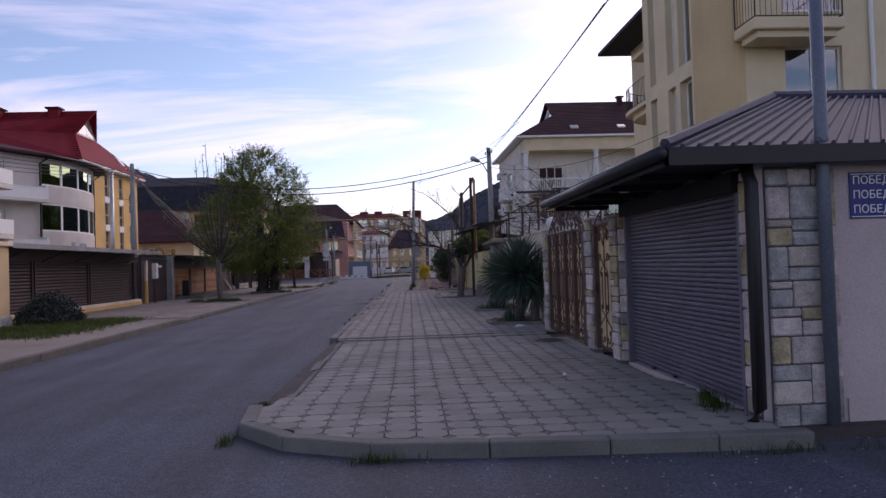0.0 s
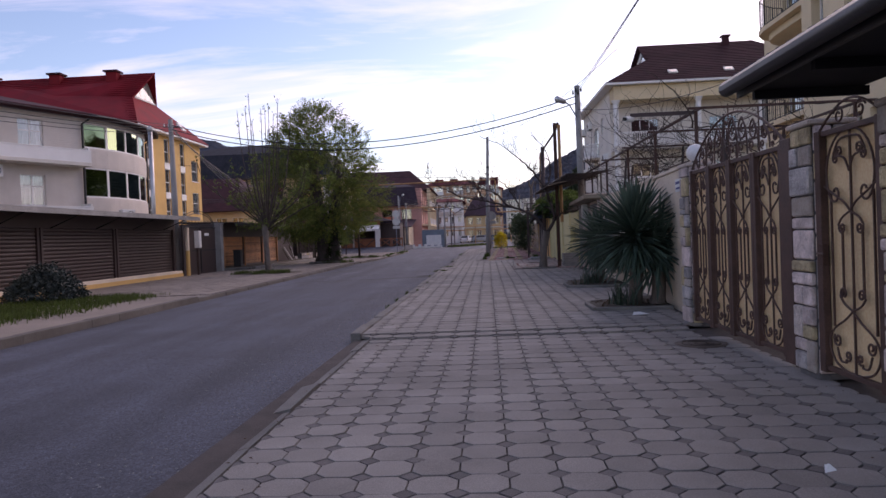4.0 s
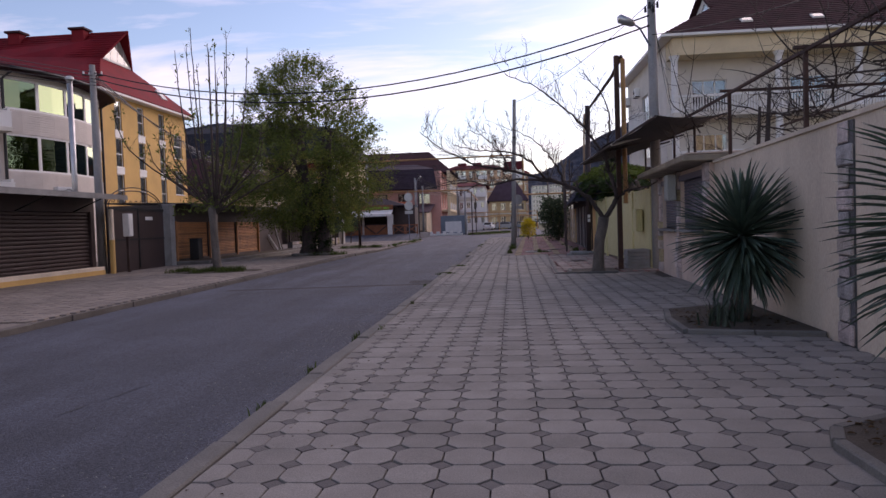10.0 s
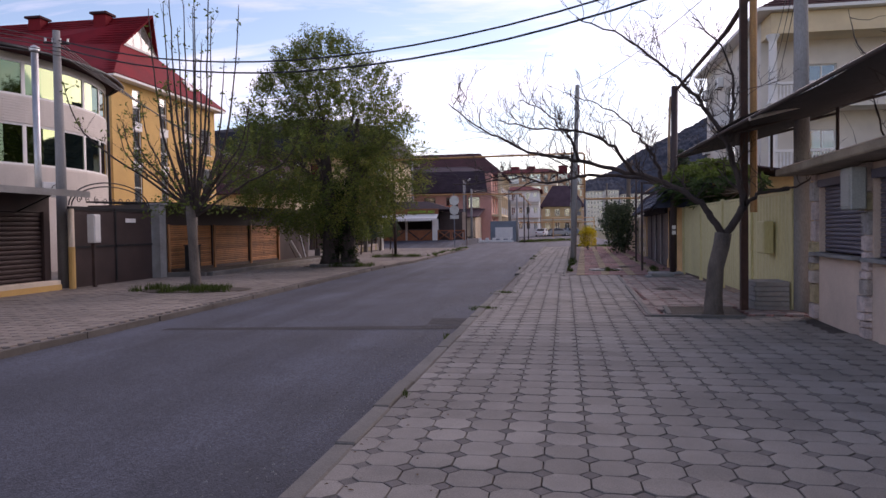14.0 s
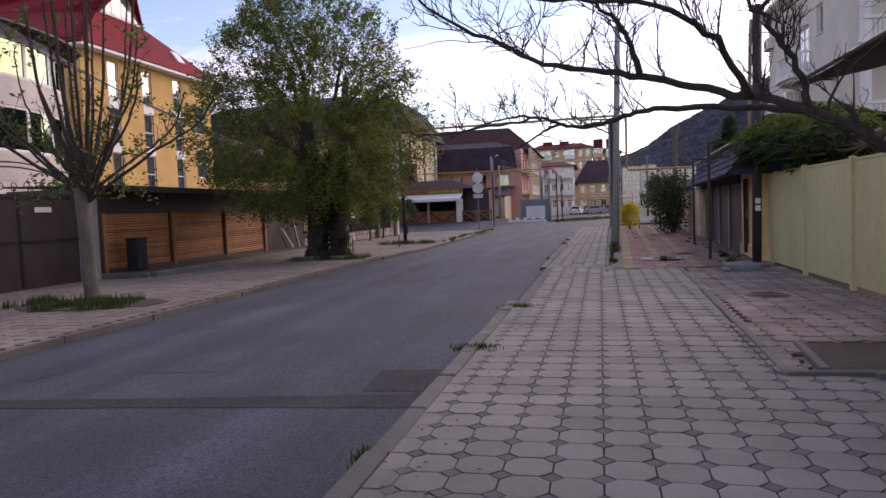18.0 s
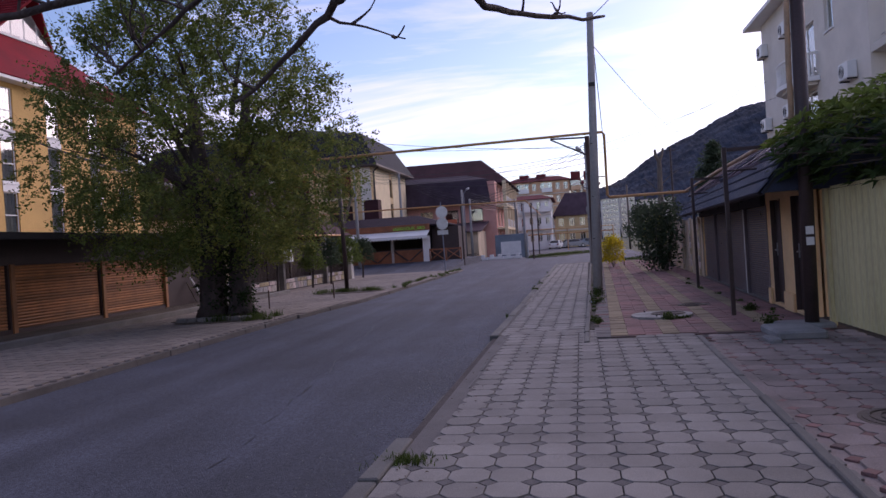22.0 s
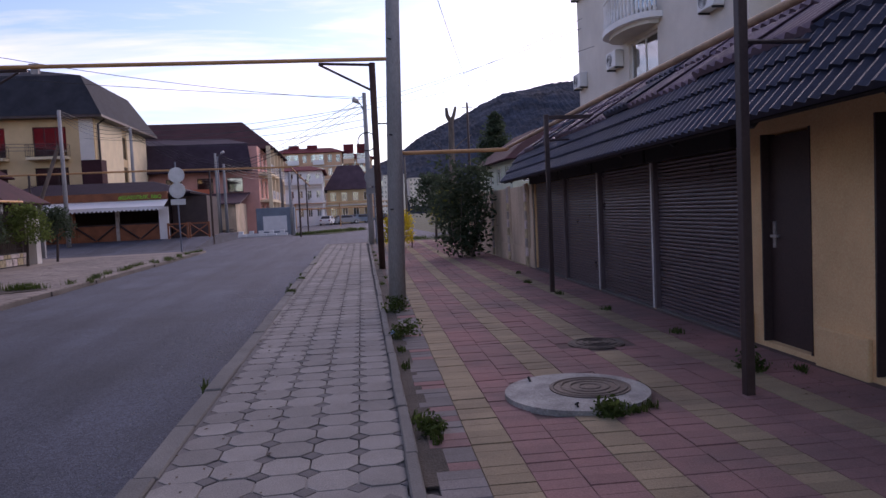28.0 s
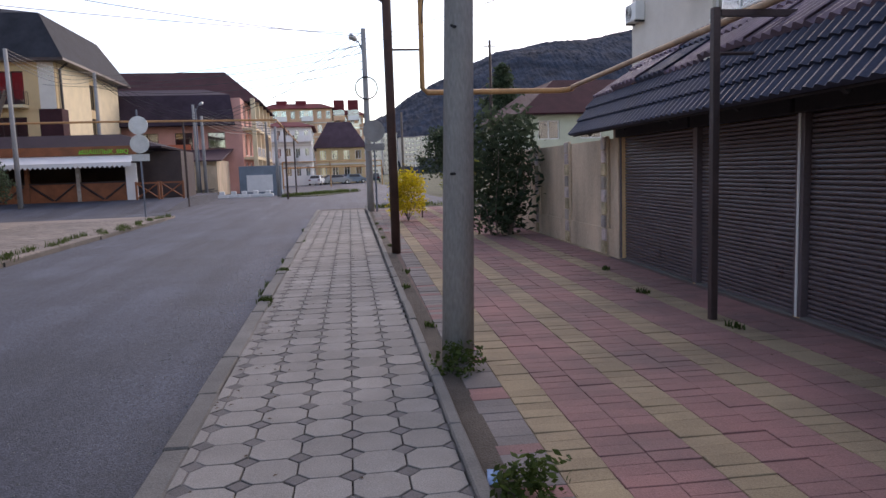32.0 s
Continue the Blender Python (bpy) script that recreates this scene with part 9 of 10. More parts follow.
gm = thing("gas_pipe_mast", (3.45, 31.95, 0), "tall rusty square mast carrying a gas pipe", "gas pipe", "gas pipe masts")
part("mast", Mesh().box(3.32, 3.44, 31.89, 32.01, -0.05, 5.45, 0.008), M_RUST, gm)
part("riser", Mesh().tube([(3.54, 31.95, 1.7), (3.54, 31.95, 5.35), (3.5, 32.1, 5.42)], 0.06, 8), M_GAS, gm)
part("span_pipe", Mesh().tube([(3.5, 31.95, 5.42), (3.6, 34, 5.36), (3.9, 41.6, 5.65)], 0.05, 8), M_RUST, gm)
gm2 = thing("gas_pipe_mast", (3.85, 41.6, 0), "dark steel mast with two small paper notices", "gas pipe", "gas pipe masts")
part("mast", Mesh().tube([(3.76, 41.6, -0.05), (3.84, 41.6, 5.75)], 0.1, 14), M_BROWN_METAL, gm2, smooth=True)
part("notice", Mesh().box(3.72, 3.83, 41.49, 41.496, 1.38, 1.5), M_WHITE, gm2)
part("notice", Mesh().box(3.72, 3.83, 41.49, 41.496, 1.22, 1.34), M_WHITE, gm2)
cb = thing("concrete_footing", (3.7, 41.9, 0), "broken concrete footing at the mast", "footing")
part("slab", Mesh().box(2.98, 3.62, 40.5, 41.4, -0.03, 0.1, 0.03), M_CONCRETE, cb)
part("slab", Mesh().box(3.3, 4.05, 41.42, 41.95, -0.03, 0.07, 0.03), M_CONCRETE, cb)
part("slab", Mesh().box(2.8, 2.96, 40.2, 40.62, -0.03, 0.05, 0.02), M_CONCRETE, cb)


def wire(parent, a, b, sag, r=0.011, n=18):
    A, B = Vector(a), Vector(b)
    pts = [A.lerp(B, i / n) - Vector((0, 0, sag * 4 * (i / n) * (1 - i / n))) for i in range(n + 1)]
    part("wire", Mesh().tube(pts, r, 5, cap=False), M_BLACK, parent)


ww = thing("overhead_wires", (-4, 34, 6), "black overhead wires strung across the street", "wires")
wire(ww, (4.25, 31.83, 6.4), (-13.8, 37.35, 7.05), 1.3, 0.02)
wire(ww, (4.25, 31.83, 6.15), (-13.8, 37.35, 6.85), 1.35, 0.022)
wire(ww, (4.25, 31.83, 6.5), (2.5, 8.0, 4.5), 0.1, 0.009)
wire(ww, (4.25, 31.83, 6.6), (2.56, 8.0, 4.56), 0.1, 0.009)
wire(ww, (4.25, 31.83, 5.9), (8.0, 20.0, 5.2), 0.5, 0.01)
for k in range(5):
    wire(ww, (-13.8 + 0.05 * k, 37.35, 7.05 - 0.12 * k), (-21 + k, 74, 5.6 - 0.2 * k), 0.9, 0.013)
    wire(ww, (-13.8 + 0.05 * k, 37.35, 7.05 - 0.12 * k), (-16.5, 4.0, 6.2 - 0.25 * k), 0.7, 0.012)
wire(ww, (1.18, 49.3, 7.3), (5.4, 30, 7.6), 0.5, 0.01)
wire(ww, (1.5, 71.5, 6.7), (-19.0, 60, 8.6), 0.6, 0.012)
wire(ww, (1.5, 71.5, 6.4), (-19.0, 96, 8.2), 0.7, 0.012)
wire(ww, (1.5, 71.5, 6.2), (-7.7, 96, 6.2), 0.5, 0.012)
wire(ww, (1.5, 71.5, 6.6), (14, 62, 9.6), 0.4, 0.01)
for k in range(3):
    wire(ww, (4.25 + 0.05 * k, 31.85, 6.4 - 0.12 * k), (10.15, 54.2, 9.6 - 1.2 * k), 0.5, 0.009)
wire(ww, (1.2, 49.25, 6.95), (1.78, 57, 4.2), 0.05, 0.012)
wire(ww, (1.5, 71.5, 6.4), (9.0, 63.0, 8.0), 0.3, 0.009)
wire(ww, (1.5, 71.5, 6.2), (14.0, 60.0, 8.3), 0.4, 0.009)
wire(ww, (1.2, 49.3, 6.6), (8.4, 80, 8.0), 0.4, 0.009)
far = thing("crossing_wires", (-5, 85, 6), "tangle of black wires over the crossing", "wires")
fp = []
for x, y, h in ((-16.3, 84.0, 8.5), (-14.95, 93.6, 8.6), (-8.9, 96.5, 5.9), (-5.6, 110.0, 6.4), (-10.5, 102.5, 7.3), (-4.0, 99, 5.2)):
    fp.append((x, y, h))
    pole_at(x, y, h, 0.14, 0.1, "concrete utility pole at the crossing")
street_lamp(pole_at(-10.3, 102.4, 7.0, 0.05, 0.05, "thin lamp bracket pole at the crossing", M_STEEL, "lamp_bracket_pole"), -10.3, 102.4, 7.2, 0.4, -0.1)
bp_ = thing("brace_pole", (-18.8, 83.9, 0), "leaning wooden brace pole", "utility pole", "utility poles")
part("shaft", Mesh().tube([(-18.8, 83.9, 0.1), (-16.45, 84.0, 6.4)], 0.11, 8), M_WOODPOLE, bp_)
for i in range(5):
    for k in range(4):
        a, b = fp[i], fp[(i + 1) % 6]
        wire(far, (a[0], a[1], a[2] - 0.15 * k), (b[0], b[1], b[2] - 0.15 * k), 0.35 + 0.12 * k, 0.016, 10)
for k in range(3):
    wire(far, (fp[0][0], fp[0][1], 6.5 - 0.2 * k), (-36, 60, 6.2 - 0.1 * k), 0.5, 0.016, 10)
    wire(far, (1.5, 71.5, 6.9 - 0.25 * k), (fp[2][0], fp[2][1], 5.6 - 0.2 * k), 0.4, 0.014, 12)
wire(far, (1.5, 71.5, 6.8), (-30, 62, 9.0), 0.6, 0.012, 12)
for k in range(4):
    wire(far, (1.5, 71.5, 6.4 - 0.3 * k), (fp[1][0], fp[1][1], 8.4 - 0.25 * k), 0.35 + 0.1 * k, 0.014, 12)
gy = thing("yellow_gas_main", (-15, 85, 0), "yellow gas main on posts along the crossing street", "gas pipe")
part("pipe", Mesh().tube([(-34, 85.8, 4.85), (-12, 85.8, 4.8), (-3.0, 86.4, 4.75), (-2.8, 110, 4.4)], 0.06, 8), M_GAS, gy)
for x, y in ((-30, 85.8), (-19, 85.8), (-8.2, 86.2), (-2.9, 92), (-2.9, 104)):
    part("post", Mesh().tube([(x, y, -0.1), (x, y, 4.8)], 0.07, 8), M_BROWN_METAL, gy)
sm = thing("steel_mast", (5.69, 68.25, 0), "thin dark steel mast behind the courtyard wall", "mast")
part("shaft", Mesh().tube([(5.69, 68.25, -0.1), (5.69, 68.25, 5.95)], [0.06, 0.045], 8), M_BROWN_METAL, sm)
part("cross_arm", Mesh().tube([(5.45, 68.25, 5.75), (5.95, 68.25, 5.75)], 0.02, 6), M_BROWN_METAL, sm)
dt = thing("lopped_tree", (5.6, 72.1, 0), "dead lopped tree trunk with a forked top", "tree")
part("trunk", Mesh().tube([(5.6, 72.1, -0.1), (5.55, 72.1, 3.0), (5.6, 72.1, 5.7)], [0.22, 0.17, 0.13], 9), M_BARK, dt)
part("fork", Mesh().tube([(5.6, 72.1, 5.6), (5.42, 72.1, 5.95), (5.4, 72.1, 6.3)], [0.12, 0.1, 0.07], 8), M_BARK, dt)
part("fork", Mesh().tube([(5.6, 72.1, 5.6), (5.75, 72.1, 5.95), (5.85, 72.1, 6.35)], [0.11, 0.09, 0.06], 8), M_BARK, dt)
for a, b, c in ((1.0, 4.2, 5.0), (-0.9, 3.7, 4.7), (0.7, 3.0, 3.5)):
    part("twig", Mesh().tube([(5.58, 72.1, b), (5.58 + a * 0.5, 72.1, lerp(b, c, 0.6)), (5.58 + a, 72.0, c)], [0.035, 0.02, 0.01], 5), M_BARK, dt)
gy2 = thing("yellow_gas_main", (1, 130, 0), "yellow gas main on a low frame up the street", "gas pipe")
part("pipe", Mesh().tube([(-5.5, 128, 2.3), (6.5, 134, 2.3)], 0.09, 8).tube([(-5.5, 128, 3.0), (6.5, 134, 3.0)], 0.06, 8), M_GAS, gy2)
for x, y in ((-5.5, 128), (0, 131), (6.5, 134)):
    part("post", Mesh().tube([(x, y, -0.1), (x, y, 3.0)], 0.08, 8), M_GAS, gy2)
for x, y, h in ((-5.2, 106, 5.0), (6.8, 110, 7)):
    pole_at(x, y, h, 0.13, 0.09, "dark utility pole beyond the crossing", M_WOODPOLE)
for x, y in ((-8.9, 50.5), (-7.9, 53.6), (2.9, 66.6)):
    t = thing("iron_stake", (x, y, 0), "short rusty iron stake in the paving", "stake", "iron stakes")
    part("stake", Mesh().tube([(x, y, -0.05), (x, y, 0.55)], 0.022, 6), M_RUST, t)
bx = thing("wall_box", (-12.45, 60.7, 1.3), "white utility box on the fence pillar", "meter box")
part("case", Mesh().box(-12.57, -12.3, 60.4, 60.85, 1.3, 1.85, 0.02), M_WHITE_METAL, bx)

# ---- pergola with vines, shade net, small things ----
pg = thing("vine_pergola", (5, 21, 0), "dark steel pergola tangled with bare vines above the garden wall", "pergola")
for y in (17.2, 19.9, 22.5, 25.3):
    part("post", Mesh().box(4.015, 4.065, y - 0.025, y + 0.025, 2.0, 3.24, 0.004), M_RUST, pg)
    part("post", Mesh().box(6.615, 6.665, y - 0.025, y + 0.025, 0, 3.24, 0.004), M_RUST, pg)
    part("cross_beam", Mesh().box(3.9, 7.0, y - 0.02, y + 0.02, 3.28, 3.32), M_RUST, pg)
for x in (4.04, 6.64):
    part("beam", Mesh().box(x - 0.022, x + 0.022, 17.0, 30.0, 3.24, 3.28), M_RUST, pg)
part("camera_arm", Mesh().box(2.95, 4.0, 17.17, 17.23, 3.2, 3.26), M_BROWN_METAL, pg)
cam_box = thing("security_camera", (2.95, 17.2, 3.2), "small white security camera on the pergola arm", "camera")
part("body", Mesh().tube([(2.85, 17.1, 3.16), (3.0, 17.26, 3.18)], 0.05, 10), M_WHITE_METAL, cam_box)
part("lens", Mesh().tube([(2.82, 17.07, 3.157), (2.85, 17.1, 3.16)], 0.03, 10), M_BLACK, cam_box)
vine = Mesh()
for k in range(135):
    p = (rng.uniform(4.0, 6.8), rng.uniform(17.0, 29.5), rng.uniform(2.4, 3.4))
    q = twig(vine, p, (rng.uniform(-1, 1), rng.uniform(-1, 1), rng.uniform(-0.2, 0.4)), rng.uniform(1.0, 2.2), rng.uniform(0.006, 0.017), 9, 0.24, rng, sides=5)
    for s in range(3):
        j = rng.randint(2, 8)
        twig(vine, q[j], (rng.uniform(-1, 1), rng.uniform(-1, 1), rng.uniform(-0.3, 1)), rng.uniform(0.3, 0.9), 0.006, 6, 0.4, rng)
part("vine_growth", vine, M_BARK_DK, pg, kind="stuff")
for k in range(5):
    x, y = 4.5 + rng.uniform(0, 1.5), 17.8 + k * 2.3
    part("vine_stem", Mesh().tube([(x, y, 0.0), (x + 0.1, y + 0.1, 1.2), (x - 0.1, y + 0.05, 2.4), (x, y + 0.2, 3.3)], [0.05, 0.045, 0.04, 0.025], 7), M_BARK_DK, pg)

net = thing("shade_net", (3.8, 30, 2.9), "sagging dark shade net slung over the kiosk", "shade net")
nm = Mesh()
NU, NV = 24, 8
vs = []
for i in range(NU + 1):
    for j in range(NV + 1):
        u, v = i / NU, j / NV
        vs.append((lerp(2.75, 5.2, v) + 0.15 * (1 - u), lerp(lerp(25.4, 29.2, v), 34.8, u), lerp(2.98, 3.55, v) - 0.10 * math.sin(math.pi * v) - 0.06 * math.sin(u * 9) * (1 - v)))
nm.add(vs, [(i * (NV + 1) + j, (i + 1) * (NV + 1) + j, (i + 1) * (NV + 1) + j + 1, i * (NV + 1) + j + 1) for i in range(NU) for j in range(NV)])
part("sheet", nm, mat("dark grey netting", (0.045, 0.04, 0.042), 0.9, 0.3, 3, 120, 0.5), net)
for y in (29.4, 31.2, 33.0, 34.6):
    part("support_bar", Mesh().tube([(2.8, y, 2.93), (5.3, y, 3.5)], 0.025, 6), M_WHITE_WALL if y < 30 else M_BROWN_METAL, net)
    part("support_post", Mesh().tube([(4.6, y, 2.6), (4.6, y, 3.36)], 0.03, 6), M_BROWN_METAL, net)
part("edge_tube", Mesh().tube([(2.9, 25.4, 2.96), (2.75, 34.8, 2.96)], 0.025, 6), M_BROWN_METAL, net)

globe = thing("globe_lamp", (3.36, 15.1, 2.19), "round white globe lamp on the gate pier", "lamp")
gl_ = Mesh()
for i in range(1, 12):
    a = math.pi * i / 12
    gl_.v += [(3.36 + 0.125 * math.sin(a) * math.cos(k * math.pi / 10), 15.1 + 0.125 * math.sin(a) * math.sin(k * math.pi / 10), 2.335 - 0.125 * math.cos(a)) for k in range(20)]
gl_.f = [(i * 20 + k, i * 20 + (k + 1) % 20, (i + 1) * 20 + (k + 1) % 20, (i + 1) * 20 + k) for i in range(10) for k in range(20)] + [tuple(range(20))[::-1], tuple(range(200, 220))]
part("globe", gl_, M_WHITE_METAL, globe, "white opal globe", smooth=True)
part("base", Mesh().tube([(3.36, 15.1, 2.18), (3.36, 15.1, 2.21), (3.36, 15.1, 2.23)], [0.07, 0.06, 0.045], 14), M_BLACK, globe, "black lamp base")

sb = thing("stacked_slabs", (3.82, 32.0, 0), "stack of grey corrugated slabs beside the mast", "slabs")
for k in range(6):
    part("slab", Mesh().box(3.56 + rng.uniform(-0.02, 0.02), 4.12, 31.93, 32.55, 0.0 + k * 0.085, 0.08 + k * 0.085, 0.01), M_CONCRETE, sb)
pit = solid("tree_pit_near", Mesh().prism([(2.02, 31.14), (3.15, 31.1), (3.25, 32.3), (2.12, 32.35)], -0.08, 0.03), M_SOIL, "bare earth pit round the street tree", "tree pit")
for (ax, ay), (bx_, by) in (((2.02, 31.16), (2.12, 32.35)), ((2.35, 31.0), (3.15, 30.95))):
    d = Vector((bx_ - ax, by - ay))
    s = Mesh().box(-0.04, 0.04, 0, d.length, -0.08, 0.05, 0.01)
    mm = pose(ax, ay, 0, 0, 0, math.degrees(math.atan2(d.y, d.x)) - 90)
    part("edging_stone", Mesh().add([mm @ Vector(v) for v in s.v], s.f), M_KERB, pit)

M_IRON = mat("cast iron cover", (0.105, 0.086, 0.072), 0.7, 0.3, 4, 60, 0.4, metal=0.3)
mh = thing("well_cover", (1.9, 43.9, 0), "raised pale concrete well ring with an iron cover", "manhole cover")
part("ring", Mesh().disc((1.88, 43.88), 0.55, -0.05, 0.032, 40), mat("pale concrete", (0.33, 0.32, 0.29), 0.88, 0.42, 4, 60, 0.5, spots=0.5), mh)
part("cover", Mesh().disc((2.0, 43.92), 0.31, 0.03, 0.04, 36), M_IRON, mh)
for rr in (0.08, 0.15, 0.22, 0.28):
    part("cover_rib", Mesh().tube([(2.0 + rr * math.cos(a), 43.92 + rr * math.sin(a), 0.04) for a in [i * math.pi / 16 for i in range(33)]], 0.008, 4), M_IRON, mh)
for a in (2.2, 4.4):
    part("lifting_eye", Mesh().tube([(1.88 + 0.45 * math.cos(a), 43.88 + 0.45 * math.sin(a), 0.03), (1.88 + 0.47 * math.cos(a), 43.88 + 0.47 * math.sin(a), 0.065), (1.88 + 0.43 * math.cos(a), 43.95 + 0.45 * math.sin(a), 0.03)], 0.01, 5), M_BLACK, mh)
for x, y, rr in ((2.72, 45.7, 0.26), (2.86, 13.52, 0.27), (2.75, 36.3, 0.3)):
    hc = thing("manhole_cover", (x, y, 0), "round rusty iron manhole cover set in the paving", "manhole cover", "manhole covers")
    dz = dropped(y)
    part("frame", Mesh().disc((x, y), rr + 0.03, dz - 0.03, dz + 0.003, 32), M_IRON, hc)
    part("lid", Mesh().disc((x, y), rr, dz + 0.003, dz + 0.008, 32), M_IRON, hc)
    for r2 in (0.3, 0.55, 0.8):
        part("lid_rib", Mesh().tube([(x + rr * r2 * math.cos(a), y + rr * r2 * math.sin(a), dz + 0.012) for a in [i * math.pi / 14 for i in range(29)]], 0.007, 4), M_IRON, hc)
for x, y, s in ((2.75, 16.1, 0.13), (2.1, 9.0, 0.03)):
    lit = thing("paper_litter", (x, y, 0), "scrap of pale litter on the ground", "litter", "litter")
    part("scrap", Mesh().add([(x - s, y - s * 0.5, 0.005), (x + s, y - s * 0.7, 0.02), (x + s * 0.8, y + s * 0.6, 0.006), (x - s * 0.6, y + s * 0.5, 0.04), (x, y, 0.05)], [(0, 1, 4), (1, 2, 4), (2, 3, 4), (3, 0, 4)]), M_WHITE_METAL, lit)

wr = thing("blue_wrapper", (ix(47.1) + 0.1, 47.1, 0), "crumpled blue and white sweet wrapper on the soil strip", "litter", "litter")
wx_, wy_ = ix(47.1) + 0.1, 47.1
part("wrapper", Mesh().add([(wx_ - 0.06, wy_ - 0.04, 0.0), (wx_ + 0.05, wy_ - 0.05, 0.03), (wx_ + 0.06, wy_ + 0.04, 0.005), (wx_ - 0.04, wy_ + 0.05, 0.045), (wx_, wy_, 0.06)], [(0, 1, 4), (1, 2, 4), (2, 3, 4), (3, 0, 4)]), mat("pale blue foil", (0.3, 0.42, 0.62), 0.3, 0.2, 20, 40, 0.1), wr)
# fallen leaves and crumbs of dirt along the walls and kerb
rl_ = random.Random(77)
scrap = Mesh()
for _ in range(900):
    y = rl_.uniform(8, 62)
    if rl_.random() < 0.5:
        x = kx(y) + 0.17 + abs(rl_.gauss(0, 0.35))
    else:
        x = (3.2 if y < 15 else lerp(3.35, 4.0, (y - 15) / 15) if y < 30 else 4.0) - abs(rl_.gauss(0, 0.4))
    s_, a_ = rl_.uniform(0.008, 0.022), rl_.uniform(0, 6.28)
    dx_, dy_ = s_ * math.cos(a_), s_ * math.sin(a_)
    z_ = dropped(y) + 0.004
    scrap.add([(x - dx_, y - dy_, z_), (x + dy_ * 0.5, y - dx_ * 0.5, z_ + 0.006), (x + dx_, y + dy_, z_ + 0.002), (x - dy_ * 0.5, y + dx_ * 0.5, z_ + 0.005)], [(0, 1, 2, 3)])
for _ in range(420):
    if rl_.random() < 0.5:
        x, y = rl_.uniform(2.3, 3.4), rl_.uniform(16.95, 18.1)
    else:
        x, y = rl_.uniform(2.55, 3.7), rl_.uniform(21.8, 23.5)
    s_, a_ = rl_.uniform(0.012, 0.035), rl_.uniform(0, 6.28)
    dx_, dy_ = s_ * math.cos(a_), s_ * math.sin(a_)
    scrap.add([(x - dx_, y - dy_, 0.053), (x + dy_ * 0.5, y - dx_ * 0.5, 0.062), (x + dx_, y + dy_, 0.055), (x - dy_ * 0.5, y + dx_ * 0.5, 0.066)], [(0, 1, 2, 3)])
tagged(new("fallen_leaves", scrap.data("fallen_leaves", leafy("dead leaf", (0.11, 0.075, 0.045)))), "small dead leaves and crumbs on the paving", "litter", "", "stuff")

# ---- paving pieces, laid last ----
random.seed(21)
SL = math.atan(0.0145)
def kerb_edge(y):
    if dropped(y) < -0.02 or 35.4 < y < 41.9:
        return kx(y) + 0.305
    return kx(y) + 0.156 if y > 7.9 else -5.0


chain = ((-1.57, 7.9), (-1.47, 7.05), (-0.98, 6.47), (-0.24, 6.1), (0.7, 5.955), (1.7, 5.875), (2.6, 5.815), (3.5, 5.77))
front_cuts = []
for (ax, ay), (bx_, by) in zip(chain, chain[1:]):
    d = Vector((bx_ - ax, by - ay)).normalized()
    front_cuts.append((ax, ay, -d.y, d.x))


main_poly = [(-1.9, 7.95), (-1.7, 6.8), (-1.1, 6.2), (-0.3, 5.85), (3.3, 5.5), (3.2, 14.95), (3.4, 15.0), (4.0, 26.2), (4.0, 31.1), (1.66, 31.1), (2.08, 41.3), (ix(41.3) + 0.1, 41.3), (ix(42.4), 42.35), (kx(42), 42.35), (kx(20), 20), (kx(8), 7.98)]
holes_b = [[(3.6, 18.6), (2.35, 17.9), (2.28, 17.75), (2.28, 16.94), (3.6, 16.85)], [(3.9, 24.1), (2.68, 23.5), (2.5, 22.75), (2.48, 21.84), (3.85, 21.5)]]


lay(main_poly, -1.7575, 5.7125, 24, 131, SL, lambda x, y: 15.4 < y < 26 and x < 1.4, pavement, M_PAVER_J, M_INSERT, holes_b, lambda x, y: dropped(y), 1.0, kerb_edge, front_cuts)
strip_poly = [(kx(42.4), 42.35), (ix(42.4) + 0.02, 42.35), (ix(73) + 0.02, 73.3), (kx(73), 73.3)]
lay(strip_poly, -1.105, 42.3775, 8, 109, math.atan(0.027), lambda x, y: y < 55, pavement, M_PAVER_J, M_INSERT, edge=kerb_edge)
lay([(1.74, 31.16), (4.2, 31.16), (4.1, 41.3), (2.12, 41.3)], 1.76, 31.2, 10, 37, math.atan(0.03), lambda x, y: False, pavement, M_OLD_PAVER, M_PINK_INSERT, [[(2.0, 31.0), (3.2, 31.0), (3.3, 32.35), (2.1, 32.4)]], lambda x, y: 0.022 - 0.034 * max(0.0, min(1.0, (y - 34.0) / 3.0)), 1.5)
lay([(-7.08, 24.2), (-7.08, 47.5), (-6.66, 52.5), (-6.66, 73), (-11.5, 73), (-11.5, 42), (-13, 41), (-13, 24.2)], -13, 24.3, 24, 172, 0.0, lambda x, y: False, left_pavement, M_LEFT_PAVER, M_INSERT, [], lambda x, y: -0.006, 1.0)

# brick forecourt: lanes along the shops, every third lane yellow
brick_base = solid("forecourt", Mesh().prism([(0.6, 41.43), (4.2, 41.43), (4.75, 56), (5.1, 73.4), (1.5, 73.4)], -0.08, -0.014), M_BRICK_SAND, "red and yellow striped brick forecourt", "forecourt")
LANE, STEP = 0.26, 0.13
bd = Mesh().box(-LANE / 2 + 0.002, LANE / 2 - 0.002, -STEP / 2 + 0.0018, STEP / 2 - 0.0018, -0.05, 0.0, 0.003)
red_data = bd.data("brick", M_RED_BRICK)
yel_data = bd.data("brick", M_YEL_BRICK)
rj, yj, gj = Mesh(), Mesh(), Mesh()
bs_ = math.atan(0.0415)
single_count = 0
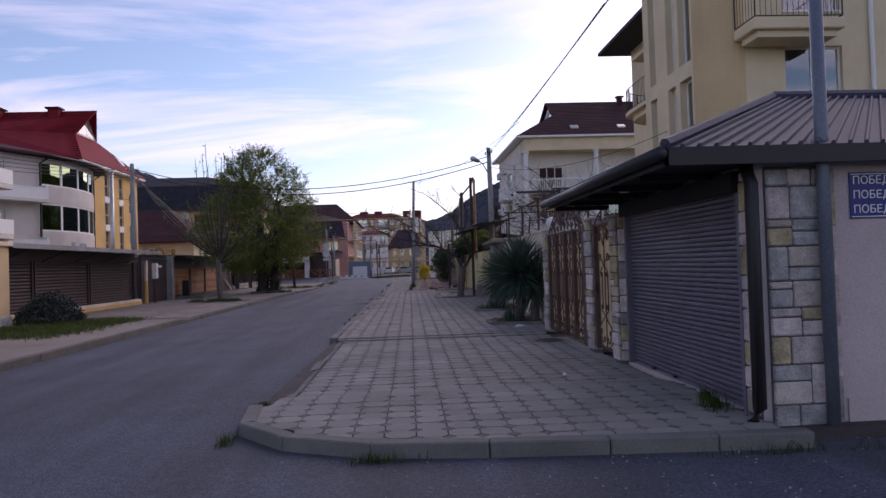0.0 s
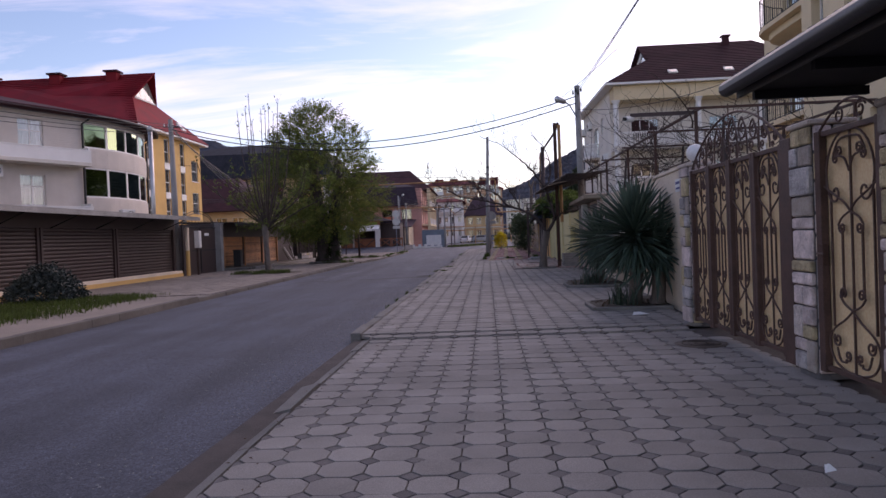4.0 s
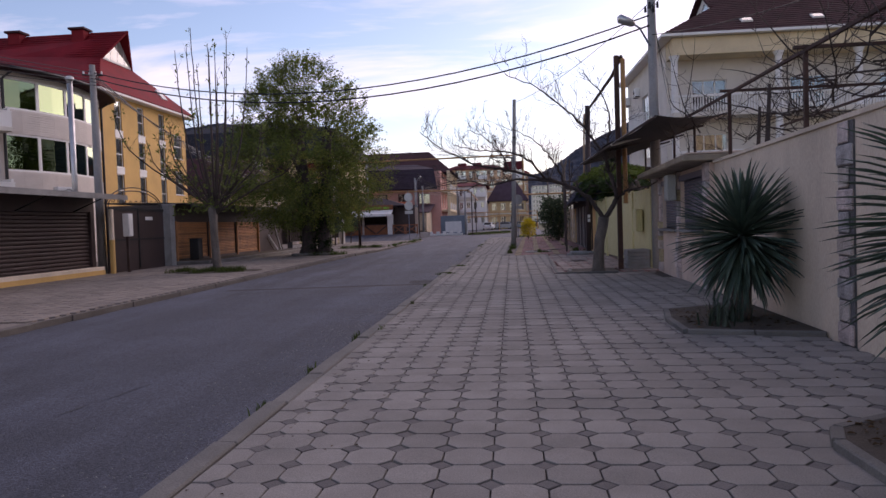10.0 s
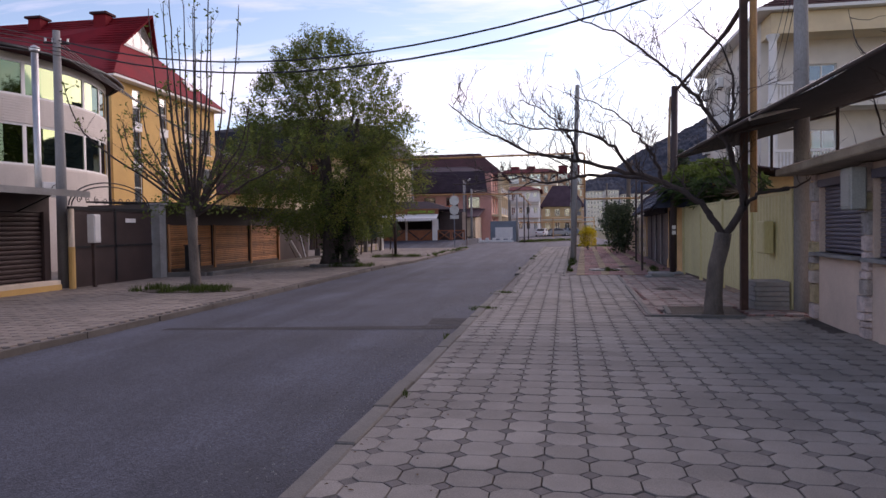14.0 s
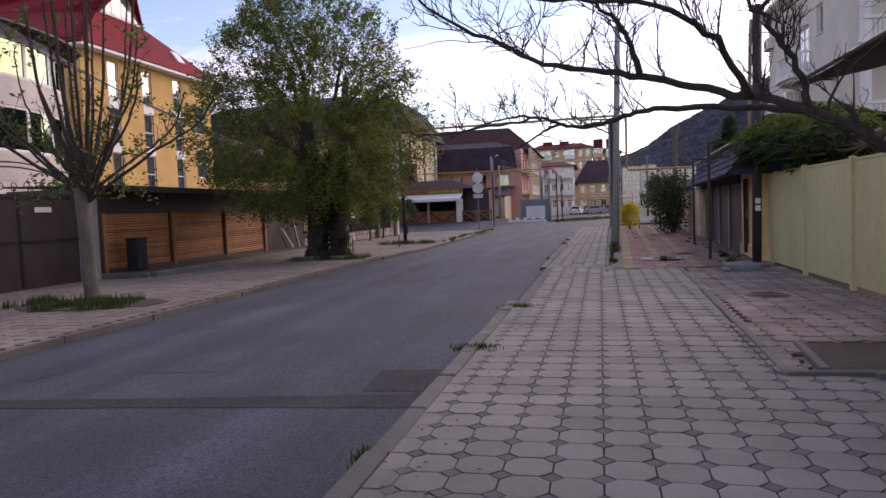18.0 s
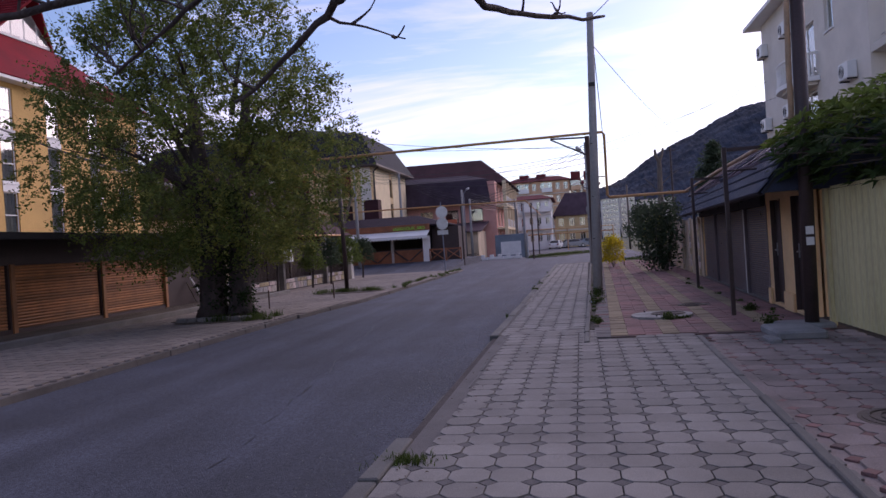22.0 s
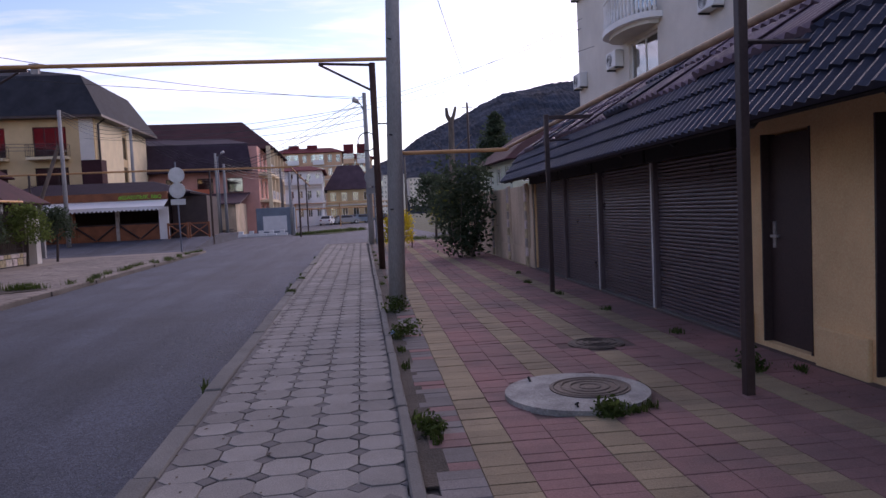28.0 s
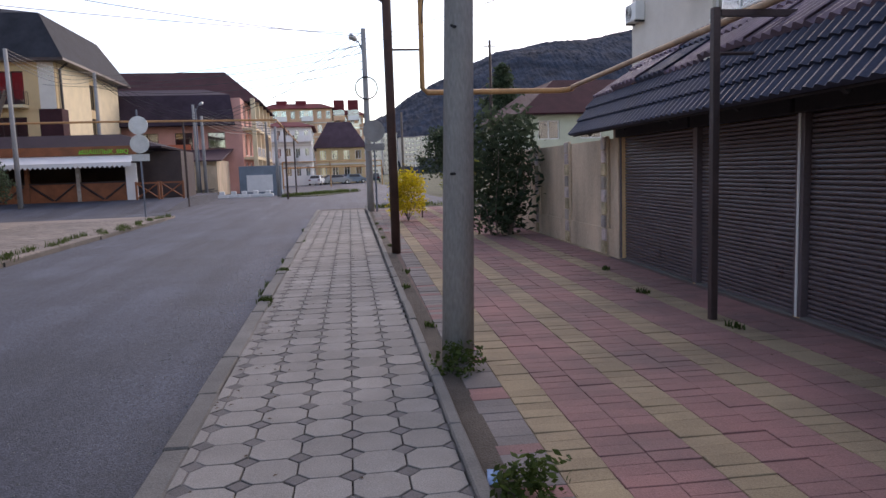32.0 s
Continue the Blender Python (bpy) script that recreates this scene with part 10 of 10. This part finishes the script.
wells = (((1.88, 43.88), 0.56), ((2.72, 45.7), 0.33))
for lane in range(-2, 15):
    yel = lane % 3 == 1
    for k in range(246):
        y = 41.42 + (k + 0.5) * STEP
        x = 0.67 + (lane + 0.5) * LANE + 0.0415 * (y - 44)
        if x < ix(y) + 0.2 or x > 4.15 + 0.0435 * (y - 44) + (0.1 if y > 55 else 0) or y > 73.2:
            continue
        if y < 41.46 + 0.06 * ((lane * 7) % 3) or any(math.hypot(x - c[0], y - c[1]) < q for c, q in wells):
            continue
        z = random.uniform(-0.004, 0.004) - 0.004
        tz = random.uniform(-0.012, 0.012)
        if 44.0 < y < 49.6 and x < 2.9 and lane > 0 and single_count < 300:
            single_count += 1
            piece("brick", yel_data if yel else red_data, brick_base, Matrix.Translation((x, y, z)) @ Euler((random.uniform(-0.02, 0.02), random.uniform(-0.015, 0.015), -bs_ + tz)).to_matrix().to_4x4())
            continue
        a, b, h = LANE / 2 - 0.002, STEP / 2 - 0.0018, 0.006
        c, s = math.cos(-bs_ + tz), math.sin(-bs_ + tz)
        o = [(-a, -b), (a, -b), (a, b), (-a, b)]
        vs = [(x + p * c - q * s, y + p * s + q * c, z - 0.03) for p, q in o] + [(x + p * c - q * s, y + p * s + q * c, z - 0.003) for p, q in o] + [(x + p * 0.98 * c - q * 0.96 * s, y + p * 0.98 * s + q * 0.96 * c, z) for p, q in o]
        (gj if lane <= 0 and random.random() < 0.8 else yj if yel else rj).add(vs, [(8, 9, 10, 11)] + [(i, (i + 1) % 4, 4 + (i + 1) % 4, 4 + i) for i in range(4)] + [(4 + i, 4 + (i + 1) % 4, 8 + (i + 1) % 4, 8 + i) for i in range(4)])
part("grey_brick_field", gj, M_GREY_BRICK, brick_base, "dusty grey bricks along the edging", kind="stuff")
part("red_brick_field", rj, M_RED_BRICK_J, brick_base, kind="stuff")
part("yellow_brick_field", yj, M_YEL_BRICK_J, brick_base, kind="stuff")
part("soil_strip", Mesh().prism([(ix(42.4) + 0.04, 42.4), (ix(42.4) + 0.2, 42.4), (ix(73) + 0.2, 73.2), (ix(73) + 0.04, 73.2)], -0.02, -0.004), M_SOIL, brick_base)

part("joint_fill", Mesh().prism([(kx(42.1) + 0.34, 42.1), (ix(42.1) - 0.05, 42.1), (ix(42.7) - 0.05, 42.7), (kx(42.7) + 0.34, 42.7)], -0.06, -0.0075), M_PAVER, pavement)
part("edging_fill", Mesh().prism([(1.35, 31.0), (1.68, 31.0), (2.0, 40.5), (1.68, 40.5)], -0.06, -0.0085).prism([(1.6, 30.8), (4.0, 30.8), (4.0, 31.06), (1.6, 31.06)], -0.06, -0.0087), M_PAVER, pavement)
part("edging_bed", Mesh().prism([(1.72, 31.14), (2.05, 31.14), (2.4, 40.6), (2.08, 40.6)], -0.06, -0.016).prism([(2.06, 31.14), (4.1, 31.14), (4.1, 31.4), (2.06, 31.4)], -0.06, -0.0165), M_OLD_PAVER, pavement)
part("kerb_fill", Mesh().prism([(kx(15.2) + 0.15, 15.2), (kx(15.2) + 0.33, 15.2), (kx(73) + 0.33, 73), (kx(73) + 0.15, 73)], -0.06, -0.0065), M_INSERT, pavement)

# loose grit that gathers along the kerb
random.seed(33)
grit = Mesh()
for _ in range(2600):
    y = random.uniform(7.8, 60)
    x = kx(y) - 0.03 - abs(random.gauss(0, 0.45))
    s = random.uniform(0.004, 0.013)
    z = ROAD_Z
    grit.add([(x - s, y - s * 0.6, z), (x + s, y - s * 0.4, z), (x + s * 0.1, y + s, z), (x, y, z + s * 0.9)], [(0, 1, 3), (1, 2, 3), (2, 0, 3)])
for _ in range(500):
    y, x = random.uniform(2, 6), random.uniform(-2, 4)
    s = random.uniform(0.004, 0.015)
    grit.add([(x - s, y - s * 0.6, ROAD_Z), (x + s, y - s * 0.4, ROAD_Z), (x + s * 0.1, y + s, ROAD_Z), (x, y, ROAD_Z + s * 0.9)], [(0, 1, 3), (1, 2, 3), (2, 0, 3)])
gob = new("grit", grit.data("grit", M_CONCRETE))
tagged(gob, "loose pale grit along the kerb", "grit", "", "stuff")
